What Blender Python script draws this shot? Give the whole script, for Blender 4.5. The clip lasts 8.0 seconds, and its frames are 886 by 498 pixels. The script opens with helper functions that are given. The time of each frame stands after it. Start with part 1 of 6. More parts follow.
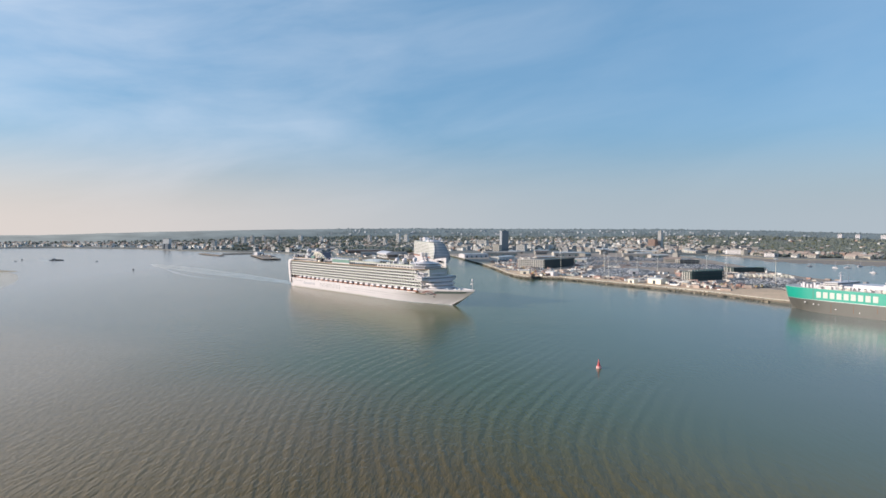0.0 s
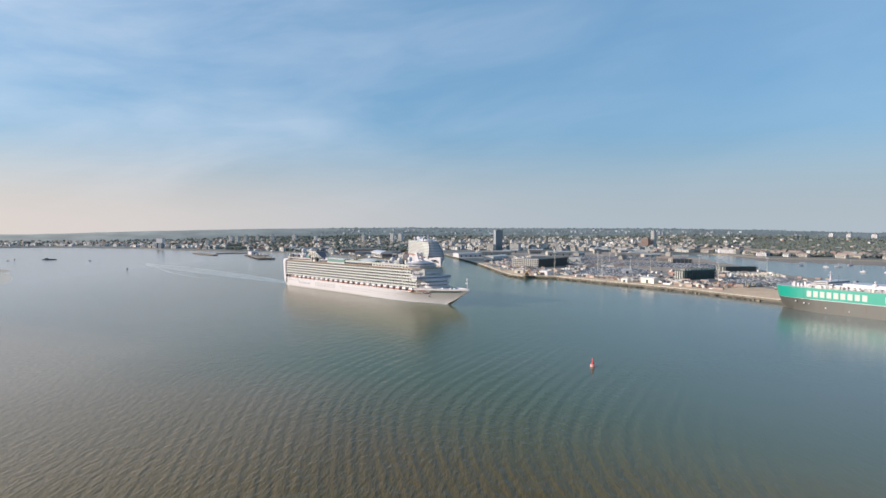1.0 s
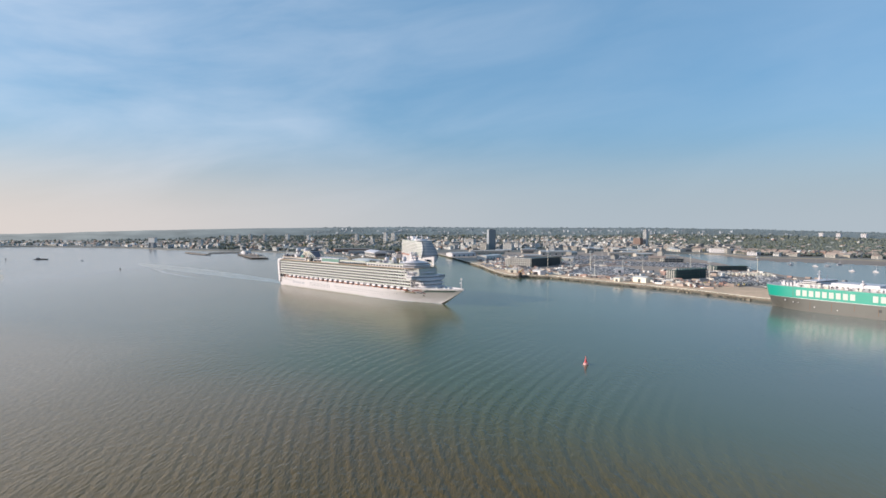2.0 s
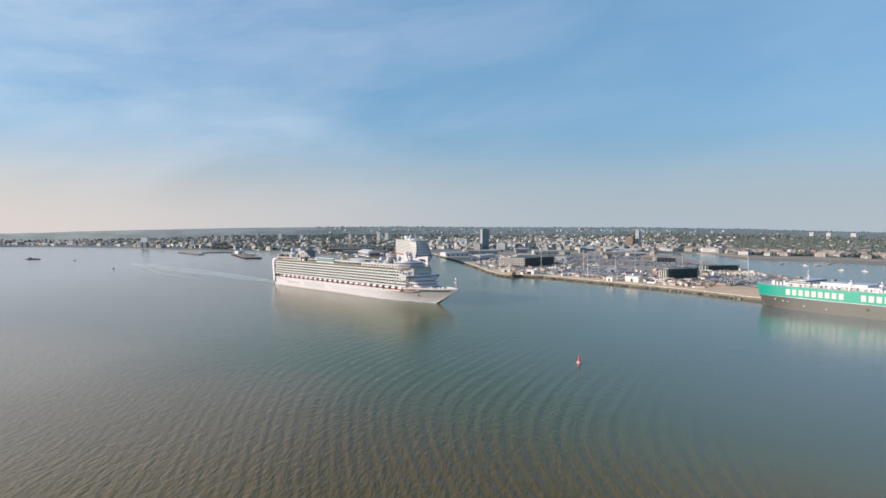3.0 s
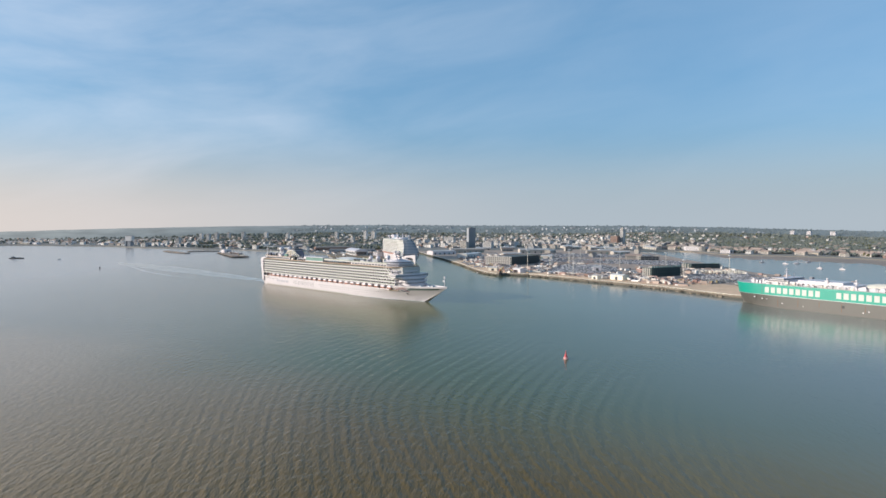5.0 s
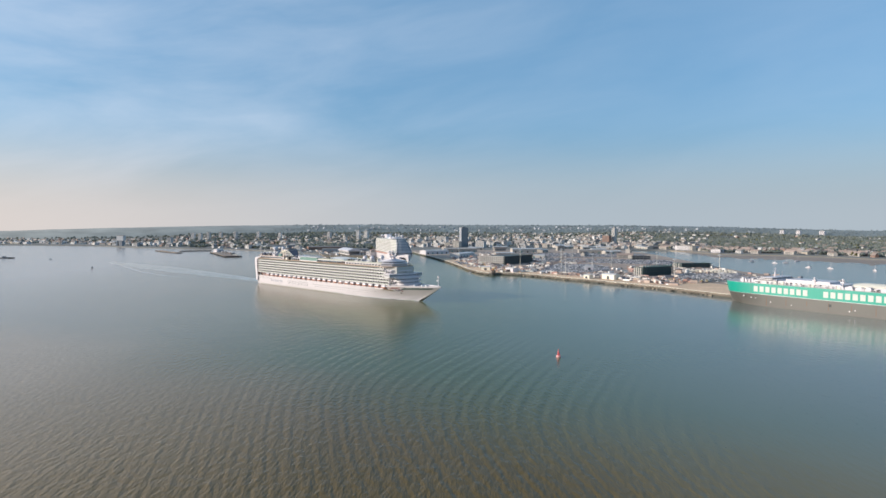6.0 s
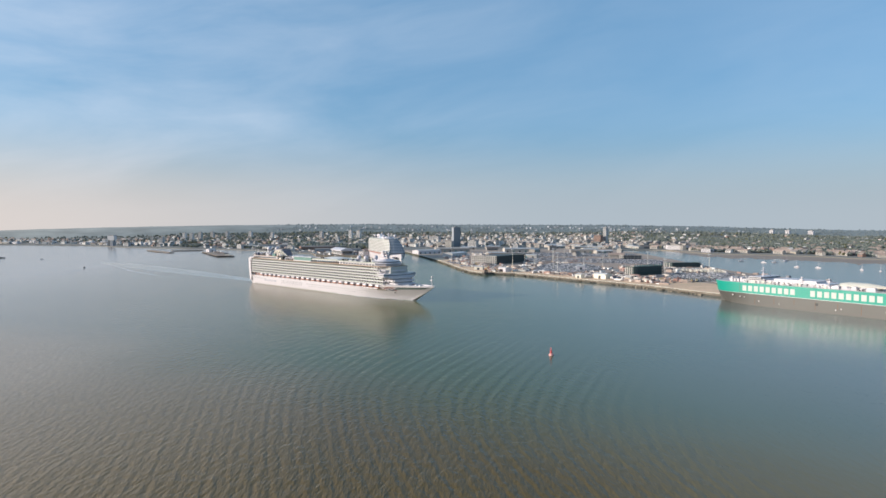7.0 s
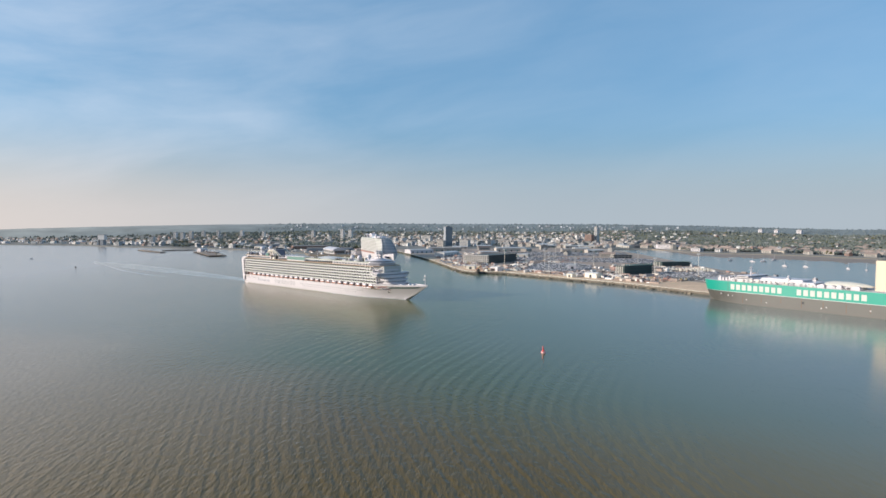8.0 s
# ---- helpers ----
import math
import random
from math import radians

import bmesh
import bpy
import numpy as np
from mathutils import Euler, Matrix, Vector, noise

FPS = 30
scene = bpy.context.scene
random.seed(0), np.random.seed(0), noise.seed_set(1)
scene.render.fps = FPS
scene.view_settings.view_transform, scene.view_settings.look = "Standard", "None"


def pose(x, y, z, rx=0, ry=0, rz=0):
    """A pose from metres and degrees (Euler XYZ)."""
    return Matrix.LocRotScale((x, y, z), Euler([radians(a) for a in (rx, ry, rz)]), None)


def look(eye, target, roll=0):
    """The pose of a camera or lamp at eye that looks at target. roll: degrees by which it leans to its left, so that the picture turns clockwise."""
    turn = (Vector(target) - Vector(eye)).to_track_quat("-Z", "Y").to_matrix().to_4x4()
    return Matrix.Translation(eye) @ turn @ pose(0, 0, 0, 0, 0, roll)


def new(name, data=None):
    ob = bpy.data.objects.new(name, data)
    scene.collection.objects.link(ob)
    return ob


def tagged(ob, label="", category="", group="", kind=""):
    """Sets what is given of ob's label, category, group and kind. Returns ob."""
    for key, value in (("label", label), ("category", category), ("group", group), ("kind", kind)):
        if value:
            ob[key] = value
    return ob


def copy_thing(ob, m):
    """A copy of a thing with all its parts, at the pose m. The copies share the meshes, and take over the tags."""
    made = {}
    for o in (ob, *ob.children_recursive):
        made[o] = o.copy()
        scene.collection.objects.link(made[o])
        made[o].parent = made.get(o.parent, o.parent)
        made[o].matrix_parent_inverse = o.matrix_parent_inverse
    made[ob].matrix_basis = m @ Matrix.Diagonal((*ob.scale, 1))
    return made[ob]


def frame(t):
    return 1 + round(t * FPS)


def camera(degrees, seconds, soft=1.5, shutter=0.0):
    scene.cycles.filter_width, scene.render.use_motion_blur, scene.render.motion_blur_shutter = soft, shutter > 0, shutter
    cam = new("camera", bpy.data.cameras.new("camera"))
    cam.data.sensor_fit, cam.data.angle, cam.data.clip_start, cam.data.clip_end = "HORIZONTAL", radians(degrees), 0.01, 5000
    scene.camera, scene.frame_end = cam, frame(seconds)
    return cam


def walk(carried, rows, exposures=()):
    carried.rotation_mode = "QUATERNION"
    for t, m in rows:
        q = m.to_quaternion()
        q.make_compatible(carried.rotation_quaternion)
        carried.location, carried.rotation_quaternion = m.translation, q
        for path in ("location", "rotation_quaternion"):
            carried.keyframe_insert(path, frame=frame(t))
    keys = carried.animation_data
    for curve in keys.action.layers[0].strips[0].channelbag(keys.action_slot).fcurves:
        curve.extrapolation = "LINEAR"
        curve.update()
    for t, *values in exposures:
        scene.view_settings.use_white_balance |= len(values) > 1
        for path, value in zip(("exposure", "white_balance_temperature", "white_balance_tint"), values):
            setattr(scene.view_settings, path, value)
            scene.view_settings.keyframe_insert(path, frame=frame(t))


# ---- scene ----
# Camera: a drone drifting slowly backwards while it pans to the right.
cam = camera(71.0, 8.0, soft=1.55)
PAN = [(0.0, 2.522, -1.665), (0.5, 2.255, -1.703), (1.0, 1.950, -1.745), (1.5, 1.612, -1.777),
       (3.0, 0.668, -1.852), (3.5, 0.325, -1.886), (4.0, 0.000, -1.930), (4.5, -0.312, -1.974),
       (6.0, -1.357, -2.067), (6.5, -1.722, -2.090), (7.0, -2.094, -2.108), (7.5, -2.462, -2.136), (8.0, -2.879, -2.180)]
DRIFT, GAIN = (-1.320, -4.628, 0.552), (-0.0456, -0.1386, 0.005)


def eye(t):
    return [d * (t - 4) + g * (t - 4) ** 2 for d, g in zip(DRIFT, GAIN)]


walk(cam, [(t, pose(eye(t)[0], eye(t)[1], 70 + eye(t)[2], 90 + tilt, 0, pan)) for t, pan, tilt in PAN],
     exposures=[(0.0, 0.19, 5990, 9), (8.0, 0.19, 5990, 9)])

# ---- light ----
SUN_FROM = Vector((-0.955, -0.07, 0.285)).normalized()
SUN_UP = math.asin(SUN_FROM.z)
world = bpy.data.worlds.new("sky")
scene.world = world
world.use_nodes = True
wn, wl = world.node_tree.nodes, world.node_tree.links
wn.clear()
w_out = wn.new("ShaderNodeOutputWorld")
w_bg = wn.new("ShaderNodeBackground")
w_sky = wn.new("ShaderNodeTexSky")
w_sky.sky_type = "NISHITA"
w_sky.sun_disc = False
w_sky.sun_elevation = SUN_UP
w_sky.sun_rotation = math.atan2(SUN_FROM.x, SUN_FROM.y)
w_sky.altitude = 60
w_sky.air_density = 1.0
w_sky.dust_density = 2.6
w_sky.ozone_density = 3.0
# thin streaks of high cloud
w_geo = wn.new("ShaderNodeTexCoord")
w_map = wn.new("ShaderNodeMapping")
w_map.vector_type = "TEXTURE"
w_map.inputs["Rotation"].default_value = (0.0, -0.16, 0.0)
w_map.inputs["Location"].default_value = (0.04, 0.2, 0.17)
w_map.inputs["Scale"].default_value = (0.60, 0.45, 0.15)
w_noise = wn.new("ShaderNodeTexNoise")
w_noise.inputs["Scale"].default_value = 1.7
w_noise.inputs["Detail"].default_value = 10.0
w_noise.inputs["Roughness"].default_value = 0.55
w_noise.inputs["Distortion"].default_value = 0.35
w_ramp = wn.new("ShaderNodeValToRGB")
w_ramp.color_ramp.elements[0].position = 0.36
w_ramp.color_ramp.elements[1].position = 0.78
w_ramp.color_ramp.elements[0].color = (0, 0, 0, 1)
w_ramp.color_ramp.elements[1].color = (0.235, 0.235, 0.235, 1)
w_mix = wn.new("ShaderNodeMixRGB")
w_mix.inputs["Color2"].default_value = (4.85, 5.1, 5.5, 1)
wl.new(w_geo.outputs["Generated"], w_map.inputs["Vector"])
wl.new(w_map.outputs["Vector"], w_noise.inputs["Vector"])
wl.new(w_noise.outputs["Fac"], w_ramp.inputs["Fac"])
# a thin veil lightens the upper sky all over
w_veil = wn.new("ShaderNodeMixRGB")
w_veil.inputs["Fac"].default_value = 0.42
w_veil.inputs["Color2"].default_value = (1.55, 3.15, 4.6, 1)
wl.new(w_sky.outputs["Color"], w_veil.inputs["Color1"])
wl.new(w_veil.outputs["Color"], w_mix.inputs["Color1"])
# pale haze low round the whole horizon
w_sep = wn.new("ShaderNodeSeparateXYZ")
wl.new(w_geo.outputs["Generated"], w_sep.inputs[0])
w_low = wn.new("ShaderNodeMapRange")
w_low.interpolation_type = "SMOOTHSTEP"
w_low.inputs["From Min"].default_value = 0.0
w_low.inputs["From Max"].default_value = 0.165
w_low.inputs["To Min"].default_value = 0.86
w_low.inputs["To Max"].default_value = 0.0
wl.new(w_sep.outputs["Z"], w_low.inputs["Value"])
w_haze = wn.new("ShaderNodeMixRGB")
# the haze is whiter and warmer towards the sun
w_dot = wn.new("ShaderNodeVectorMath")
w_dot.operation = "DOT_PRODUCT"
w_dot.inputs[1].default_value = SUN_FROM
wl.new(w_geo.outputs["Generated"], w_dot.inputs[0])
w_side = wn.new("ShaderNodeMapRange")
w_side.interpolation_type = "SMOOTHSTEP"
w_side.inputs["From Min"].default_value = -0.35
w_side.inputs["From Max"].default_value = 0.75
wl.new(w_dot.outputs["Value"], w_side.inputs["Value"])
# the high cloud thickens on that side too
w_more = wn.new("ShaderNodeMath")
w_more.operation = "MULTIPLY_ADD"
w_more.inputs[1].default_value = 2.5
w_more.inputs[2].default_value = 0.55
wl.new(w_side.outputs[0], w_more.inputs[0])
w_cover = wn.new("ShaderNodeMath")
w_cover.operation = "MULTIPLY"
wl.new(w_more.outputs[0], w_cover.inputs[0])
wl.new(w_ramp.outputs["Color"], w_cover.inputs[1])
wl.new(w_cover.outputs[0], w_mix.inputs["Fac"])
w_tone = wn.new("ShaderNodeMixRGB")
w_tone.inputs["Color1"].default_value = (3.30, 3.50, 3.56, 1)
w_tone.inputs["Color2"].default_value = (5.7, 4.7, 3.95, 1)
wl.new(w_side.outputs[0], w_tone.inputs["Fac"])
wl.new(w_tone.outputs["Color"], w_haze.inputs["Color2"])
wl.new(w_low.outputs[0], w_haze.inputs["Fac"])
wl.new(w_mix.outputs["Color"], w_haze.inputs["Color1"])
wl.new(w_haze.outputs["Color"], w_bg.inputs["Color"])
w_bg.inputs["Strength"].default_value = 0.135
wl.new(w_bg.outputs["Background"], w_out.inputs["Surface"])

sun = new("sun", bpy.data.lights.new("sun", "SUN"))
sun.data.energy = 4.7
sun.data.angle = radians(0.6)
sun.data.color = (1.0, 0.85, 0.69)
sun.matrix_world = look(SUN_FROM * 3000, (0, 0, 0))


# ---- materials ----
def surface(name, colour, rough=0.6, metal=0.0, grain=0.0, coarse=0.0, size=1.0, bump=0.0, vary=0.0, islands=False):
    """A painted or natural surface: colour with fine grain and coarse stains (metres), bump and change from piece to piece."""
    m = bpy.data.materials.new(name)
    m.use_nodes = True
    n, l = m.node_tree.nodes, m.node_tree.links
    b = n["Principled BSDF"]
    b.inputs["Roughness"].default_value = rough
    b.inputs["Metallic"].default_value = metal
    co = n.new("ShaderNodeTexCoord")
    fine, big = n.new("ShaderNodeTexNoise"), n.new("ShaderNodeTexNoise")
    fine.inputs["Scale"].default_value = 1.0 / size
    fine.inputs["Detail"].default_value = 4
    big.inputs["Scale"].default_value = 0.13 / size
    big.inputs["Detail"].default_value = 3
    for t in (fine, big):
        l.new(co.outputs["Object"], t.inputs["Vector"])
    add = n.new("ShaderNodeMath")
    add.operation = "MULTIPLY_ADD"
    l.new(fine.outputs["Fac"], add.inputs[0])
    add.inputs[1].default_value = grain * 2
    add.inputs[2].default_value = 1.0 - grain - coarse
    add2 = n.new("ShaderNodeMath")
    add2.operation = "MULTIPLY_ADD"
    l.new(big.outputs["Fac"], add2.inputs[0])
    add2.inputs[1].default_value = coarse * 2
    l.new(add.outputs[0], add2.inputs[2])
    level = add2
    if vary:
        level = n.new("ShaderNodeMath")
        level.operation = "MULTIPLY"
        rng = n.new("ShaderNodeMapRange")
        rng.inputs["To Min"].default_value = 1 - vary
        rng.inputs["To Max"].default_value = 1 + vary
        if islands:
            src = n.new("ShaderNodeNewGeometry").outputs["Random Per Island"]
        else:
            src = n.new("ShaderNodeObjectInfo").outputs["Random"]
        l.new(src, rng.inputs["Value"])
        l.new(add2.outputs[0], level.inputs[0])
        l.new(rng.outputs[0], level.inputs[1])
    mul = n.new("ShaderNodeVectorMath")
    mul.operation = "SCALE"
    mul.inputs[0].default_value = colour
    l.new(level.outputs[0], mul.inputs["Scale"])
    l.new(mul.outputs[0], b.inputs["Base Color"])
    if bump:
        bp = n.new("ShaderNodeBump")
        bp.inputs["Strength"].default_value = bump
        bp.inputs["Distance"].default_value = 0.3 * size
        l.new(fine.outputs["Fac"], bp.inputs["Height"])
        l.new(bp.outputs["Normal"], b.inputs["Normal"])
    return m


def palette(name, colours, rough=0.5, metal=0.0, islands=True, grain=0.08):
    """A surface whose pieces take one of several colours by chance."""
    m = bpy.data.materials.new(name)
    m.use_nodes = True
    n, l = m.node_tree.nodes, m.node_tree.links
    b = n["Principled BSDF"]
    b.inputs["Roughness"].default_value = rough
    b.inputs["Metallic"].default_value = metal
    if islands:
        src = n.new("ShaderNodeNewGeometry").outputs["Random Per Island"]
    else:
        src = n.new("ShaderNodeObjectInfo").outputs["Random"]
    ramp = n.new("ShaderNodeValToRGB")
    ramp.color_ramp.interpolation = "CONSTANT"
    e = ramp.color_ramp.elements
    while len(e) < len(colours):
        e.new(0.5)
    for i, c in enumerate(colours):
        e[i].position = i / len(colours)
        e[i].color = (*c, 1)
    l.new(src, ramp.inputs["Fac"])
    tex = n.new("ShaderNodeTexNoise")
    tex.inputs["Scale"].default_value = 0.35
    tex.inputs["Detail"].default_value = 4
    rng = n.new("ShaderNodeMapRange")
    rng.inputs["To Min"].default_value = 1 - grain * 2
    rng.inputs["To Max"].default_value = 1 + grain * 2
    co = n.new("ShaderNodeTexCoord")
    l.new(co.outputs["Object"], tex.inputs["Vector"])
    l.new(tex.outputs["Fac"], rng.inputs["Value"])
    mul = n.new("ShaderNodeVectorMath")
    mul.operation = "SCALE"
    l.new(ramp.outputs["Color"], mul.inputs[0])
    l.new(rng.outputs[0], mul.inputs["Scale"])
    l.new(mul.outputs[0], b.inputs["Base Color"])
    return m


def water_surface():
    """Silty harbour water: brown shallows in front of teal deep water, crossed by short wind waves and long wash."""
    m = bpy.data.materials.new("harbour_water")
    m.use_nodes = True
    n, l = m.node_tree.nodes, m.node_tree.links
    b = n["Principled BSDF"]
    b.inputs["IOR"].default_value = 1.33
    b.inputs["Specular IOR Level"].default_value = 0.31
    b.inputs["Roughness"].default_value = 0.16
    co = n.new("ShaderNodeTexCoord")
    # silt: clouds of brown water that thin out with distance from the near bank
    sep = n.new("ShaderNodeSeparateXYZ")
    l.new(co.outputs["Object"], sep.inputs[0])
    silt = n.new("ShaderNodeTexNoise")
    silt.inputs["Scale"].default_value = 0.004
    silt.inputs["Detail"].default_value = 5
    l.new(co.outputs["Object"], silt.inputs["Vector"])
    reach = n.new("ShaderNodeMath")
    reach.operation = "MULTIPLY_ADD"
    reach.inputs[1].default_value = 150.0
    reach.inputs[2].default_value = -75.0
    l.new(silt.outputs["Fac"], reach.inputs[0])
    slant = n.new("ShaderNodeMath")
    slant.operation = "MULTIPLY_ADD"
    slant.inputs[1].default_value = 0.6
    l.new(sep.outputs["X"], slant.inputs[0])
    l.new(sep.outputs["Y"], slant.inputs[2])
    total = n.new("ShaderNodeMath")
    total.operation = "ADD"
    l.new(slant.outputs[0], total.inputs[0])
    l.new(reach.outputs[0], total.inputs[1])
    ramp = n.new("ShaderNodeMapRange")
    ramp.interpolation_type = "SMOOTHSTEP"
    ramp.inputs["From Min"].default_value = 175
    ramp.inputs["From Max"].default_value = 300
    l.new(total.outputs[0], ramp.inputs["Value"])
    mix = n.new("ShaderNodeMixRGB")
    # the west is coloured paler for silt and mirrored sky; darkest mid-channel, paler again towards the quay
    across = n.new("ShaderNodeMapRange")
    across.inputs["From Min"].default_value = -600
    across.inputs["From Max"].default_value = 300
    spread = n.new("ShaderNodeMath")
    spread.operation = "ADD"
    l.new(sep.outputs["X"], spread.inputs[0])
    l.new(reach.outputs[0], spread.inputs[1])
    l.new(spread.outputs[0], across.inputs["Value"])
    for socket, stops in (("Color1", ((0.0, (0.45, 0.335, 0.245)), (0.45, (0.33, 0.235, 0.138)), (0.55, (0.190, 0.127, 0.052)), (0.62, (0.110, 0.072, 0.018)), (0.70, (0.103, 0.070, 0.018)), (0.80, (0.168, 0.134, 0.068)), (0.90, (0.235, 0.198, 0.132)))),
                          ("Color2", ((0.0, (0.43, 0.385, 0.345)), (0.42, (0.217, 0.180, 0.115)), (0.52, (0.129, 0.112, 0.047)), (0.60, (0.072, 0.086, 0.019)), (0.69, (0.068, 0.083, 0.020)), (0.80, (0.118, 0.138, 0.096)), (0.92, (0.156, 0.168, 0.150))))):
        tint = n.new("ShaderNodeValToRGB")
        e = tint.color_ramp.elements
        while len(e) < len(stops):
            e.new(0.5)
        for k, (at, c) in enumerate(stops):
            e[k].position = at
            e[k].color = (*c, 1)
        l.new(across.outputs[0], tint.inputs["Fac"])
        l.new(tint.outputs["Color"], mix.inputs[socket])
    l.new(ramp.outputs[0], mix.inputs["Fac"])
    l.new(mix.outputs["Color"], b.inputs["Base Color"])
    # the wash is strong in the open channel and dies out in uneven patches towards the quay
    lull = n.new("ShaderNodeTexNoise")
    lull.inputs["Scale"].default_value = 0.006
    lull.inputs["Detail"].default_value = 3
    l.new(co.outputs["Object"], lull.inputs["Vector"])
    drift = n.new("ShaderNodeMath")
    drift.operation = "MULTIPLY_ADD"
    drift.inputs[1].default_value = -0.0032
    l.new(sep.outputs["X"], drift.inputs[0])
    l.new(lull.outputs["Fac"], drift.inputs[2])
    calm = n.new("ShaderNodeMapRange")
    calm.interpolation_type = "SMOOTHSTEP"
    calm.inputs["From Min"].default_value = 0.10
    calm.inputs["From Max"].default_value = 0.62
    l.new(drift.outputs[0], calm.inputs["Value"])
    def calc(operation, a, c=None, d=None):
        k = n.new("ShaderNodeMath")
        k.operation = operation
        for socket, value in zip(k.inputs, (a, c, d)):
            if isinstance(value, (int, float)):
                socket.default_value = value
            elif value is not None:
                l.new(value, socket)
        return k.outputs[0]

    # the ship's wash: long crests that bend round as they spread across mid-channel
    turn_y = calc("MULTIPLY_ADD", sep.outputs["X"], -0.9, 225.0)
    away = calc("SUBTRACT", sep.outputs["Y"], turn_y)
    bend = calc("MULTIPLY", calc("SQRT", calc("MULTIPLY_ADD", away, away, 3000.0)), -0.36)
    bent = n.new("ShaderNodeCombineXYZ")
    l.new(calc("ADD", sep.outputs["X"], bend), bent.inputs["X"])
    l.new(calc("MULTIPLY", sep.outputs["Y"], 0.35), bent.inputs["Y"])
    off = calc("ABSOLUTE", calc("ADD", sep.outputs["X"], 5.0))
    band = n.new("ShaderNodeMapRange")
    band.interpolation_type = "SMOOTHSTEP"
    band.inputs["From Min"].default_value = 30
    band.inputs["From Max"].default_value = 135
    band.inputs["To Min"].default_value = 1.0
    band.inputs["To Max"].default_value = 0.05
    l.new(off, band.inputs["Value"])
    patchy = n.new("ShaderNodeMapRange")
    patchy.inputs["From Min"].default_value = 0.3
    patchy.inputs["From Max"].default_value = 0.65
    patchy.inputs["To Min"].default_value = 0.35
    l.new(lull.outputs["Fac"], patchy.inputs["Value"])
    fade = n.new("ShaderNodeMapRange")
    fade.interpolation_type = "SMOOTHSTEP"
    fade.inputs["From Min"].default_value, fade.inputs["From Max"].default_value = 250, 430
    fade.inputs["To Min"].default_value, fade.inputs["To Max"].default_value = 1.0, 0.12
    l.new(sep.outputs["Y"], fade.inputs["Value"])
    swell = calc("MULTIPLY", calc("MULTIPLY", band.outputs[0], patchy.outputs[0]), fade.outputs[0])
    height = None
    for scale, distort, amount in ((0.056, 5.5, 0.30), (0.094, 6.0, 0.09)):
        t = n.new("ShaderNodeTexWave")
        t.inputs["Distortion"].default_value = distort
        t.inputs["Detail"].default_value = 2
        t.inputs["Detail Scale"].default_value = 0.5
        t.inputs["Scale"].default_value = scale
        l.new(bent.outputs[0], t.inputs["Vector"])
        height = calc("MULTIPLY_ADD", t.outputs["Fac"], calc("MULTIPLY", swell, amount), height if height else 0.0)
    # short wind chop, strongest on the open western side and near the bank
    lee = n.new("ShaderNodeMapRange")
    lee.interpolation_type = "SMOOTHSTEP"
    lee.inputs["From Min"].default_value, lee.inputs["From Max"].default_value = 115, 290
    lee.inputs["To Min"].default_value, lee.inputs["To Max"].default_value = 1.12, 0.48
    l.new(sep.outputs["Y"], lee.inputs["Value"])
    for turn, scale, amount in ((4, 0.42, 0.70), (-2, 0.80, 0.54), (9, 1.9, 0.16), (10, 0.10, 0.30)):
        mp = n.new("ShaderNodeMapping")
        mp.vector_type = "TEXTURE"
        mp.inputs["Rotation"].default_value = (0, 0, radians(turn))
        mp.inputs["Scale"].default_value = (1, 3.2, 1)
        l.new(co.outputs["Object"], mp.inputs["Vector"])
        t = n.new("ShaderNodeTexNoise")
        t.inputs["Detail"].default_value = 3
        t.inputs["Scale"].default_value = scale
        l.new(mp.outputs["Vector"], t.inputs["Vector"])
        reach2 = n.new("ShaderNodeMapRange")
        reach2.inputs["To Min"].default_value = amount * 0.38
        reach2.inputs["To Max"].default_value = amount * 1.15
        l.new(calm.outputs[0], reach2.inputs["Value"])
        height = calc("MULTIPLY_ADD", t.outputs["Fac"], calc("MULTIPLY", reach2.outputs[0], lee.outputs[0]), height)
    bp = n.new("ShaderNodeBump")
    bp.inputs["Strength"].default_value = 0.55
    bp.inputs["Distance"].default_value = 1.0
    l.new(height, bp.inputs["Height"])
    l.new(bp.outputs["Normal"], b.inputs["Normal"])
    return m


def foam_surface(slick=False):
    """Broken foam, or the smooth slick of a wake: holes of noise let the water show through."""
    m = bpy.data.materials.new("slick" if slick else "foam")
    m.use_nodes = True
    n, l = m.node_tree.nodes, m.node_tree.links
    b = n["Principled BSDF"]
    # the slick's pale colour paints in some of the bright sky it mirrors
    b.inputs["Base Color"].default_value = (0.62, 0.68, 0.68, 1) if not slick else (0.74, 0.80, 0.82, 1)
    b.inputs["Roughness"].default_value = 0.7 if not slick else 0.05
    b.inputs["Specular IOR Level"].default_value = 0.5 if not slick else 1.0
    co = n.new("ShaderNodeTexCoord")
    t = n.new("ShaderNodeTexNoise")
    t.inputs["Scale"].default_value = 0.05
    t.inputs["Detail"].default_value = 5
    t.inputs["Roughness"].default_value = 0.6
    l.new(co.outputs["Object"], t.inputs["Vector"])
    r = n.new("ShaderNodeMapRange")
    r.inputs["From Min"].default_value = 0.22 if not slick else 0.05
    r.inputs["From Max"].default_value = 0.62
    r.inputs["To Max"].default_value = 0.62 if not slick else 0.72
    l.new(t.outputs["Fac"], r.inputs["Value"])
    l.new(r.outputs[0], b.inputs["Alpha"])
    return m


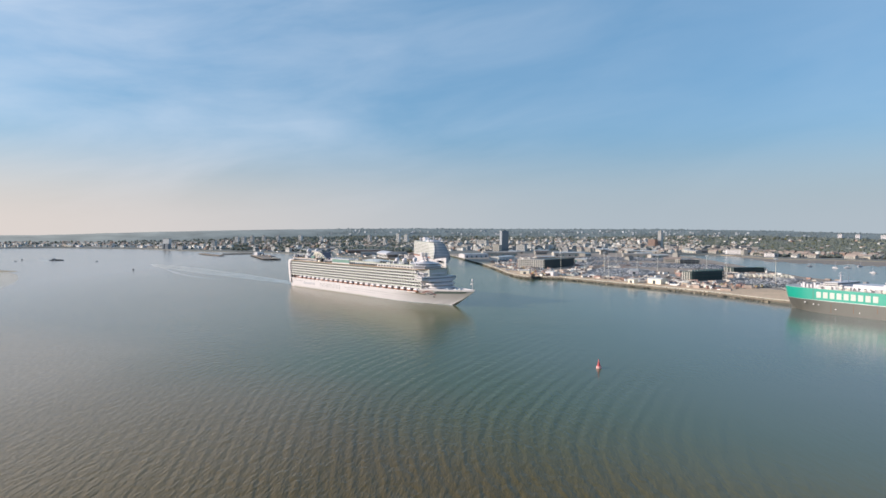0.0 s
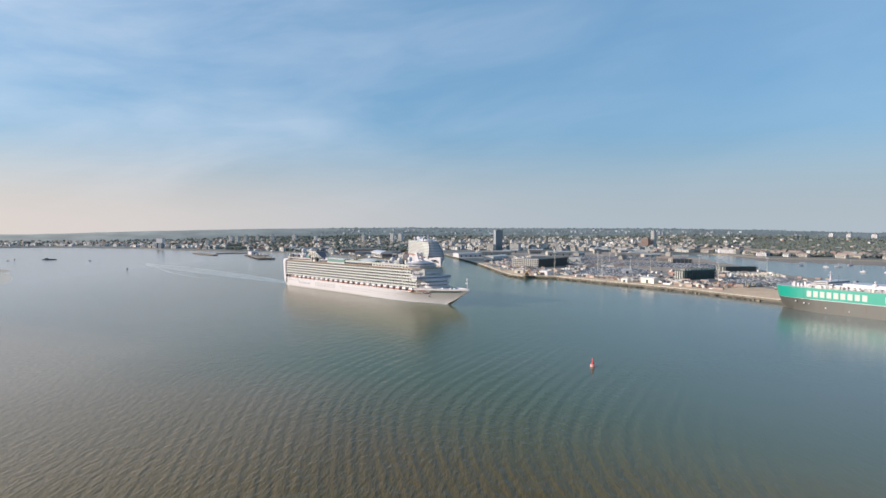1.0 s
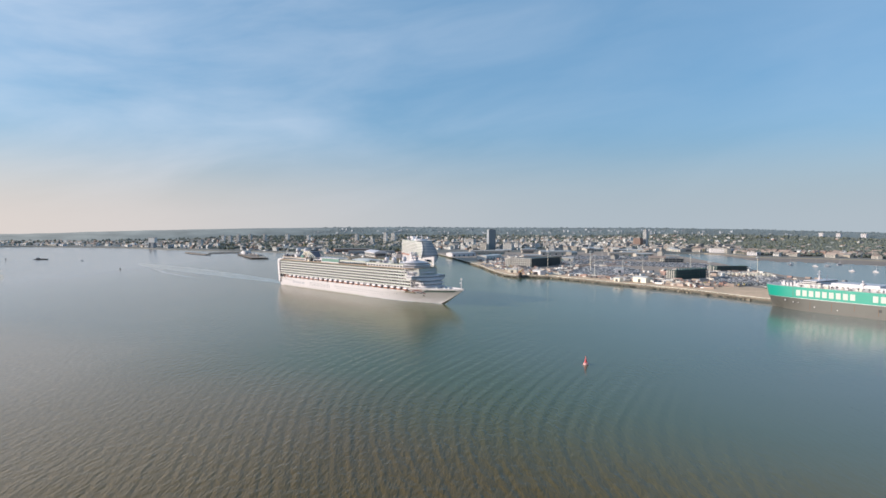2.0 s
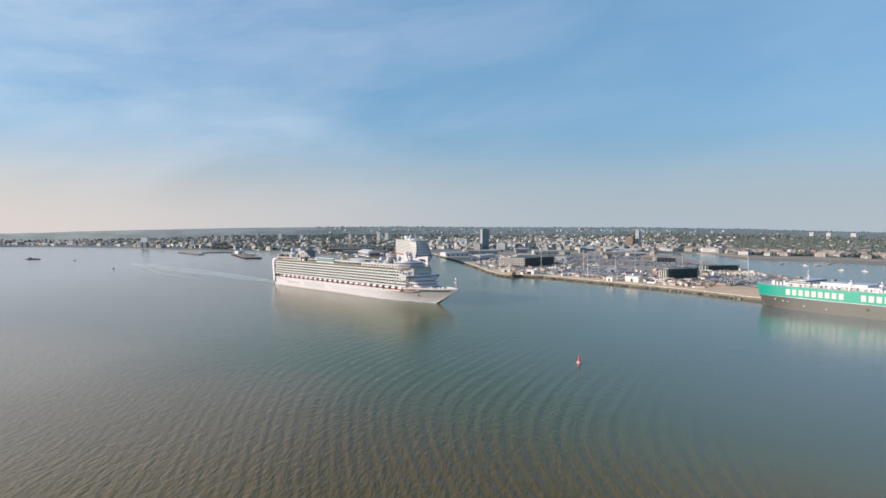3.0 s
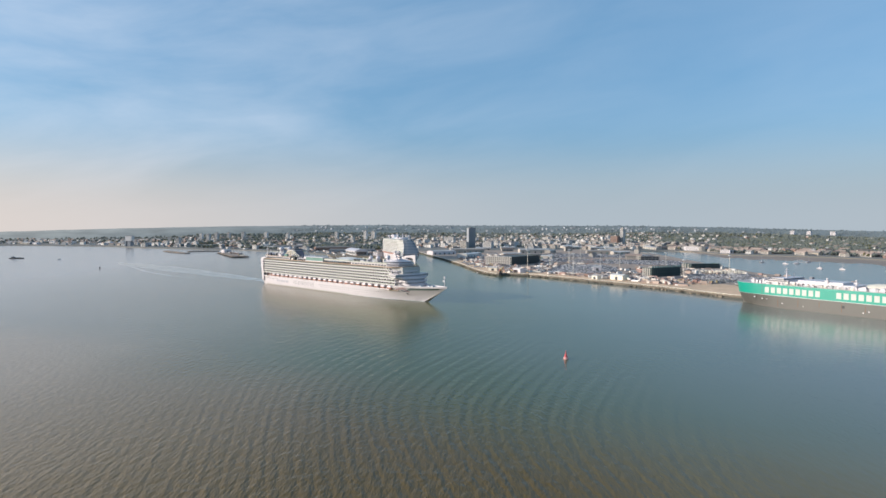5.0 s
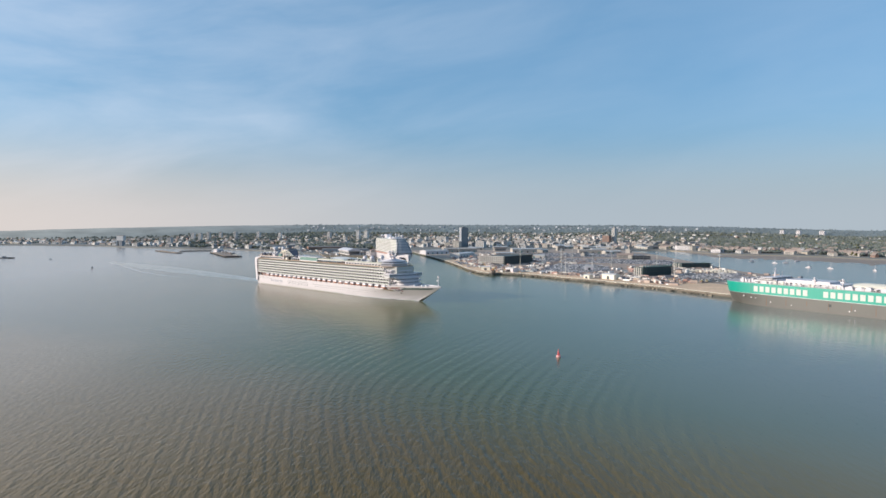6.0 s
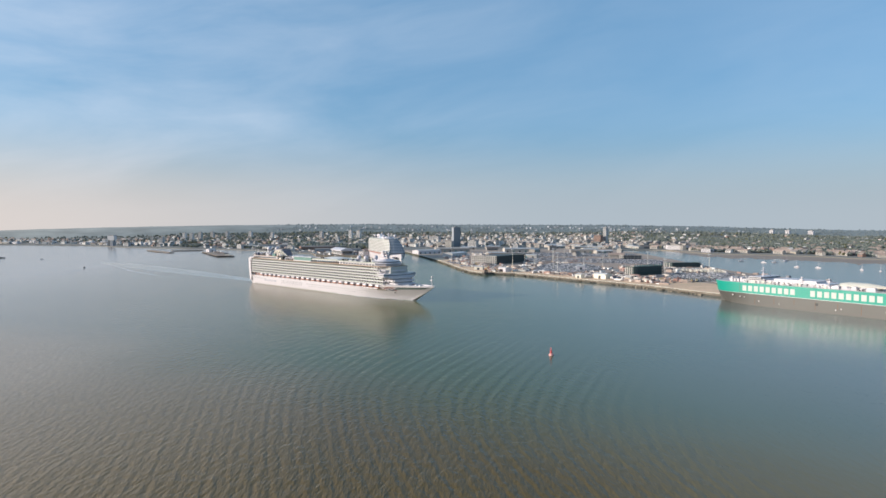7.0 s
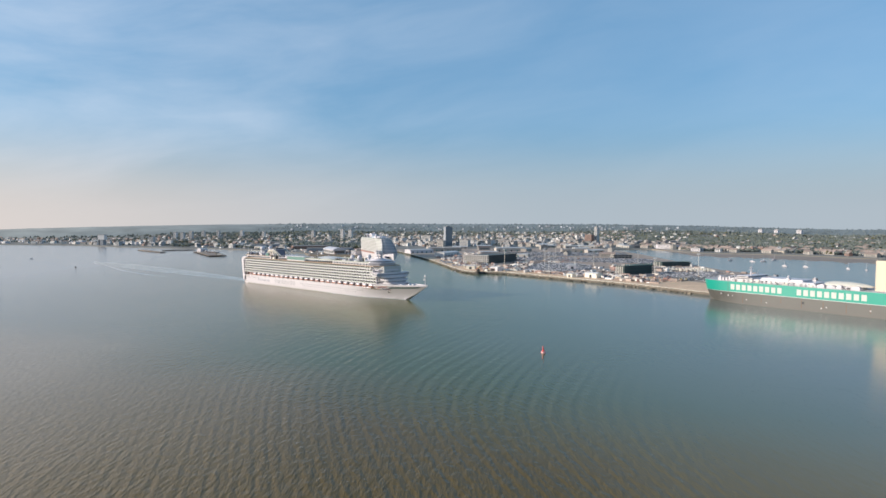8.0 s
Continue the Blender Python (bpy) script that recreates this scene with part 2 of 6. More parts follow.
WATER = water_surface()
FOAM = foam_surface()
SLICK = foam_surface(True)
SHALLOW = foam_surface(True)
SHALLOW.name = "shallow_water"
SHALLOW.node_tree.nodes["Principled BSDF"].inputs["Base Color"].default_value = (0.62, 0.54, 0.44, 1)
WHITE = surface("white_ship_paint", (0.585, 0.547, 0.565), 0.35, grain=0.03, coarse=0.05, size=2)
LETTER_WHITE = surface("weathered_white_paint", (0.50, 0.52, 0.48), 0.6, grain=0.15, coarse=0.1, size=1)
CREAM = surface("cream_paint", (0.72, 0.66, 0.55), 0.5, grain=0.04, coarse=0.06, size=2)
DECK = surface("grey_deck", (0.36, 0.37, 0.38), 0.7, grain=0.1, coarse=0.1, size=2)
TEAK = surface("teak_deck", (0.34, 0.25, 0.17), 0.7, grain=0.1, coarse=0.1, size=1)
DARK = surface("dark_opening", (0.03, 0.032, 0.035), 0.5, grain=0.1, size=2)
NAVY = surface("navy_paint", (0.02, 0.03, 0.07), 0.4, grain=0.05, size=2)
GLASS = surface("tinted_glass", (0.03, 0.042, 0.05), 0.08, grain=0.05, size=3)
BALCONY_GLASS = surface("balcony_glass", (0.40, 0.42, 0.36), 0.2, grain=0.08, size=3)
GREEN_GLASS = surface("green_glass", (0.16, 0.265, 0.23), 0.15, grain=0.06, size=2)
ORANGE = surface("orange_paint", (0.38, 0.19, 0.145), 0.45, grain=0.06, size=1)
RED = surface("red_paint", (0.66, 0.12, 0.12), 0.4, grain=0.06, size=0.5)
EMERALD = surface("green_hull_paint", (0.012, 0.275, 0.20), 0.4, grain=0.03, coarse=0.06, size=3)
HULL_GREY = surface("grey_hull_paint", (0.112, 0.108, 0.098), 0.5, grain=0.05, coarse=0.12, size=4)
RUST = surface("rust_streak", (0.16, 0.08, 0.045), 0.8, grain=0.2, size=1)
STEEL = surface("galvanised_steel", (0.52, 0.53, 0.54), 0.45, metal=0.3, grain=0.05, size=1)
CONCRETE = surface("quay_concrete", (0.62, 0.435, 0.285), 0.9, grain=0.35, coarse=0.35, size=4, bump=0.1)
QUAY_WALL = surface("stained_quay_wall", (0.17, 0.145, 0.115), 0.9, grain=0.35, coarse=0.35, size=4, bump=0.2)
TARMAC = surface("worn_tarmac", (0.33, 0.26, 0.21), 0.9, grain=0.3, coarse=0.4, size=5)
ASPHALT = surface("dark_asphalt", (0.075, 0.07, 0.07), 0.85, grain=0.2, coarse=0.3, size=6)
LAND = surface("far_ground", (0.165, 0.16, 0.145), 0.95, grain=0.3, coarse=0.3, size=40)
SAND = surface("wet_sand", (0.40, 0.31, 0.21), 0.85, grain=0.1, coarse=0.2, size=10)
MUD = surface("tidal_mud", (0.27, 0.20, 0.145), 0.6, grain=0.15, coarse=0.25, size=20)
# leaf green lightened and greyed to stand in for haze over the distance
LEAF = surface("haze_greyed_leaves", (0.128, 0.142, 0.122), 0.8, grain=0.2, coarse=0.2, size=8, vary=0.15, islands=True)
LEAF_DRY = surface("dry_leaves", (0.105, 0.10, 0.042), 0.8, grain=0.2, size=8, vary=0.4, islands=True)
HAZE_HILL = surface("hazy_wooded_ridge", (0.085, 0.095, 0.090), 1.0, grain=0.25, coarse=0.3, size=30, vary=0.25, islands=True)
# emission on the far ridge stands in for the haze before it, more so towards the sun
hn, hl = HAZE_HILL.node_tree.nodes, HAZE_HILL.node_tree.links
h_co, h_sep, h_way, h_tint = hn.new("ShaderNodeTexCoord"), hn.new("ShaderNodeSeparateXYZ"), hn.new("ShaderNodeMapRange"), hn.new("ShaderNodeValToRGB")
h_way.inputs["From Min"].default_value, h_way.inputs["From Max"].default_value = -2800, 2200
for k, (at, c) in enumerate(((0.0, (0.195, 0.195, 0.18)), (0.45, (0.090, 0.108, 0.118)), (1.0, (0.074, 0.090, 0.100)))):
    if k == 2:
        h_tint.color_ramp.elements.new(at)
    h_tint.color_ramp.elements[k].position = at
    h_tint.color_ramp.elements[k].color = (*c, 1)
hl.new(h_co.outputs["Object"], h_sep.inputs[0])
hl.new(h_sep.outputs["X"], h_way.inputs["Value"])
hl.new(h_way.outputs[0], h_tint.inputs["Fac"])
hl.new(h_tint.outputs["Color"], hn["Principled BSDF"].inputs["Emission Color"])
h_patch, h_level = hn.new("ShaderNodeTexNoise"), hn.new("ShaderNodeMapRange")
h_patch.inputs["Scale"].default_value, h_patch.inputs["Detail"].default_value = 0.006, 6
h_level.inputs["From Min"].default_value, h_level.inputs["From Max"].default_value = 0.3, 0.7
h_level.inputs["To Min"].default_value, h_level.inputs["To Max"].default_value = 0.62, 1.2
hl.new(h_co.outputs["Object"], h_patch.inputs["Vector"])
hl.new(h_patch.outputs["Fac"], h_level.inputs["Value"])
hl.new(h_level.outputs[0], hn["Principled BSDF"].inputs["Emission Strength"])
COLUMN = surface("pale_concrete_column", (0.47, 0.44, 0.40), 0.9, grain=0.1, coarse=0.12, size=2)
BRICK = surface("red_brickwork", (0.27, 0.17, 0.13), 0.9, grain=0.12, coarse=0.1, size=3, vary=0.2)
# wall tone lowered to soften contrast as distance haze would
PALE = surface("pale_render", (0.55, 0.53, 0.515), 0.85, grain=0.05, coarse=0.08, size=4, vary=0.18)
BUFF = surface("buff_brickwork", (0.40, 0.365, 0.325), 0.9, grain=0.1, coarse=0.1, size=3, vary=0.2)
TOWER_GREY = surface("grey_cladding", (0.30, 0.31, 0.33), 0.7, grain=0.06, coarse=0.08, size=4, vary=0.1)
# paler grey that paints the sunlit side of the dark tower
SUNLIT_FACE = surface("sunlit_face_grey", (0.40, 0.41, 0.43), 0.8, grain=0.06, coarse=0.1, size=3)
# dark colour of the solid cores, standing in for shade between the decks
DECK_SHADE = surface("car_deck_shade", (0.085, 0.095, 0.10), 0.7, grain=0.5, coarse=0.2, size=1.6)
SHED_DARK = surface("dark_green_grey_steel", (0.075, 0.085, 0.08), 0.6, grain=0.1, coarse=0.15, size=2)
TOWER_DARK = surface("dark_cladding", (0.15, 0.175, 0.20), 0.4, grain=0.08, coarse=0.08, size=4)
SLATE = surface("slate_roof", (0.19, 0.175, 0.165), 0.8, grain=0.12, coarse=0.1, size=2, vary=0.25)
TILE = surface("clay_tile_roof", (0.25, 0.20, 0.175), 0.85, grain=0.12, coarse=0.1, size=2, vary=0.25)
FLAT_ROOF = surface("felt_roof", (0.31, 0.285, 0.265), 0.9, grain=0.1, coarse=0.15, size=4, vary=0.2)
METAL_ROOF = surface("sheet_metal_roof", (0.52, 0.505, 0.49), 0.5, grain=0.05, coarse=0.12, size=4, vary=0.2)
# window dark lifted a little for the haze over the town
PANE = surface("dark_window", (0.075, 0.085, 0.095), 0.15, grain=0.1, size=2)
DARK_GREEN = surface("dark_green_mesh", (0.05, 0.085, 0.08), 0.7, grain=0.15, coarse=0.1, size=3)
TEAL_SHEET = surface("teal_sheet", (0.12, 0.22, 0.21), 0.6, grain=0.1, size=3)
CAR_PAINT = palette("car_paint", [(0.58, 0.56, 0.55), (0.08, 0.08, 0.09), (0.20, 0.19, 0.19), (0.40, 0.38, 0.37), (0.12, 0.13, 0.17), (0.18, 0.19, 0.22), (0.50, 0.48, 0.48), (0.09, 0.09, 0.10), (0.26, 0.26, 0.28)], 0.45, 0.0)
CAR_PAINT_SINGLE = palette("car_paint_single", [(0.58, 0.57, 0.55), (0.66, 0.64, 0.61), (0.06, 0.06, 0.065), (0.20, 0.195, 0.19), (0.38, 0.37, 0.36), (0.11, 0.12, 0.16), (0.18, 0.19, 0.21), (0.09, 0.095, 0.10)], 0.45, 0.0, islands=False)
BOX_PAINT = palette("container_paint", [(0.70, 0.69, 0.66), (0.58, 0.56, 0.50), (0.22, 0.14, 0.11), (0.14, 0.17, 0.22), (0.58, 0.56, 0.53), (0.36, 0.29, 0.22)], 0.6, islands=False)
# wall grey with the haze in front of the ridge mixed in
RIDGE_HOUSE = surface("hazed_house_grey", (0.30, 0.31, 0.33), 0.9, grain=0.05, coarse=0.2, size=30, vary=0.3, islands=True)
HOUSE_WALLS = palette("house_walls", [(0.52, 0.50, 0.47), (0.62, 0.61, 0.59), (0.40, 0.35, 0.29), (0.28, 0.19, 0.15), (0.44, 0.41, 0.36), (0.56, 0.55, 0.53)], 0.85)
HOUSE_ROOFS = palette("house_roofs", [(0.19, 0.185, 0.18), (0.25, 0.19, 0.165), (0.23, 0.185, 0.165), (0.36, 0.35, 0.34)], 0.85)
CARGO_PAINT = palette("cargo_paint", [(0.55, 0.48, 0.42), (0.62, 0.58, 0.54), (0.34, 0.26, 0.22), (0.24, 0.19, 0.17), (0.13, 0.115, 0.11), (0.42, 0.33, 0.28), (0.70, 0.68, 0.66), (0.32, 0.20, 0.17), (0.22, 0.22, 0.24)], 0.7)
CARGO_STONE = palette("weedy_stones", [(0.05, 0.045, 0.035), (0.14, 0.12, 0.09), (0.24, 0.20, 0.15), (0.08, 0.07, 0.05)], 0.9)
PLANT_PAINT = palette("machinery_paint", [(0.38, 0.18, 0.12), (0.46, 0.36, 0.14), (0.30, 0.15, 0.11), (0.50, 0.47, 0.42)], 0.6, islands=False)


# ---- mesh helpers ----
class Soup:
    """Vertices and faces of one mesh, gathered piece by piece."""

    def __init__(self):
        self.v, self.f = [], []

    def add(self, verts, faces):
        k = len(self.v)
        self.v.extend(tuple(p) for p in verts)
        self.f.extend(tuple(i + k for i in face) for face in faces)
        return self

    def box(self, x0, x1, y0, y1, z0, z1, m=None):
        p = [(x, y, z) for z in (z0, z1) for x, y in ((x0, y0), (x1, y0), (x1, y1), (x0, y1))]
        if m is not None:
            p = [m @ Vector(q) for q in p]
        return self.add(p, [(3, 2, 1, 0), (4, 5, 6, 7), (0, 1, 5, 4), (1, 2, 6, 5), (2, 3, 7, 6), (3, 0, 4, 7)])

    def prism(self, outline, z0, z1, top=1.0):
        """An upright prism over a counter-clockwise outline; top scales the upper outline about its middle."""
        n = len(outline)
        cx, cy = sum(p[0] for p in outline) / n, sum(p[1] for p in outline) / n
        p = [(x, y, z0) for x, y in outline] + [(cx + (x - cx) * top, cy + (y - cy) * top, z1) for x, y in outline]
        return self.add(p, [tuple(range(n))[::-1], tuple(range(n, 2 * n))] + [(i, (i + 1) % n, n + (i + 1) % n, n + i) for i in range(n)])

    def rod(self, a, b, r0, r1=None, n=8):
        a, b = Vector(a), Vector(b)
        q = (b - a).to_track_quat("Z", "Y")
        r1 = r0 if r1 is None else r1
        p = [c + q @ Vector((r * math.cos(6.2832 * i / n), r * math.sin(6.2832 * i / n), 0)) for c, r in ((a, r0), (b, r1)) for i in range(n)]
        return self.add(p, [tuple(range(n))[::-1], tuple(range(n, 2 * n))] + [(i, (i + 1) % n, n + (i + 1) % n, n + i) for i in range(n)])

    def ball(self, c, rx, ry=None, rz=None, n=12, rows=7):
        ry, rz = ry or rx, rz or rx
        p = [(c[0], c[1], c[2] - rz)]
        for j in range(1, rows):
            a = -math.pi / 2 + math.pi * j / rows
            p += [(c[0] + rx * math.cos(a) * math.cos(6.2832 * i / n), c[1] + ry * math.cos(a) * math.sin(6.2832 * i / n), c[2] + rz * math.sin(a)) for i in range(n)]
        p.append((c[0], c[1], c[2] + rz))
        f = [(0, 1 + (i + 1) % n, 1 + i) for i in range(n)]
        for j in range(rows - 2):
            f += [(1 + j * n + i, 1 + j * n + (i + 1) % n, 1 + (j + 1) * n + (i + 1) % n, 1 + (j + 1) * n + i) for i in range(n)]
        last = 1 + (rows - 2) * n
        f += [(last + i, last + (i + 1) % n, len(p) - 1) for i in range(n)]
        return self.add(p, f)

    def loft(self, rings, closed=True):
        """Skin over rings of equal length, capped at both ends."""
        n = len(rings[0])
        p = [q for ring in rings for q in ring]
        f = [tuple(range(n))[::-1], tuple(range((len(rings) - 1) * n, len(rings) * n))] if closed else []
        for j in range(len(rings) - 1):
            f += [(j * n + i, j * n + (i + 1) % n, (j + 1) * n + (i + 1) % n, (j + 1) * n + i) for i in range(n if closed else n - 1)]
        return self.add(p, f)


def mesh_of(name, soup, material, smooth=False):
    me = bpy.data.meshes.new(name)
    me.from_pydata(soup.v, [], soup.f)
    me.materials.append(material)
    if smooth:
        me.shade_smooth()
        me.set_sharp_from_angle(angle=radians(32))
    me.update()
    return me


def part(name, soup, material, parent, label="", smooth=False):
    ob = new(name, mesh_of(name, soup, material, smooth))
    ob.parent = parent
    return tagged(ob, label)


def thing(name, m, label, category, group="", kind=""):
    ob = new(name)
    ob.matrix_basis = m
    ob.empty_display_size = 2
    return tagged(ob, label, category, group, kind)


def block(*extent):
    return Soup().box(*extent)


def arc(cx, cy, rx, ry, a0, a1, n):
    return [(cx + rx * math.cos(radians(a0 + (a1 - a0) * i / (n - 1))), cy + ry * math.sin(radians(a0 + (a1 - a0) * i / (n - 1)))) for i in range(n)]


def blend(table, x):
    """Straight lines between the pairs of a table."""
    return float(np.interp(x, [a for a, _ in table], [b for _, b in table]))


# ---- water and land ----
sea = Soup()
RINGS = [0, 60, 150, 300, 600, 1200, 2400, 5000, 9000, 14000]
sea.loft([[(r * math.cos(6.28319 * i / 64), r * math.sin(6.28319 * i / 64), 0.0) for i in range(64)] for r in RINGS[1:]])
sea.f.pop(1)
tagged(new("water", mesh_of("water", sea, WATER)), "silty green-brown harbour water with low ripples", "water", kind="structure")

# Far shore: distance of the waterline by bearing (degrees to the right of north).
SHORE = [(-64, 3100), (-40, 3000), (-34.8, 2920), (-28, 2560), (-25, 2300), (-21, 2090), (-18.3, 2020), (-15.5, 1900), (-11.5, 1660),
         (-7.5, 1540), (-4.9, 1500), (-4.4, 1760), (-1.9, 1700), (0.2, 1660), (17.2, 1880), (20.5, 1920), (22.5, 1890), (25.2, 1690), (29.3, 1690), (33.1, 1660), (36, 1600), (45, 1500), (64, 1400)]
RIDGE = [(-64, 40), (-35.5, 42), (-31.9, 50), (-28, 60), (-23.7, 68), (-19.2, 76), (-10, 84), (-4, 85), (6, 81), (16, 80), (25, 69), (31, 54), (35.5, 46), (64, 40)]
RISE = [(-64, 0.15), (-26, 0.15), (-21, 0.45), (-10, 0.55), (0, 0.5), (13, 0.5), (20, 0.75), (30, 0.95), (64, 1.0)]
TOP = 4000.0


def lie(bearing, r):
    """The height of the far land."""
    s = blend(SHORE, bearing)
    u = min(1.0, max(0.0, (r - s) / (TOP - s)))
    swell = 5.0 * noise.noise(Vector((bearing * 0.16, r * 0.0016, 3.0))) * min(1, u * 3)
    return 3.2 + (blend(RIDGE, bearing) - 36.0) * blend(RISE, bearing) * u ** 1.2 + swell * blend(RISE, bearing)


def spot(bearing, r):
    return r * math.sin(radians(bearing)), r * math.cos(radians(bearing))


land = Soup()
BEARINGS = [-64 + 0.8 * i for i in range(161)]
STEPS = [0, 0.004, 0.03, 0.08, 0.15, 0.25, 0.36, 0.48, 0.6, 0.72, 0.84, 0.94, 1.0, 1.06]
grid = []
for b in BEARINGS:
    s = blend(SHORE, b)
    grid += [(*spot(b, s - 1), -2.0)]
    for u in STEPS:
        r = s + (TOP - s) * u
        grid.append((*spot(b, r), lie(b, r) - (40 if u > 1 else 0) - (1.5 if u == 0 else 0)))
w = len(STEPS) + 1
land.add(grid, [(i * w + j, (i + 1) * w + j, (i + 1) * w + j + 1, i * w + j + 1) for i in range(len(BEARINGS) - 1) for j in range(w - 1)][::1])
tagged(new("ground", mesh_of("ground", land, LAND, True)), "low wooded land rising from the shore to a far ridge", "ground", kind="structure")


# hazy ridge at the end of sight
hills = Soup()
rows = []
for i in range(221):
    b = -64 + 128 * i / 220
    up = blend(RIDGE, b) + 1.6 * noise.noise(Vector((b * 0.5, 0, 0))) + 1.3 * noise.noise(Vector((b * 3.1, 2, 0))) + 0.8 * noise.noise(Vector((b * 11.0, 5, 0)))
    rows.append([(*spot(b, 4150), 2.0), (*spot(b, 4200), up - 44), (*spot(b, 4320), up - 26 + 4 * noise.noise(Vector((b * 1.7, 8, 0)))), (*spot(b, 4450), up - 11 + 3 * noise.noise(Vector((b * 2.3, 12, 0)))), (*spot(b, 4600), up), (*spot(b, 4640), up - 20), (*spot(b, 4640), 0.0)])
hills.loft(rows, closed=False)
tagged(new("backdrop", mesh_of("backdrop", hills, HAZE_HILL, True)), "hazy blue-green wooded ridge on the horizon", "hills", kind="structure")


def shore_strip(name, b0, b1, inner, outer, z0, z1, material, label):
    """A beach or mud flat along the far shore."""
    s = Soup()
    n = max(2, int((b1 - b0) / 0.2))
    rows = []
    for i in range(n + 1):
        b = b0 + (b1 - b0) * i / n
        e = max(0.0, math.sin(math.pi * i / n)) ** 0.4
        r = blend(SHORE, b)
        wob = 1 + 0.4 * noise.noise(Vector((b * 0.9, 7.0, 0))) + 0.35 * noise.noise(Vector((b * 3.3, 3.0, 0)))
        rows += [(*spot(b, r - outer * e * wob), z0), (*spot(b, r - outer * 0.4 * e), (z0 + z1) * 0.5), (*spot(b, r + inner), z1)]
    s.add(rows, [(i * 3 + j, (i + 1) * 3 + j, (i + 1) * 3 + j + 1, i * 3 + j + 1) for i in range(n) for j in range(2)])
    tagged(new(name, mesh_of(name, s, material, True)), label, "shore", kind="structure")


shore_strip("beach", 21.5, 50, 30, 26, -0.3, 3.4, SAND, "narrow pale beach below the wooded far shore")
shore_strip("mudflat", 22.5, 43, -8, 190, 0.03, 1.2, MUD, "brown tidal mud flat bared along the river shore")

spit = Soup()
spit.loft([[(x, y, z) for x, y in arc(-871, 1016, 128 * k, 44 * k, 0, 345, 24)] for k, z in ((1.0, -0.4), (0.85, 0.5), (0.6, 1.4), (0.3, 1.9))])
tagged(new("sand_spit", mesh_of("sand_spit", spit, SAND, True)), "low sandy spit drying out of the shallows", "shore", kind="structure")

shoal = Soup()
shoal.loft([[(-668 - x * 0.58 - y * 0.81, 842 + x * 0.81 - y * 0.58, 0.05) for x, y in arc(0, 0, 215 * k, 42 * k, 0, 350, 30)] for k in (1.0, 0.5, 0.05)], True)
shoal.f = shoal.f[2:]
tagged(new("shoal", mesh_of("shoal", shoal, SHALLOW)), "pale sandy shallows beside the spit", "shoal", kind="structure")

# Dock peninsula: paved land with a stained quay wall.
QUAY = 3.6
DOCK_EDGE = [(-52, 1690), (-12, 1478), (19, 1303), (43, 1147), (60, 998), (72, 926), (86, 894), (92, 890), (102, 902), (133, 883), (164, 835), (192, 790),
             (217, 752), (239, 716), (258, 684), (293, 606), (450, 344)]
DOCK_BACK = [(540, 344), (515, 620), (480, 800), (470, 915), (486, 1040), (512, 1240), (545, 1500), (560, 1860), (300, 1960), (-50, 1960)]
dock = Soup().prism((DOCK_EDGE + DOCK_BACK)[::1], -3.0, QUAY)
if sum(a[0] * b[1] - b[0] * a[1] for a, b in zip(DOCK_EDGE + DOCK_BACK, (DOCK_EDGE + DOCK_BACK)[1:] + DOCK_EDGE[:1])) < 0:
    dock.f = [f[::-1] for f in dock.f]
docks = new("pavement", mesh_of("pavement", dock, TARMAC))
docks.data.materials.append(QUAY_WALL)
for poly in docks.data.polygons:
    if abs(poly.normal.z) < 0.5:
        poly.material_index = 1
tagged(docks, "worn tarmac of the dock estate above a stained quay wall", "pavement", kind="structure")


def ribbon(path, width, z0, z1, side=1):
    """A strip of land or coping along a line of plan points, lying to the right of it (side 1) or to the left."""
    s = Soup()
    pts = [Vector((*p, 0)) for p in path]
    rows = []
    for i, p in enumerate(pts):
        d = (pts[min(i + 1, len(pts) - 1)] - pts[max(i - 1, 0)]).normalized()
        nrm = Vector((-d.y, d.x, 0)) * side
        q = p + nrm * width
        rows.append([(p.x, p.y, z0), (p.x, p.y, z1), (q.x, q.y, z1), (q.x, q.y, z0)])
    s.loft(rows)
    return s


tagged(new("apron", mesh_of("apron", ribbon(DOCK_EDGE[2:7] , 26, QUAY - 0.5, QUAY + 0.06), CONCRETE)), "sandy concrete apron along the dock basin", "pavement", kind="structure")
tagged(new("apron", mesh_of("apron", ribbon(DOCK_EDGE[8:], 30, QUAY - 0.5, QUAY + 0.06), CONCRETE)), "sandy concrete apron along the river quay", "pavement", kind="structure")
tagged(new("apron", mesh_of("apron", ribbon([(234, 770), (254, 737), (273, 704), (308, 628), (465, 366)], 62, QUAY - 0.5, QUAY + 0.05), CONCRETE)), "broad open concrete apron behind the river quay", "pavement", kind="structure")
tagged(new("coping", mesh_of("coping", ribbon(DOCK_EDGE[:7], 1.6, QUAY - 0.8, QUAY + 0.35), CREAM)), "pale worn stone coping on the basin quay edge", "coping", kind="structure")
tagged(new("coping", mesh_of("coping", ribbon(DOCK_EDGE[8:], 1.6, QUAY - 0.8, QUAY + 0.35), CREAM)), "pale worn stone coping on the river quay edge", "coping", kind="structure")


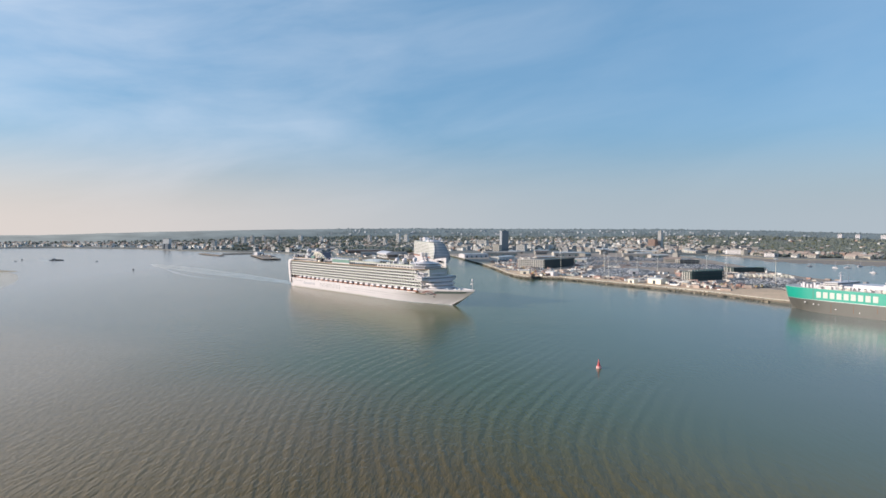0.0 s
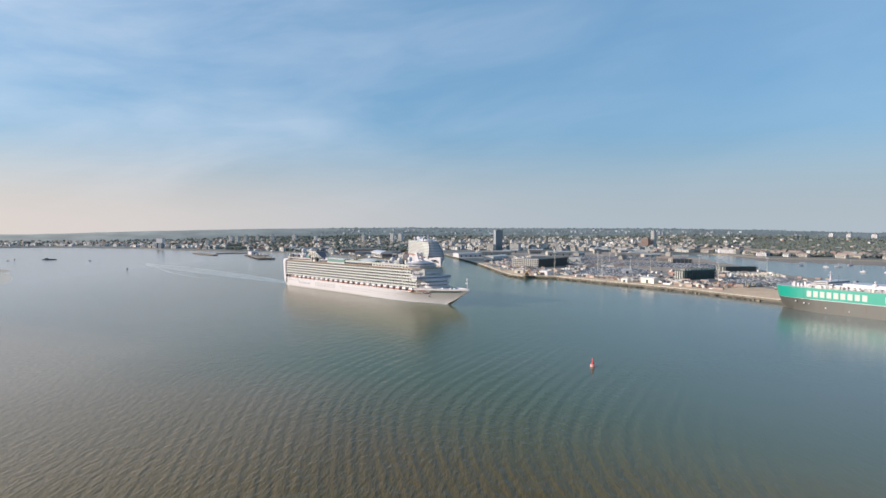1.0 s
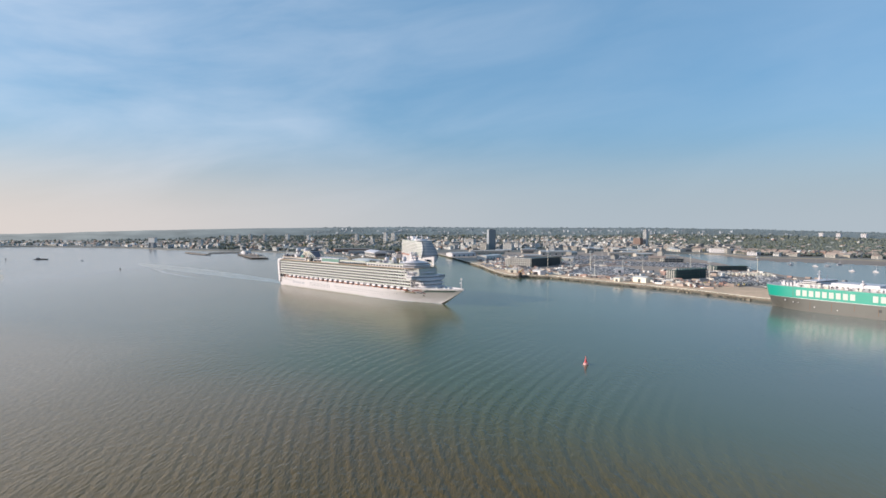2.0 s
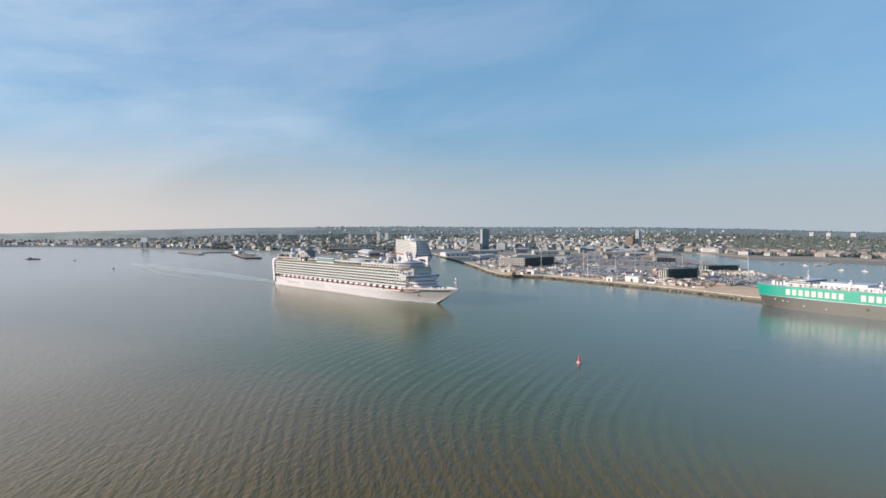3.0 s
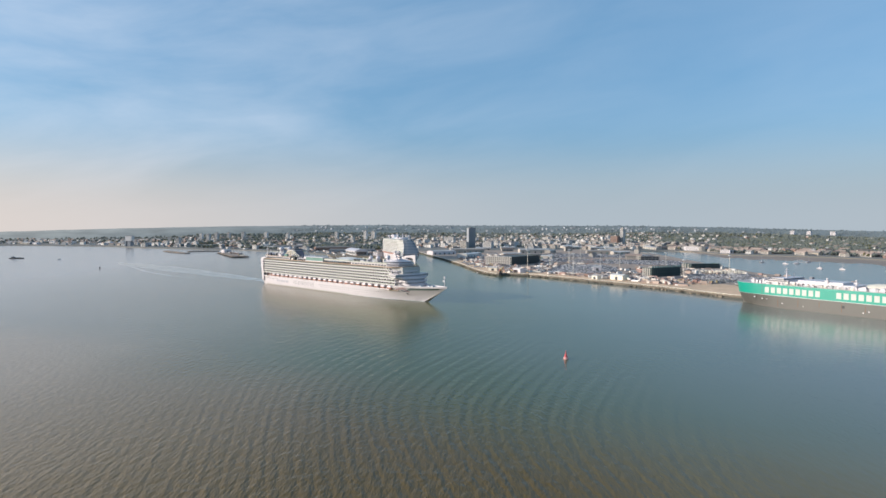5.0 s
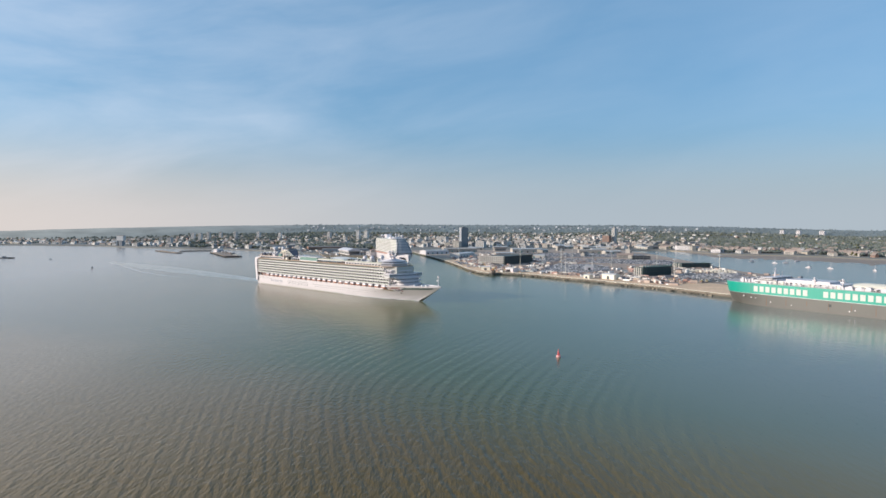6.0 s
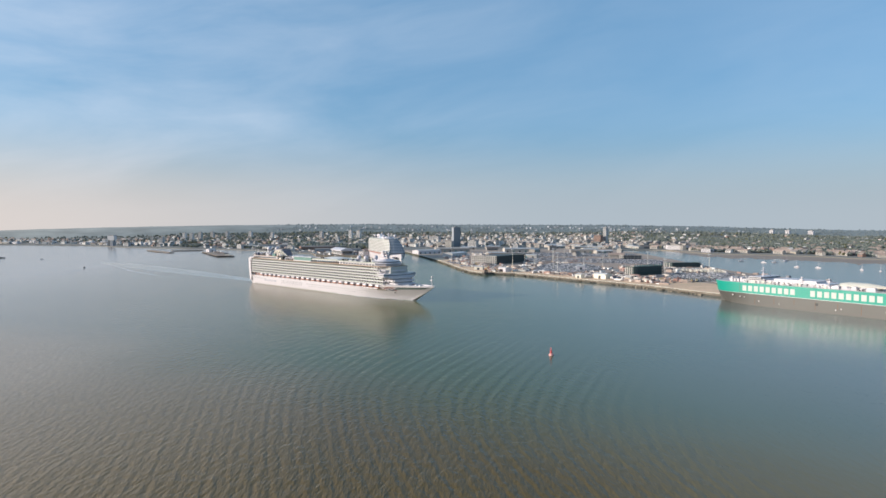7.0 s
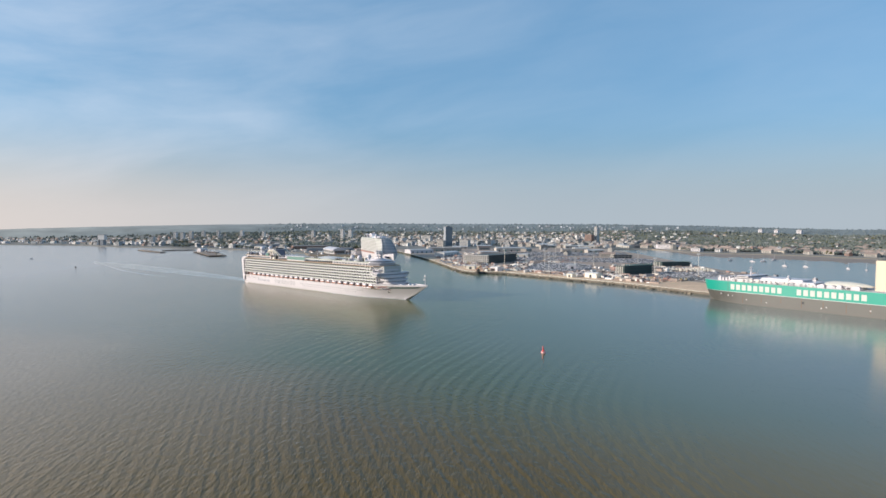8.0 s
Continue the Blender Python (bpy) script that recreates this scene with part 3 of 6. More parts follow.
def tide_band(path):
    """Weed and wet stone below the tide mark, uneven along its top."""
    fine_path = []
    for (x0, y0), (x1, y1) in zip(path, path[1:]):
        k = max(1, int(math.hypot(x1 - x0, y1 - y0) / 5))
        fine_path += [(x0 + (x1 - x0) * i / k, y0 + (y1 - y0) * i / k) for i in range(k)]
    fine_path.append(path[-1])
    rows = []
    for i, (x, y) in enumerate(fine_path):
        a, b = fine_path[max(0, i - 1)], fine_path[min(len(fine_path) - 1, i + 1)]
        d = math.hypot(b[0] - a[0], b[1] - a[1])
        nx, ny = (b[1] - a[1]) / d, -(b[0] - a[0]) / d
        out = 0.5 + 0.9 * max(0, noise.noise(Vector((x * 0.11, y * 0.11, 6))))
        up = 1.5 + 1.1 * noise.noise(Vector((x * 0.08, y * 0.08, 2)))
        rows.append([(x, y, -1.5), (x, y, up), (x + nx * out * 0.5, y + ny * out * 0.5, up - 0.2), (x + nx * (out + 0.6), y + ny * (out + 0.6), -1.5)])
    return Soup().loft(rows)


WEED = surface("weedy_stone", (0.055, 0.052, 0.038), 0.7, grain=0.3, coarse=0.3, size=2)
tagged(new("tide_band", mesh_of("tide_band", tide_band(DOCK_EDGE[:7]), WEED)), "dark weedy stone at the foot of the basin quay", "quay", kind="structure")
tagged(new("tide_band", mesh_of("tide_band", tide_band(DOCK_EDGE[6:]), WEED)), "dark weedy stone at the foot of the river quay", "quay", kind="structure")
# dark strip over the inner quay wall, same material as the tide band
tagged(new("fender_wall", mesh_of("fender_wall", ribbon(DOCK_EDGE[:3], 0.7, -1.5, 3.1, -1), WEED)), "dark strip along the inner basin quay wall", "quay", kind="structure")

# ---- cruise ship under way ----
def cruise_ship(m):
    ship = thing("cruise_ship", m, "white cruise ship with balconies and red-orange lifeboats, under way", "ship")
    B = 17.0

    def half(x):
        return blend([(-145, 14.5), (-138, 16.2), (-120, B), (80, B), (96, 16.9), (106, 16.4), (114, 14.8), (121, 12.0), (128, 8.2), (133, 4.6), (135.5, 2.0), (137, 0.4)], x)

    def half_low(x):
        return blend([(-145, 12.5), (-138, 15.0), (-118, 16.6), (40, 16.6), (70, 15.2), (95, 11.6), (113, 6.6), (127, 2.2), (135, 0.5), (150, 0.3)], x)

    def rim(x):
        return blend([(-145, 9.4), (90, 9.4), (100, 11.0), (112, 12.8), (130, 13.6), (150, 15.2)], x)

    def rake(x, z):
        bow = max(0.0, (x - 95) / 45.0)
        stern = max(0.0, (-125 - x) / 15.0)
        return x + min(1.2, bow) ** 1.6 * 33.0 * (max(0, z) / 14.0) ** 0.85 - stern * 2.8 * max(0, z) / 20.0

    hull = Soup()
    rings = []
    for x in [-140, -136, -130, -120, -100, -60, 0, 40, 70, 85, 95, 105, 115, 122, 127, 131, 134, 135.5, 137]:
        zt, a, b = rim(x), half_low(x), half(x)
        side = [(a * 0.9, -3.0), (a, 0.0), (a + (b - a) * 0.35, zt * 0.4), (a + (b - a) * 0.75, zt * 0.75), (b, zt)]
        rings.append([(rake(x, z), -y, z) for y, z in side] + [(rake(x, z), y, z) for y, z in side[::-1]])
    hull.loft(rings)
    part("hull", hull, WHITE, ship, "white hull with rounded stern", True)
    boot = Soup()
    boot.loft([[(x, s * (half_low(x) + 0.06), z) for s, z in ((-1, -0.5), (-1, 0.9), (1, 0.9), (1, -0.5))] for x in (-139, -130, -118, -60, 0, 40, 70, 95, 115, 127, 135.5)])
    part("boot_topping", boot, surface("waterline_band", (0.30, 0.29, 0.27), 0.5, grain=0.1, size=2), ship, "grey band along the waterline")

    # main house behind the balconies, above a recessed boat deck
    core = Soup()
    core.prism([(-138, -12.4), (112, -12.4), (120, -9), (120, 9), (112, 12.4), (-138, 12.4)], 9.0, 14.4)
    part("boat_deck_wall", core, surface("brown_boat_deck", (0.38, 0.24, 0.21), 0.7, grain=0.08, size=2), ship, "brown wall behind the lifeboats")
    part("boat_deck", Soup().prism([(-142, -15.5), (-136, -16.9), (104, -16.6), (116, -14.6), (116, 14.6), (104, 16.6), (-136, 16.9), (-142, 15.5)], 9.1, 9.5), TEAK, ship)
    house = Soup()
    house.prism([(-139, -15.0), (108, -15.0), (119, -11), (119, 11), (108, 15.0), (-139, 15.0)], 14.2, 30.6)
    part("accommodation_block", house, surface("cabin_front", (0.46, 0.445, 0.41), 0.5, grain=0.06, coarse=0.05, size=2), ship, "cabin fronts behind the balconies")

    step = 2.75
    for k in range(6):
        z = 14.2 + step * k
        x1 = (115, 115, 114, 113, 110, 107)[k]
        slab = Soup()
        slab.prism([(-141 - k * 0.5, -15.6), (-138, -17.2), (x1, -17.2), (x1 + 5, -14.0), (x1 + 5, 14.0), (x1, 17.2), (-138, 17.2), (-141 - k * 0.5, 15.6)], z - 0.32, z + 0.3)
        deck = part("balcony_deck", slab, WHITE, ship, "white balcony edge")
        for s in (-1, 1):
            part("balustrade", block(-134, x1 - 0.6, s * 17.12 - 0.05, s * 17.12 + 0.05, z + 0.3, z + 1.15), BALCONY_GLASS, deck, "green-tinted glass balustrade")
        div = Soup()
        n = int((x1 + 134) / 4.1)
        for i in range(n + 1):
            x = -134 + (x1 + 133.5) * i / n
            for s in (-1, 1):
                div.box(x - 0.2, x + 0.2, min(s * 15, s * 16.95), max(s * 15, s * 16.95), z + 0.38, z + 2.4)
        tagged(part("balcony_divider", div, WHITE, deck), kind="stuff")
    top = 14.2 + step * 6
    part("lido_deck", Soup().prism([(-143, -15.6), (-139, -17.2), (110, -17.2), (118, -11), (118, 11), (110, 17.2), (-139, 17.2), (-143, 15.6)], top - 0.4, top + 0.3), TEAK, ship)

    # white stern arch
    for s in (-1, 1):
        arch = Soup()
        arch.loft([[(rake(-140, z) + 0.4 + e + dx, s * 17.35 - s * dy, z) for dx, dy in ((0, 2.6), (0.6, 0), (w, 0), (w, 0.7))][::s] for z, w, e in ((4.0, 3.0, 0.6), (9.0, 5.4, 0.2), (14, 5.0, 0), (22, 5.0, 0), (28, 5.6, 0.2), (30.2, 7.5, 1.2), (31.6, 10.5, 3.4), (32.2, 12.0, 6.5))])
        part("stern_arch", arch, WHITE, ship, "white rounded frame round the stern")
    stern = Soup()
    for k in range(6):
        z = 14.2 + step * k
        stern.prism([(-145.5 - 0.3 * k, -9), (-144, -15), (-139, -15.4), (-139, 15.4), (-144, 15), (-145.5 - 0.3 * k, 9)], z - 0.35, z + 1.1)
    part("stern_terraces", stern, WHITE, ship)
    part("stern_wall", block(-141.5, -139, -15, 15, 8.0, 31), CREAM, ship)

    # boat deck openings, boats and davits
    for i in range(23):
        x = -112 + i * 9.9
        for s in (-1, 1):
            if s == 1 and i % 2:
                continue
            boat = Soup()
            boat.loft([[(x + dx * 1.02, s * 16.2 + dy * k, 11.0 + z * 1.2 * kz) for dy, z in ((-1.7, 0.9), (-1.4, -0.2), (0, -0.9), (1.4, -0.2), (1.7, 0.9))] for dx, k, kz in ((-3.5, 0.35, 0.7), (-2.6, 0.9, 1), (0, 1, 1), (2.6, 0.9, 1), (3.5, 0.35, 0.7))])
            b = part("lifeboat", boat, ORANGE, ship, "red-orange lifeboat with a white canopy")
            roof = Soup()
            roof.loft([[(x + dx * 1.02, s * 16.2 + dy * k, 12.05 + z * k) for dy, z in ((-1.7, 0), (-1.5, 1.0), (-0.6, 1.6), (0.6, 1.6), (1.5, 1.0), (1.7, 0))] for dx, k in ((-3.4, 0.4), (-2.4, 0.9), (0, 1), (2.4, 0.9), (3.4, 0.4))])
            part("canopy", roof, WHITE, b, "white canopy")
            dav = Soup()
            for dx in (-2.6, 2.6):
                dav.box(x + dx - 0.2, x + dx + 0.2, min(s * 13, s * 16.9), max(s * 13, s * 16.9), 13.4, 13.8).box(x + dx - 0.2, x + dx + 0.2, s * 14.2 - 0.2, s * 14.2 + 0.2, 9.5, 13.5)
            part("davit", dav, WHITE, ship)
    for s in (-1, 1):
        rail = block(-136, 106, s * 16.95 - 0.05, s * 16.95 + 0.05, 9.5, 10.4)
        part("rail", rail, WHITE, ship)
    for i in range(27):
        x = -130 + i * 9.0
        part("pillar", block(x - 0.25, x + 0.25, -16.9, -16.4, 9.5, 14.0), WHITE, ship)

    # rows of portholes low in the hull
    PORT_GLASS = surface("port_glass", (0.22, 0.22, 0.23), 0.2, grain=0.05, size=1)
    for row, (z, x0, x1, gap) in enumerate(((7.3, -66, -20, 3.1), (5.8, -66, -20, 3.1), (4.4, -66, -20, 3.1), (6.6, -14, 96, 3.4), (4.6, -10, 84, 3.6), (7.6, -132, -100, 3.2))):
        n = int((x1 - x0) / gap)
        for i in range(n):
            x = x0 + i * gap
            z2 = z
            y = half_low(x) + (half(x) - half_low(x)) * (0.35 + 0.4 * max(0, (z / rim(x) - 0.4) / 0.35)) if z > 0.4 * rim(x) else half_low(x) + (half(x) - half_low(x)) * 0.35 * z / (0.4 * rim(x))
            part("porthole", block(x - 0.45, x + 0.45, -y - 0.06, -y + 0.2, z2 - 0.45, z2 + 0.45), PORT_GLASS, ship)
    faded = surface("faded_blue", (0.42, 0.41, 0.45), 0.5, grain=0.1, size=1)
    for x, wd in ((-105, 2.2), (-102, 1.6), (-99, 2.2), (-95.5, 2.2), (-92.5, 2.2), (-89.5, 1.8), (-86.8, 1.2), (-84, 2.2), (-81, 2.2)):
        part("painted_bar", block(x, x + wd, -16.98, -16.7, 4.6, 7.0), faded, ship, "faded blue bar of painted lettering")

    # stepped front below the bridge
    def tier(x0, x1, b, z0, z1, name, material=WHITE, bulge=5.0):
        out = [(x0, -b), (x1, -b)] + arc(x1, 0, bulge, b, -90, 90, 9)[1:-1] + [(x1, b), (x0, b)]
        return part(name, Soup().prism(out, z0, z1), material, ship)

    FRONT_GLASS = surface("front_glass", (0.22, 0.23, 0.24), 0.2, grain=0.05, size=2)
    for x1, b, z0, z1, bulge in ((126, 11.0, 12.3, 15.6, 5), (124, 12.6, 15.6, 18.6, 5), (122, 14.0, 18.6, 21.4, 5), (110, 14.2, 24.6, 27.6, 9), (106, 14.6, 27.6, 30.6, 10)):
        tier(96, x1, b, z0, z1 - 0.9, "front_house", WHITE, bulge)
        tier(96, x1 + 1.6, b + 1.5, z1 - 1.1, z1 + 0.1, "front_deck_edge", WHITE, bulge)
        tier(98, x1 + 0.2, b + 0.2, z0 + 0.85, z0 + 1.3, "window_band", FRONT_GLASS, bulge)
    bridge = tier(104, 118, 16.5, 21.2, 24.6, "bridge", WHITE, 6)
    tier(106, 118.4, 16.8, 22.7, 23.6, "bridge_window_band", FRONT_GLASS, 6)
    for s in (-1, 1):
        part("bridge_wing", block(113, 120, min(s * 16, s * 21), max(s * 16, s * 21), 21.4, 24.4), WHITE, bridge)
        part("wing_window_band", block(113.4, 120.2, min(s * 16, s * 21.2), max(s * 16, s * 21.2), 22.7, 23.6), FRONT_GLASS, bridge)

    # forecastle
    fore = Soup()
    fx = [106, 113, 120, 126, 131, 134, 135.5, 137]
    fore.loft([[(rake(x, rim(x)), s * max(0.15, half(x) - 0.5), rim(x) + dz) for s, dz in ((-1, -0.6), (-1, -0.15), (1, -0.15), (1, -0.6))] for x in fx])
    part("foredeck", fore, surface("pale_blue_deck", (0.50, 0.54, 0.60), 0.6, grain=0.08, size=2), ship, "pale grey-blue foredeck")
    bul = Soup()
    for s in (-1, 1):
        bul.loft([[(rake(x, rim(x)), s * max(0.02, half(x) - a), rim(x) + z) for a, z in ((0.0, -0.3), (-0.25, 1.2), (0.25, 1.2), (0.4, -0.3))][::s] for x in fx])
    part("bulwark", bul, WHITE, ship)
    part("breakwater", Soup().prism([(134, -8), (142, -0.6), (142, 0.6), (134, 8), (133.4, 8), (141, 0), (133.4, -8)], 12.6, 14.6), WHITE, ship)
    for x, y in ((138, -5), (138, 5), (146, -2.5), (146, 2.5)):
        part("winch", Soup().rod((x, y - 1.2, 14.2), (x, y + 1.2, 14.2), 0.9).box(x - 1, x + 1, y - 1.4, y - 1.1, 13.0, 15.0).box(x - 1, x + 1, y + 1.1, y + 1.4, 13.0, 15.0), STEEL, ship)
    jack = part("jackstaff", Soup().rod((164.0, 0, 15), (164.0, 0, 24), 0.35, 0.2).box(163.4, 164.6, -0.6, 0.6, 22.6, 24.4), WHITE, ship)
    flag = Soup().loft([[(163.7 - 0.4 * i, 0.25 * math.sin(i * 1.3), 19.4 + z) for z in (0, 1.5)] + [(163.7 - 0.4 * i, 0.25 * math.sin(i * 1.3) + 0.03, 19.4 + z) for z in (1.5, 0)] for i in range(6)])
    part("flag", flag, WHITE, jack, "small white flag")

    # painted ribbons on the bow
    def bow_y(x, z):
        t = min(1, z / rim(x))
        k = blend([(0, 0), (0.4, 0.35), (0.75, 0.75), (1, 1)], t)
        return half_low(x) + (half(x) - half_low(x)) * k

    def ribbon_on_bow(pts, thick, material, label):
        for s in (-1, 1):
            rib = Soup()
            rows = []
            for x, z in pts:
                q = []
                for dz, out in ((-thick / 2, 0.05), (thick / 2, 0.05), (thick / 2, 0.18), (-thick / 2, 0.18)):
                    zz = min(z + dz, rim(x) - 0.05)
                    q.append((rake(x, zz), s * (bow_y(x, zz) + out), zz))
                rows.append(q[::-s])
            rib.loft(rows)
            part("painted_ribbon", rib, material, ship, label)

    ribbon_on_bow([(109, 10.2), (112, 11.2), (114.5, 11.4), (116.5, 10.4), (117.5, 9.2), (119, 8.8)], 0.8, surface("dusky_red_paint", (0.30, 0.13, 0.14), 0.5, grain=0.05, size=1), "dusky red painted curl on the bow")
    ribbon_on_bow([(113, 9.8), (115.5, 9.0), (117.5, 9.8), (118.5, 11.2), (120, 12.0), (122, 11.6)], 0.9, surface("slate_blue_paint", (0.09, 0.10, 0.15), 0.5, grain=0.05, size=1), "slate-blue painted curl on the bow")
    ribbon_on_bow([(118, 10.6), (121, 11.4), (125, 11.7), (129, 12.1), (132, 12.5), (134.5, 13.0)], 1.7, surface("grey_green_paint", (0.13, 0.17, 0.165), 0.5, grain=0.08, size=1), "grey-green painted sweep below the bow rim")
    ribbon_on_bow([(98, 9.9), (103, 10.8), (108, 11.9), (113, 12.3), (117, 12.6)], 0.5, surface("coral_paint", (0.55, 0.30, 0.24), 0.5, grain=0.05, size=1), "thin coral painted line on the bow")
    anchor = Soup().box(122.6, 124.2, -9.6, -8.6, 6.4, 8.2)
    part("anchor", anchor, DARK, ship)

    # upper decks
    part("upper_house", Soup().prism([(44, -16.4), (102, -16.4), (111, -10), (111, 10), (102, 16.4), (44, 16.4)], top, top + 2.4), WHITE, ship)
    for i in range(12):
        x = 46 + i * 4.7
        part("upper_window", block(x, x + 3.4, -16.5, -16.2, top + 0.7, top + 1.8), GLASS, ship)
    part("sun_deck", Soup().prism([(42, -17.0), (103, -17.0), (113, -10), (113, 10), (103, 17.0), (42, 17.0)], top + 2.4, top + 2.8), WHITE, ship)
    for s in (-1, 1):
        part("sun_deck_rail", block(42, 103, s * 16.8 - 0.05, s * 16.8 + 0.05, top + 2.8, top + 3.8), BALCONY_GLASS, ship)
    dome = Soup()
    for r, z0, z1 in ((14.0, 33.4, 34.0), (13.0, 34.0, 35.3), (13.8, 35.3, 35.7), (10.5, 35.7, 36.3), (8.0, 36.3, 36.9), (5.4, 36.9, 37.4)):
        dome.prism(arc(99, 0, r, r * 1.05, 0, 350, 28), z0, z1, 0.96)
    part("forward_lounge", dome, WHITE, ship, "round white forward lounge with tiered roof")
    part("lounge_window_band", Soup().prism(arc(99, 0, 13.25, 13.9, 0, 350, 28), 34.3, 35.0), FRONT_GLASS, ship)
    mast = Soup()
    for y in (-2.6, 2.6):
        mast.loft([[(x + dx, y + dy, z) for dx, dy in ((-w, -0.5), (w, -0.5), (w, 0.5), (-w, 0.5))] for x, w, z in ((99, 3.2, 37.0), (97.8, 1.8, 41), (97, 1.0, 45))])
    for z, x in ((39.4, 98.4), (41.8, 97.7), (44.0, 97.2)):
        mast.box(x - 2.2, x + 2.6, -4.4, 4.4, z, z + 0.5)
    mast.rod((97, 0, 43), (96.8, 0, 48), 0.25, 0.12)
    part("radar_mast", mast, WHITE, ship, "white raked radar mast")
    part("radar_bar", Soup().box(100.0, 100.5, -3.4, 3.4, 42.7, 43.2).rod((100.2, 0, 42.2), (100.2, 0, 42.8), 0.3), STEEL, ship)

    for x, y, r in ((68, -9, 2.4), (78, -8, 2.4), (73, 9, 2.4), (-112, -6, 2.6), (-119, -1, 2.6), (-117, 8, 2.4)):
        base = 33.2 if x > 0 else 37.5
        d = Soup().ball((x, y, base + 4.4), r)
        dome_part = part("satellite_dome", d, WHITE, ship, "white round satellite dome", True)
        part("pedestal", Soup().rod((x, y, 31 if x < 0 else 33.5), (x, y, base + 2.6), 1.1, 0.8), WHITE, dome_part)

    # pool decks amidships
    for x0, x1, z in ((-28, -4, 31.0), (-8, 16, 31.0)):
        part("pool", Soup().prism([(x0 + 6, -4.5), (x1 - 6, -4.5), (x1 - 4, 0), (x1 - 6, 4.5), (x0 + 6, 4.5), (x0 + 4, 0)], top + 0.25, top + 0.5), surface("pool_water", (0.05, 0.35, 0.42), 0.05, grain=0.02, size=2), ship, "turquoise pool water")
    for s in (-1, 1):
        ring = Soup()
        ring.loft([[(x, s * y, z) for y, z in ((17.0, top + 2.5), (17.0, top + 3.0), (12.6, top + 3.0), (12.6, top + 2.6))][::s] for x in (-58, 42)])
        part("side_promenade", ring, WHITE, ship)
        for q in range(26):
            part("promenade_post", block(-57.5 + q * 3.95, -57.2 + q * 3.95, s * 16.7 - 0.15, s * 16.7 + 0.15, top + 0.3, top + 2.55), WHITE, ship)
        part("screen", block(-4, 42, s * 16.9 - 0.05, s * 16.9 + 0.05, top + 3.0, top + 4.3), BALCONY_GLASS, ship)
    can = Soup()
    can.loft([[(x, y, top + 3.4 + 2.6 * math.cos(y / 13 * 1.45) * k) for y in (-13, -9, -4.5, 0, 4.5, 9, 13)] + [(x, y, top + 3.0) for y in (13, -13)] for x, k in ((2, 0.3), (8, 0.85), (18, 1), (28, 0.85), (34, 0.3))])
    part("pool_roof", can, surface("pale_canopy", (0.66, 0.64, 0.60), 0.5, grain=0.05, size=2), ship, "pale arched pool roof")
    part("glass_screen", Soup().prism([(-40, -17.1), (-6, -17.1), (-6, -10), (-40, -10)], top + 1.2, top + 4.6), GREEN_GLASS, ship, "green glass side of the covered pool")
    part("glass_screen_frame", Soup().box(-40.5, -5.5, -17.3, -9.6, top + 4.6, top + 5.1).box(-40.5, -5.5, -17.3, -9.6, top + 0.2, top + 1.2), WHITE, ship)
    for i in range(34):
        x, y = -4 + (i % 17) * 1.35, (-15.4 if i < 17 else -13.2)
        part("sun_lounger", Soup().box(x, x + 0.7, y, y + 1.8, top + 3.1, top + 3.5).box(x, x + 0.7, y + 1.3, y + 1.9, top + 3.5, top + 4.0), NAVY if i % 3 else ORANGE, ship)

    # funnel and after houses
    part("after_house", Soup().prism([(-136, -14), (-78, -15), (-78, 15), (-136, 14)], top, top + 3.2), WHITE, ship)
    part("after_house_window_band", Soup().box(-132, -80, -15.0, 15.0, top + 1.0, top + 2.1), GLASS, ship)
    part("after_deck", Soup().prism([(-138, -15), (-76, -15.8), (-76, 15.8), (-138, 15)], top + 3.2, top + 3.6), TEAK, ship)
    part("machinery_house", Soup().prism([(-126, -7), (-106, -9), (-106, 9), (-126, 7)], top + 3.6, top + 6.4, 0.9), WHITE, ship)
    part("upper_machinery_house", Soup().prism([(-120, -5), (-108, -6), (-108, 6), (-120, 5)], top + 6.4, top + 9.0, 0.9), DECK, ship)
    fun = Soup()
    fun.loft([[(x0, -b, z), (x1, -b * 0.8, z), (x1, b * 0.8, z), (x0, b, z)] for x0, x1, b, z in ((-97, -78, 7.0, top + 3.6), (-96, -80, 6.6, top + 7.5), (-94, -82, 6.0, top + 11.0))])
    funnel = part("funnel", fun, surface("slate_funnel", (0.17, 0.15, 0.18), 0.5, grain=0.05, coarse=0.08, size=2), ship, "slate-grey funnel behind raked pale struts")
    part("funnel_top", Soup().box(-93.4, -82.6, -5.4, 5.4, top + 11.0, top + 12.0), DARK, funnel)
    for s in (-1, 1):
        for k in range(7):
            part("funnel_fin", Soup().loft([[(x + d, s * 8.2 - 0.4, z), (x + d + 1.2, s * 8.2 - 0.4, z), (x + d + 1.2, s * 8.2 + 0.4, z), (x + d, s * 8.2 + 0.4, z)] for x, z in ((-100 + k * 5.4, top + 3.6), (-93 + k * 1.7, top + 10.6)) for d in (0,)]), CREAM, funnel, "pale raked strut")
    part("funnel_bridge", Soup().box(-94.5, -81, -8.8, 8.8, top + 10.3, top + 10.9), WHITE, funnel)
    net = Soup()
    for i in range(9):
        net.rod((-128 + i * 2.5, -13, top + 3.6), (-128 + i * 2.5, -13, top + 8.2), 0.1, n=5)
    net.box(-128, -108, -13.1, -12.9, top + 8.0, top + 8.2)
    part("sports_fence", net, STEEL, ship)
    # lockers, bars, screens, stairs and awnings spread over the open decks
    rs = random.Random(3)
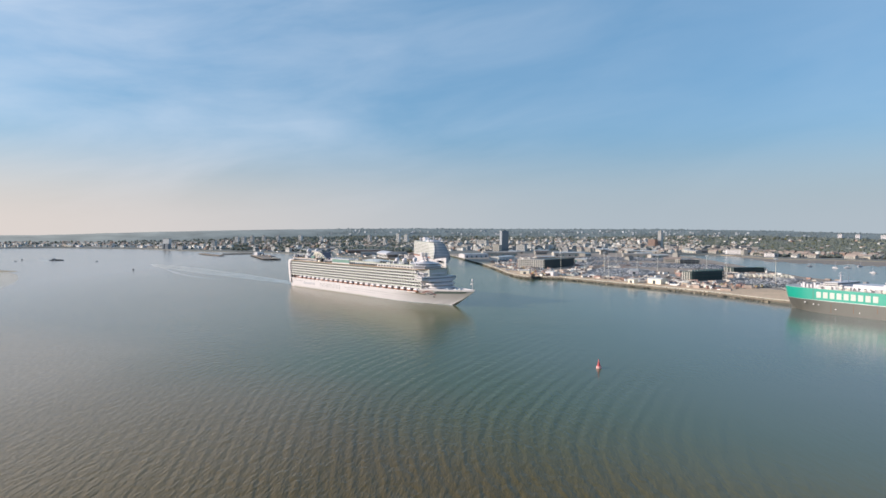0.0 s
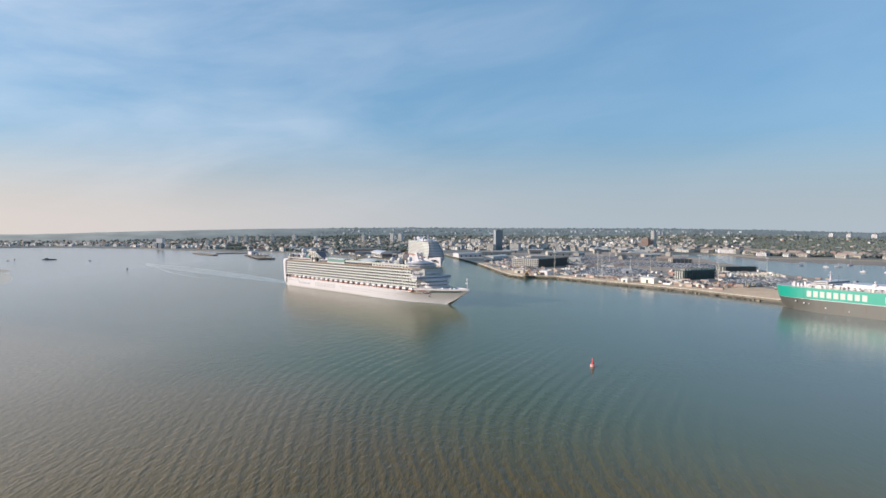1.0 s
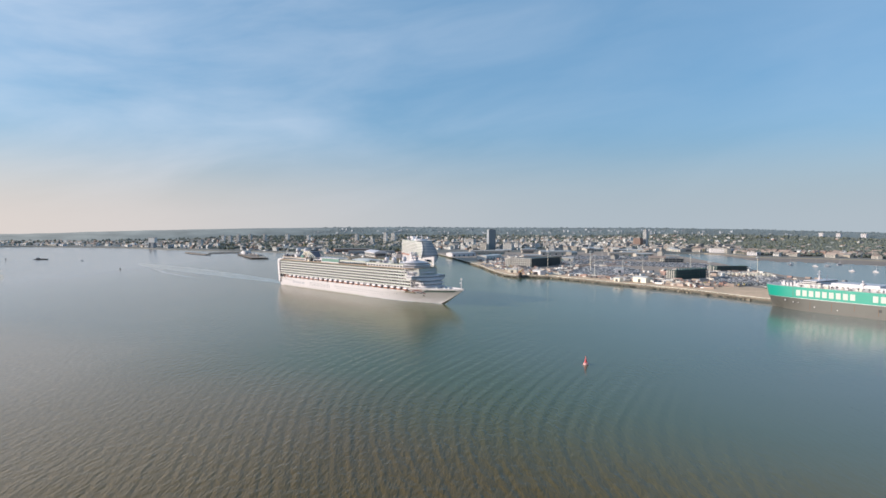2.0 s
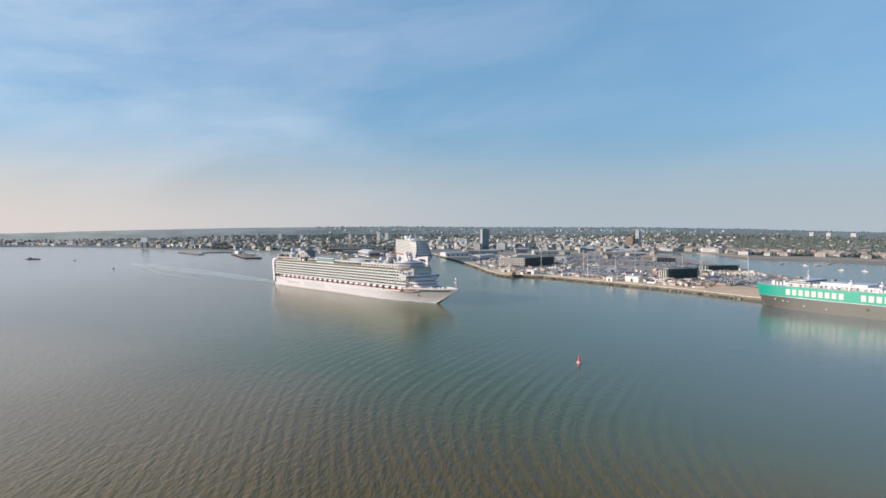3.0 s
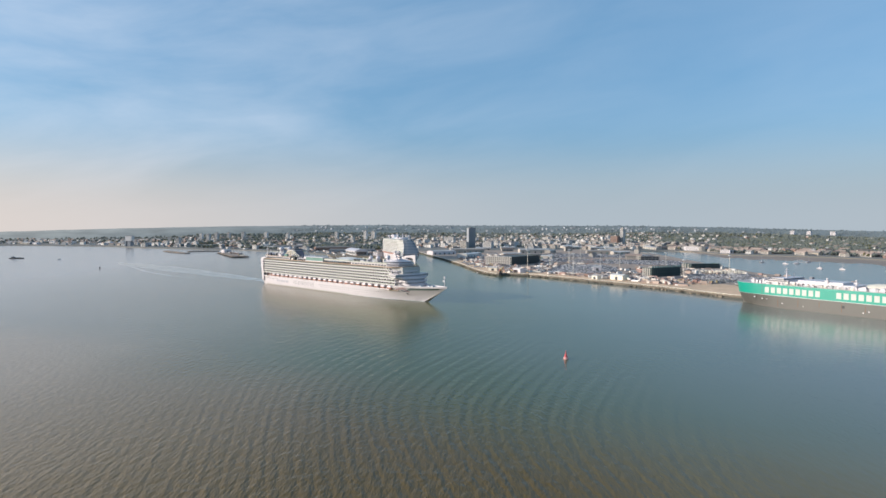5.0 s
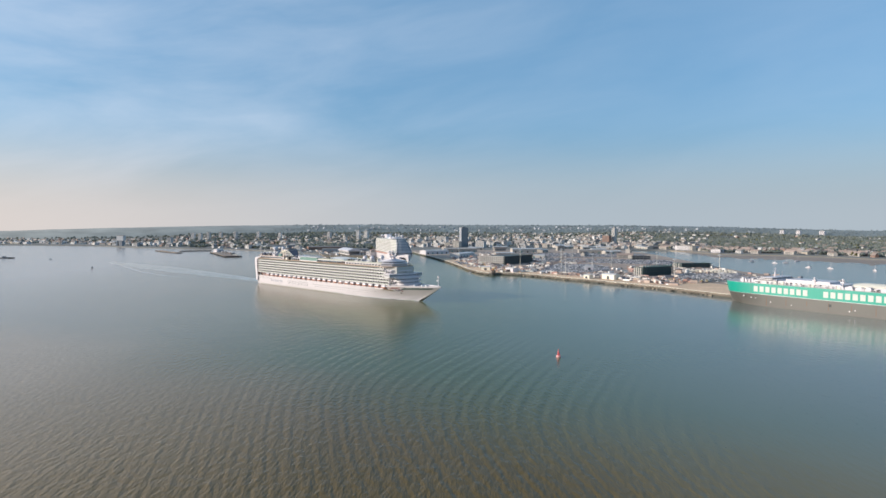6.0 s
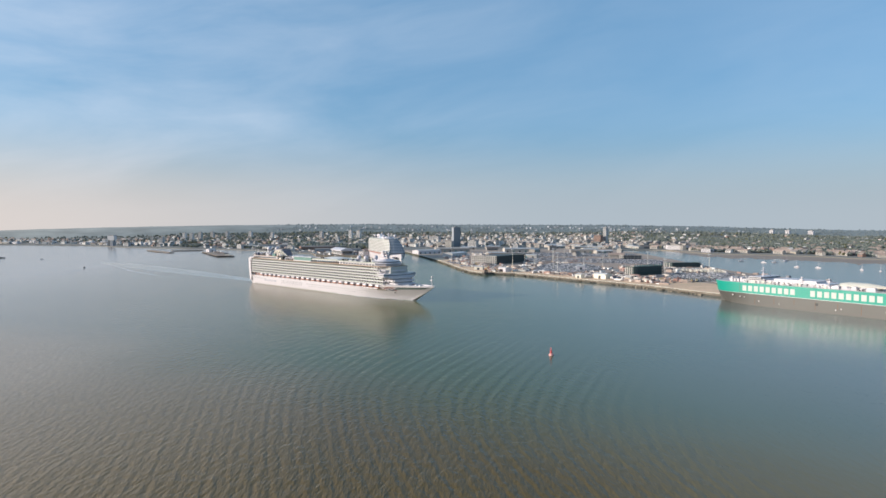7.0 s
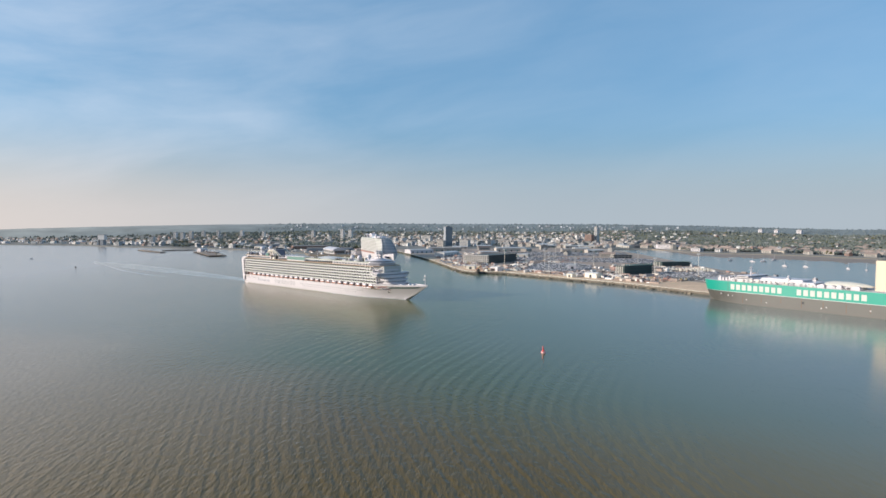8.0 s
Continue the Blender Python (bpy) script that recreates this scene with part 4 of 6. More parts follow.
    for i in range(78):
        x = rs.uniform(-134, 84)
        y = rs.choice((-14.5, -12.5, -10.5, -8, -3, 4)) + rs.uniform(-0.8, 0.8)
        if -42 < x < 36 and (abs(y) < 13.2 or x < -4):
            continue
        z = top + (3.6 if x < -76 else 2.8 if x > 44 else 3.0 if -58 < x < 42 and abs(y) > 12.6 else 0.3)
        if x > 82 or 40 < x < 46:
            continue
        l2, w2, h2 = rs.uniform(0.6, 3.0), rs.uniform(0.5, 1.6), rs.uniform(0.9, 3.2)
        kind, mat = rs.choice((("deck_locker", WHITE), ("bar_counter", CREAM), ("wind_screen", GREEN_GLASS), ("stair_housing", WHITE), ("speaker_box", DARK), ("awning", NAVY), ("vent_hood", STEEL), ("deck_locker", DECK)))
        s_ = Soup().box(x - l2, x + l2, y - w2, y + w2, z, z + h2)
        s_.box(x - l2 - 0.15, x + l2 + 0.15, y - w2 - 0.15, y + w2 + 0.15, z + h2, z + h2 + 0.15)
        part(kind, s_, mat, ship)
    for x, h in ((-132, 9), (-124, 7), (-74, 6), (-46, 6), (-2, 5), (14, 6), (34, 5), (62, 4)):
        part("lamp_post", Soup().rod((x, -14, top + 0.3), (x, -14, top + 3 + h), 0.22, 0.14, n=6).box(x - 0.7, x + 0.7, -14.3, -13.7, top + 3 + h, top + 3.4 + h), WHITE, ship)
    part("terrace", Soup().prism([(-137, -12.5), (-122, -13.2), (-122, 13.2), (-137, 12.5)], top + 3.6, top + 6.0), WHITE, ship)
    part("terrace_window_band", Soup().prism([(-137.1, -12.6), (-121.9, -13.3), (-121.9, 13.3), (-137.1, 12.6)], top + 4.3, top + 5.2), GLASS, ship)
    part("oval_roof", Soup().prism(arc(-56, -3, 11, 7, 0, 345, 24), top + 4.0, top + 4.7, 0.95), WHITE, ship, "white oval roof over the pool bar")
    for x in (-63, -49):
        for y in (-7, 1):
            part("roof_post", Soup().rod((x, y, top + 0.3), (x, y, top + 4.1), 0.25, n=6), WHITE, ship)
    return ship


cruise_ship(Matrix.Translation((-109, 685.5, 0)) @ pose(0, 0, 0, 0, 0, -46.6) @ Matrix.Diagonal((1.025, 1.0, 1.04, 1.0)))

# wake and wash
def wash(name, path, widths, label, z=0.05):
    s = Soup()
    pts = [Vector((*p, 0)) for p in path]
    rows = []
    for i, p in enumerate(pts):
        d = (pts[min(i + 1, len(pts) - 1)] - pts[max(i - 1, 0)]).normalized()
        nrm = Vector((-d.y, d.x, 0)) * widths[i] * 0.5
        rows += [(*(p - nrm).xy, z), (*(p + nrm).xy, z)]
    s.add(rows, [(2 * i, 2 * i + 2, 2 * i + 3, 2 * i + 1) for i in range(len(pts) - 1)])
    return tagged(new(name, mesh_of(name, s, SLICK if name == "wake" else FOAM)), label, "wake", kind="stuff")


wash("wake", [(-205, 790), (-260, 850), (-330, 925), (-420, 1020), (-515, 1120), (-590, 1197), (-645, 1252)], [14, 26, 40, 52, 54, 40, 4], "pale smooth wake trailing behind the cruise ship")
wash("wake", [(-653, 1280), (-549, 1113), (-461, 984), (-390, 903), (-336, 853)], [1.5, 5, 6, 4, 1], "thin edge of the wake curving off the main track", 0.12)
wash("bow_wave", [(-8, 576), (-22, 586), (-52, 606), (-100, 652)], [1.5, 4.5, 5, 2], "thin white bow wave along the hull")


# ---- car carrier at the quay ----
def car_carrier(m):
    ship = thing("car_carrier", m, "car carrier with grey hull and green upper side, moored", "ship")
    B = 16.0
    BOW = [(-115, 14.0), (-105, B), (92, B), (102, 14.6), (109, 11.5), (114, 6.5), (116, 2.5)]
    LOW = [(-115, 10.0), (-100, B), (78, B), (95, 11.0), (104, 6.0), (110, 1.6), (116, 0.6)]

    def skin(z0, z1, grow, xs):
        rows = []
        for x in xs:
            q = []
            for s, zz in ((-1, (z0, z1)), (1, (z1, z0))):
                for z in zz:
                    k = min(1, max(0, z / 11.0))
                    y = blend(LOW, x) + (blend(BOW, x) - blend(LOW, x)) * k + grow
                    q.append((x + max(0.0, (x - 88) / 28) * 5.0 * max(0, z) / 20, s * y, z))
            rows.append(q)
        return Soup().loft(rows)

    XS = [-115, -110, -105, -95, -60, 0, 50, 78, 88, 95, 100, 104, 108, 111, 114, 116]
    rows = []
    for x in XS:
        q = []
        for s, zz in ((-1, (-3, 0, 4, 8, 10.6)), (1, (10.6, 8, 4, 0, -3))):
            for z in zz:
                k = min(1, max(0, z / 11.0))
                q.append((x + max(0.0, (x - 88) / 28) * 5.0 * max(0, z) / 20, s * (blend(LOW, x) + (blend(BOW, x) - blend(LOW, x)) * k), z))
        rows.append(q)
    part("hull", Soup().loft(rows), HULL_GREY, ship, "dull grey lower hull", True)
    part("upper_side", skin(10.6, 20.0, 0.05, XS), EMERALD, ship, "bright green upper side", True)
    part("rubbing_strake", skin(10.45, 10.75, 0.18, XS), STEEL, ship)
    # the two painted words become rows of plain white bars
    x = 86.0
    for word, width in ((9, 5.4), (10, 5.5)):
        for i in range(word):
            part("painted_bar", block(x - width * 0.68, x, B + 0.06, B + 0.14, 12.7, 17.6), LETTER_WHITE, ship, "white bar of painted lettering")
            x -= width
        x -= 11.0
    for x0, x1 in ((88.5, 92.5), (46, 46.6)):
        part("painted_seam", block(x0, x0 + 0.3, B + 0.05, B + 0.10, 10.8, 19.8), HULL_GREY, ship)
    for i, (x, z, w) in enumerate(((70, 4, 0.9), (52, 3.2, 0.7), (20, 5.4, 2.2), (6, 3.0, 0.9), (2, 4.2, 0.8), (88, 6.6, 0.9), (84, 6.6, 0.6), (95, 7.6, 1.0), (-30, 5, 0.8))):
        part("hull_mark", block(x, x + w, B + (0.02 if x < 78 else -0.6), B + 0.07, z, z + w), WHITE if i != 2 else DARK, ship)
    for i in range(9):
        xx = 74 - i * 17.3
        part("rust_streak", block(xx, xx + 0.35, B + 0.01, B + 0.04, 1.0 + (i * 1.7) % 4, 8.6), RUST, ship)
    deck = part("weather_deck", skin(20.0, 20.3, -0.1, XS), DECK, ship)
    # deck houses
    part("deckhouse", Soup().box(64, 86, -12, 14, 20.3, 22.5).box(66, 84, -13.5, 14.8, 22.5, 24.4).box(69, 80, -16.2, 16.2, 24.4, 26.2), WHITE, ship, "white bridge house near the bow")
    for ext in ((68.9, 80.1, -16.3, 16.3, 24.9, 25.6), (65.9, 84.1, -13.6, 14.9, 23.2, 23.8), (63.9, 86.1, -12.1, 14.1, 21.2, 21.8)):
        part("window_band", block(*ext), GLASS, ship)
    mast = Soup()
    mast.rod((74, 3, 26), (74, 3, 34.5), 0.8, 0.35).box(73.7, 74.3, -0.6, 6.6, 31, 31.4).box(73.7, 74.3, 0.4, 5.6, 33, 33.3).rod((71, -3, 26), (71, -3, 31), 0.4, 0.2)
    part("mast", mast, WHITE, ship)
    for i in range(10):
        xx = 98 - i * 3.1 - (1 if i > 5 else 0)
        zz = 20.3 + (2.6 if i % 3 else 3.8)
        part("winch_housing" if i % 2 else "ventilator", Soup().box(xx, xx + 1.7, 10 - i * 0.1, 12.6, 20.3, zz).box(xx - 0.3, xx + 2.0, 9.6 - i * 0.1, 13, zz, zz + 0.35), WHITE, ship)
    for i in range(6):
        part("bollard", Soup().rod((104 - i * 1.9, 7 + (i % 2) * 2, 20.3), (104 - i * 1.9, 7 + (i % 2) * 2, 22.0), 0.5).ball((104 - i * 1.9, 7 + (i % 2) * 2, 22.1), 0.7), WHITE, ship)
    house = Soup()
    house.box(14, 66, -11, 13.5, 20.3, 23.6).box(24, 60, -9, 11, 23.6, 25.2)
    part("long_deckhouse", house, WHITE, ship, "long low white deckhouse")
    for i in range(12):
        part("deckhouse_window", block(17 + i * 4.0, 18.6 + i * 4.0, 13.45, 13.62, 21.6, 22.6), PANE, ship)
    for i in range(14):
        xx = 12 - i * 6.6 if i < 6 else -6 - i * 6.6
        part("deck_vent", Soup().box(xx, xx + 4.6, 9.4, 14.2, 20.3, 22.0 + (i % 3) * 0.25).box(xx + 0.6, xx + 3.8, 10, 13.6, 22.0, 22.9 + (i % 2) * 0.5), WHITE, ship)
    for xx in (36, 14):
        post = part("derrick_post", Soup().rod((xx, 11, 20.3), (xx, 11, 27.5), 0.7, 0.5).box(xx - 1.4, xx + 1.4, 9.6, 12.4, 25.2, 26.4).ball((xx, 11, 27.8), 0.9), WHITE, ship)
    roof = Soup()
    roof.loft([[(x, y, 23.2 + h * (1 - (y / w) ** 2)) for y in (-w, -w * 0.6, 0, w * 0.6, w)] + [(x, w, 22.4), (x, -w, 22.4)] for x, w, h in ((10, 6, 1.6), (3, 8, 2.6), (-10, 8, 2.6), (-18, 6, 1.8), (-25, 1.2, 0.4))])
    part("deck_canopy", roof, CREAM, ship, "long pale canopy tapering aft", True)
    part("canopy_posts", Soup().box(-19, -18, -5, 5, 20.3, 22.6).box(-8, -7, -6, 6, 20.3, 22.6).box(5, 6, -6, 6, 20.3, 22.6), CREAM, ship)
    fun = Soup()
    fun.prism([(-43, -5), (-29, -5), (-27.5, -3.5), (-27.5, 3.5), (-29, 5), (-43, 5)], 20.3, 44.5, 0.96)
    f = part("funnel_casing", fun, surface("beige_paint", (0.60, 0.50, 0.38), 0.5, grain=0.05, coarse=0.08, size=3), ship, "tall beige funnel casing")
    part("funnel_cap", Soup().box(-42, -29.5, -4.4, 4.4, 44.5, 45.4), DARK, f)
    # cluttered fore and midship deck: lockers, vents, fan housings and cable reels
    rs = random.Random(6)
    for i in range(64):
        xx, yy = rs.uniform(-24, 101), rs.uniform(6, 15)
        if xx > 90:
            yy *= max(0.3, (116 - xx) / 26)
        if xx > 62 and xx < 88:
            yy = 15.2
        if 13 < xx <= 62 and yy < 14.4:
            yy = 14.6
        h2 = rs.uniform(0.8, 2.6)
        w2, l2 = (0.35, rs.uniform(0.4, 1.6)) if yy > 14.2 else (rs.uniform(0.5, 1.2), rs.uniform(0.5, 1.8))
        kind, mat = rs.choice((("deck_locker", WHITE), ("fan_housing", WHITE), ("cable_reel", DARK), ("vent_pipe", CREAM), ("deck_locker", CREAM), ("fan_housing", WHITE), ("deck_crate", DECK)))
        part(kind, Soup().box(xx - l2, xx + l2, yy - w2, yy + w2, 20.25, 20.3 + h2).box(xx - l2 * 0.7, xx + l2 * 0.7, yy - w2 * 0.8, yy + w2 * 0.8, 20.3 + h2, 20.6 + h2), mat, ship)
    rail = Soup()
    for i in range(46):
        rail.rod((96 - i * 4.4, 15.7, 20.2), (96 - i * 4.4, 15.7, 21.4), 0.06, n=4)
    rail.box(-104, 96, 15.66, 15.74, 21.3, 21.4).box(-104, 96, 15.66, 15.74, 20.8, 20.86)
    part("deck_rail", rail, WHITE, ship)
    return ship


car_carrier(Matrix.Translation((349.6, 477.8, 0)) @ pose(0, 0, 0, 0, 0, 121.3))


# ---- second cruise ship, moored in the basin ----
def moored_cruise_ship(m):
    ship = thing("cruise_ship", m, "tall white cruise ship moored bow out at the terminal", "ship")
    B = 19.0
    rows = []
    for x, a, b, zt in ((-116, 15, 18, 12), (-106, 18, B, 12), (60, 18, B, 12), (95, 13, 17.5, 12.6), (120, 7, 13.0, 14), (136, 2.4, 8.0, 15.5), (146, 0.5, 3.0, 16.5), (150, 0.4, 0.6, 17)):
        q = [(x - (0 if x < 130 else (150 - x) * 0.1), s * y, z) for s, seq in ((-1, ((a, -3), (a, 1), (b, zt * 0.7), (b, zt))), (1, ((b, zt), (b, zt * 0.7), (a, 1), (a, -3)))) for y, z in seq]
        rows.append(q)
    part("hull", Soup().loft(rows), WHITE, ship, "white hull with a sharp bow", True)
    part("painted_band", Soup().box(122, 140, -12.4, -7.0, 8.0, 11.0), NAVY, ship)
    # front glass coloured darker and bluer than the sides to carry its shade
    front_glass = surface("shaded_glazing", (0.20, 0.24, 0.28), 0.2, grain=0.06, size=2)
    fronts = [(12, 112), (15, 114), (18, 114), (21, 113), (24, 111), (27, 109), (30, 106), (33, 102), (36, 97), (39, 90), (42, 80)]
    for z, x1 in fronts:
        b = 18.6 if z < 40 else 17.6
        f = b - max(0.0, z - 14) * 0.27
        out = [(-112, -b), (x1 - 34, -b), (x1 - 1.5, -f * 0.92)] + arc(x1 - 4, 0, 4, f * 0.85, -80, 80, 7) + [(x1 - 1.5, f * 0.92), (x1 - 34, b), (-112, b)]
        part("deck_storey", Soup().prism(out, z, z + 1.25), WHITE, ship)
        part("window_band", Soup().prism([(-111.5, -b + 0.9), (x1 - 34, -b + 0.9), (x1 - 6.1, -f * 0.94), (x1 - 6.1, f * 0.94), (x1 - 34, b - 0.9), (-111.5, b - 0.9)], z + 1.25, z + 3.0), BALCONY_GLASS, ship)
        out2 = [(x1 - 6, -f * 0.95), (x1 - 1.9, -f * 0.9)] + arc(x1 - 4.4, 0, 4, f * 0.83, -80, 80, 7) + [(x1 - 1.9, f * 0.9), (x1 - 6, f * 0.95)]
        part("front_window_band", Soup().prism(out2, z + 1.25, z + 3.0), PANE if z == 15 else front_glass, ship, "glazed front darkened blue-grey as its shaded side")
    part("top_deck", Soup().prism([(-112, -16.8), (70, -16.8), (76, -8), (76, 8), (70, 16.8), (-112, 16.8)], 45, 45.6), DECK, ship)
    part("observation_roof", Soup().prism(arc(20, 0, 18, 14, 0, 345, 24), 45.6, 49, 0.9), WHITE, ship)
    part("glass_dome", Soup().ball((-20, 0, 44), 26, 12, 6), surface("pale_glass_roof", (0.52, 0.56, 0.58), 0.2, grain=0.05, size=4), ship, "pale domed pool roof", True)
    f = part("funnel", Soup().loft([[(x0, -5, z), (x1, -4, z), (x1, 4, z), (x0, 5, z)] for x0, x1, z in ((-70, -40, 45), (-72, -48, 51), (-72, -56, 54))]), WHITE, ship)
    part("funnel_cap", Soup().box(-71, -57, -3.6, 3.6, 54, 55), NAVY, f)
    part("radar_mast", Soup().rod((30, 0, 48), (28, 0, 58), 1.6, 0.5).box(27, 32, -4, 4, 53, 53.6), WHITE, ship)
    for x, y in ((38, -12), (38, 12), (-60, -12), (-90, 0)):
        part("satellite_dome", Soup().ball((x, y, 51), 2.8).rod((x, y, 45), (x, y, 49), 1), WHITE, ship, "", True)
    for i in range(16):
        x = -100 + i * 12
        part("lifeboat", Soup().ball((x, 19.2, 14.5), 5.2, 1.6, 1.7, 10, 6), ORANGE, ship, "orange lifeboat", True)
        part("lifeboat", Soup().ball((x, -19.2, 14.5), 5.2, 1.6, 1.7, 10, 6), ORANGE, ship, "orange lifeboat", True)
    return ship


moored_cruise_ship(Matrix.Translation((-79, 1336, 0)) @ pose(0, 0, 0, 0, 0, -75.3))


def harbour_ferry(m):
    ship = thing("harbour_ferry", m, "small white ferry with a faded red deck, moored", "ferry")
    part("hull", Soup().loft([[(x, -w_, 2.6), (x, -w_ * 0.85, -1), (x, w_ * 0.85, -1), (x, w_, 2.6)] for x, w_ in ((-22, 5.0), (-18, 6.0), (10, 6.0), (18, 4.0), (24, 0.6))]), WHITE, ship)
    part("deck", Soup().prism([(-21, -5.4), (12, -5.6), (19, -3), (19, 3), (12, 5.6), (-21, 5.4)], 2.6, 2.9), ORANGE, ship, "faded red deck")
    part("saloon", Soup().prism([(-16, -4.6), (8, -4.6), (12, -2), (12, 2), (8, 4.6), (-16, 4.6)], 2.9, 5.6), WHITE, ship)
    part("saloon_window_band", Soup().prism([(-15, -4.7), (8, -4.7), (12.1, -2), (12.1, 2), (8, 4.7), (-15, 4.7)], 3.9, 4.8), PANE, ship)
    part("wheelhouse", Soup().box(0, 6, -3, 3, 5.6, 8.2), WHITE, ship)
    part("wheelhouse_window_band", block(-0.1, 6.1, -3.1, 3.1, 6.8, 7.6), PANE, ship)
    part("mast", Soup().rod((-2, 0, 5.6), (-2, 0, 13), 0.25, 0.12), WHITE, ship)
    part("funnel", Soup().box(-10, -7, -1.5, 1.5, 5.6, 8.6), RED, ship)
    return ship


harbour_ferry(Matrix.Translation((-106, 1196, 0)) @ pose(0, 0, 0, 0, 0, -70))


# ---- dock estate ----
def at_quay(x, y, turn=0.0, z=QUAY):
    return pose(x, y, z, 0, 0, turn)


def car_deck(m, length, depth, floors, storey, slab_mat, fill_mat, label, ribs=7.0, end_mat=None):
    """An open multi-storey car store: slabs, columns and a solid core coloured dark for the shade inside."""
    t = thing("car_park", m, label, "car park")
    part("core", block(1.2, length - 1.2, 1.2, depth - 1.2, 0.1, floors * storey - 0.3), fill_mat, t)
    for k in range(1, floors + 1):
        d = part("deck_slab", block(0, length, 0, depth, k * storey - 0.35, k * storey), slab_mat, t)
        part("parapet", Soup().box(0, length, -0.1, 0.15, k * storey, k * storey + 0.9).box(length - 0.15, length + 0.1, 0, depth, k * storey, k * storey + 0.9), slab_mat, d)
        # end_mat can colour the sunny end paler than the other sides
        part("end_parapet", block(-0.1, 0.15, 0, depth, k * storey, k * storey + 0.9), end_mat or slab_mat, d)
    n = int(length / ribs)
    for i in range(n + 1):
        x = length * i / n
        part("column", block(x - 0.3, x + 0.3, -0.3, 0.3, 0, floors * storey), slab_mat, t)
    n = int(depth / ribs)
    for i in range(1, n + 1):
        y = depth * i / n
        # pale columns, lightened further for the sun on this end
        part("column", block(-0.55, 0.3, y - 0.8, y + 0.8, 0, floors * storey), COLUMN, t)
    return t


# pale end parapets against dark slabs put sun and shade into the colours
car_deck(at_quay(131, 1082, 50), 100, 54, 4, 3.5, SHED_DARK, DECK_SHADE, "dark multi-storey car store with pale columns, its sunlit end coloured paler", 4.5, PALE)
car_deck(at_quay(288, 823.6, 28), 58, 15, 3, 3.8, DARK_GREEN, DECK_SHADE, "dark green steel car deck with a toothed roof edge", 3.6)
teeth = thing("roof_screen", pose(288, 823.6, QUAY + 12.3, 0, 0, 28), "row of teal roof screens on the car deck", "screen")
for i in range(12):
    part("screen_panel", block(1 + i * 4.8, 4.2 + i * 4.8, 0.2, 0.5, 0, 2.4), TEAL_SHEET, teeth)
car_deck(at_quay(411, 993, 8), 52, 26, 2, 3.4, DARK_GREEN, DECK_SHADE, "low dark car deck beside the river")
car_deck(at_quay(414, 1250, 5), 40, 18, 2, 3.6, BUFF, DECK_SHADE, "small dark open shed at the back of the docks")
car_deck(at_quay(155, 1335, 12), 90, 30, 2, 3.8, FLAT_ROOF, DECK_SHADE, "long dark open shed behind the dock basin")


def shed(m, w, d, h, wall_mat, roof_mat, label, name="warehouse", group=""):
    """A gabled shed; w along the ridge."""
    t = thing(name, m, label, "warehouse", group)
    s = Soup()
    s.add([(0, 0, 0), (w, 0, 0), (w, d, 0), (0, d, 0), (0, 0, h), (w, 0, h), (w, d, h), (0, d, h), (0, d / 2, h * 1.22), (w, d / 2, h * 1.22)],
          [(3, 2, 1, 0), (0, 1, 5, 4), (2, 3, 7, 6), (1, 2, 6, 9, 5), (3, 0, 4, 8, 7)])
    part("wall", s, wall_mat, t)
    r = Soup()
    for a, b in ((-0.5, d / 2), (d + 0.5, d / 2)):
        za, zb = h - 0.1, h * 1.22 + 0.05
        p = [(-0.4, a, za), (w + 0.4, a, za), (w + 0.4, b, zb), (-0.4, b, zb)]
        q = [(x, y, z + 0.25) for x, y, z in p]
        r.add(p + q, [(0, 1, 2, 3), (7, 6, 5, 4), (0, 4, 5, 1), (1, 5, 6, 2), (2, 6, 7, 3), (3, 7, 4, 0)])
    part("roof", r, roof_mat, t)
    n = max(1, int(w / 14))
    for i in range(n):
        x = w * (i + 0.5) / n
        part("loading_door", block(x - 2, x + 2, -0.12, 0.1, 0, min(4.2, h * 0.7)), TEAL_SHEET if i % 2 else PANE, t)
    return t


shed(at_quay(222, 788, -60), 21, 11, 6.0, CREAM, METAL_ROOF, "white dockside store shed")
shed(at_quay(200, 795, -60), 10, 7, 4.5, CREAM, METAL_ROOF, "small white dockside hut", "hut")
shed(at_quay(239, 940, -10), 12, 8, 6.0, WHITE, METAL_ROOF, "small white office cabin among parked cars", "hut")
shed(at_quay(79, 949, -20), 14, 8, 5.0, CREAM, METAL_ROOF, "small cream dockside cabin beside machines", "hut")
shed(at_quay(113, 916, -55), 16, 9, 5.5, WHITE, METAL_ROOF, "white dockside cabin by the corner of the quay", "hut")
shed(at_quay(66, 1344, 62), 80, 24, 8, PALE, METAL_ROOF, "long pale transit shed with a metal roof")
shed(at_quay(-9, 1504, 35), 70, 26, 8, WHITE, METAL_ROOF, "long white transit shed with a metal roof")
shed(at_quay(38, 1617, 10), 90, 30, 9, BUFF, FLAT_ROOF, "broad buff transit shed by the basin")
shed(at_quay(216, 1598, 4), 80, 28, 9, BUFF, METAL_ROOF, "broad buff warehouse behind the docks")
shed(at_quay(376, 1542, -6), 70, 26, 8, BUFF, FLAT_ROOF, "grey warehouse on the river side")


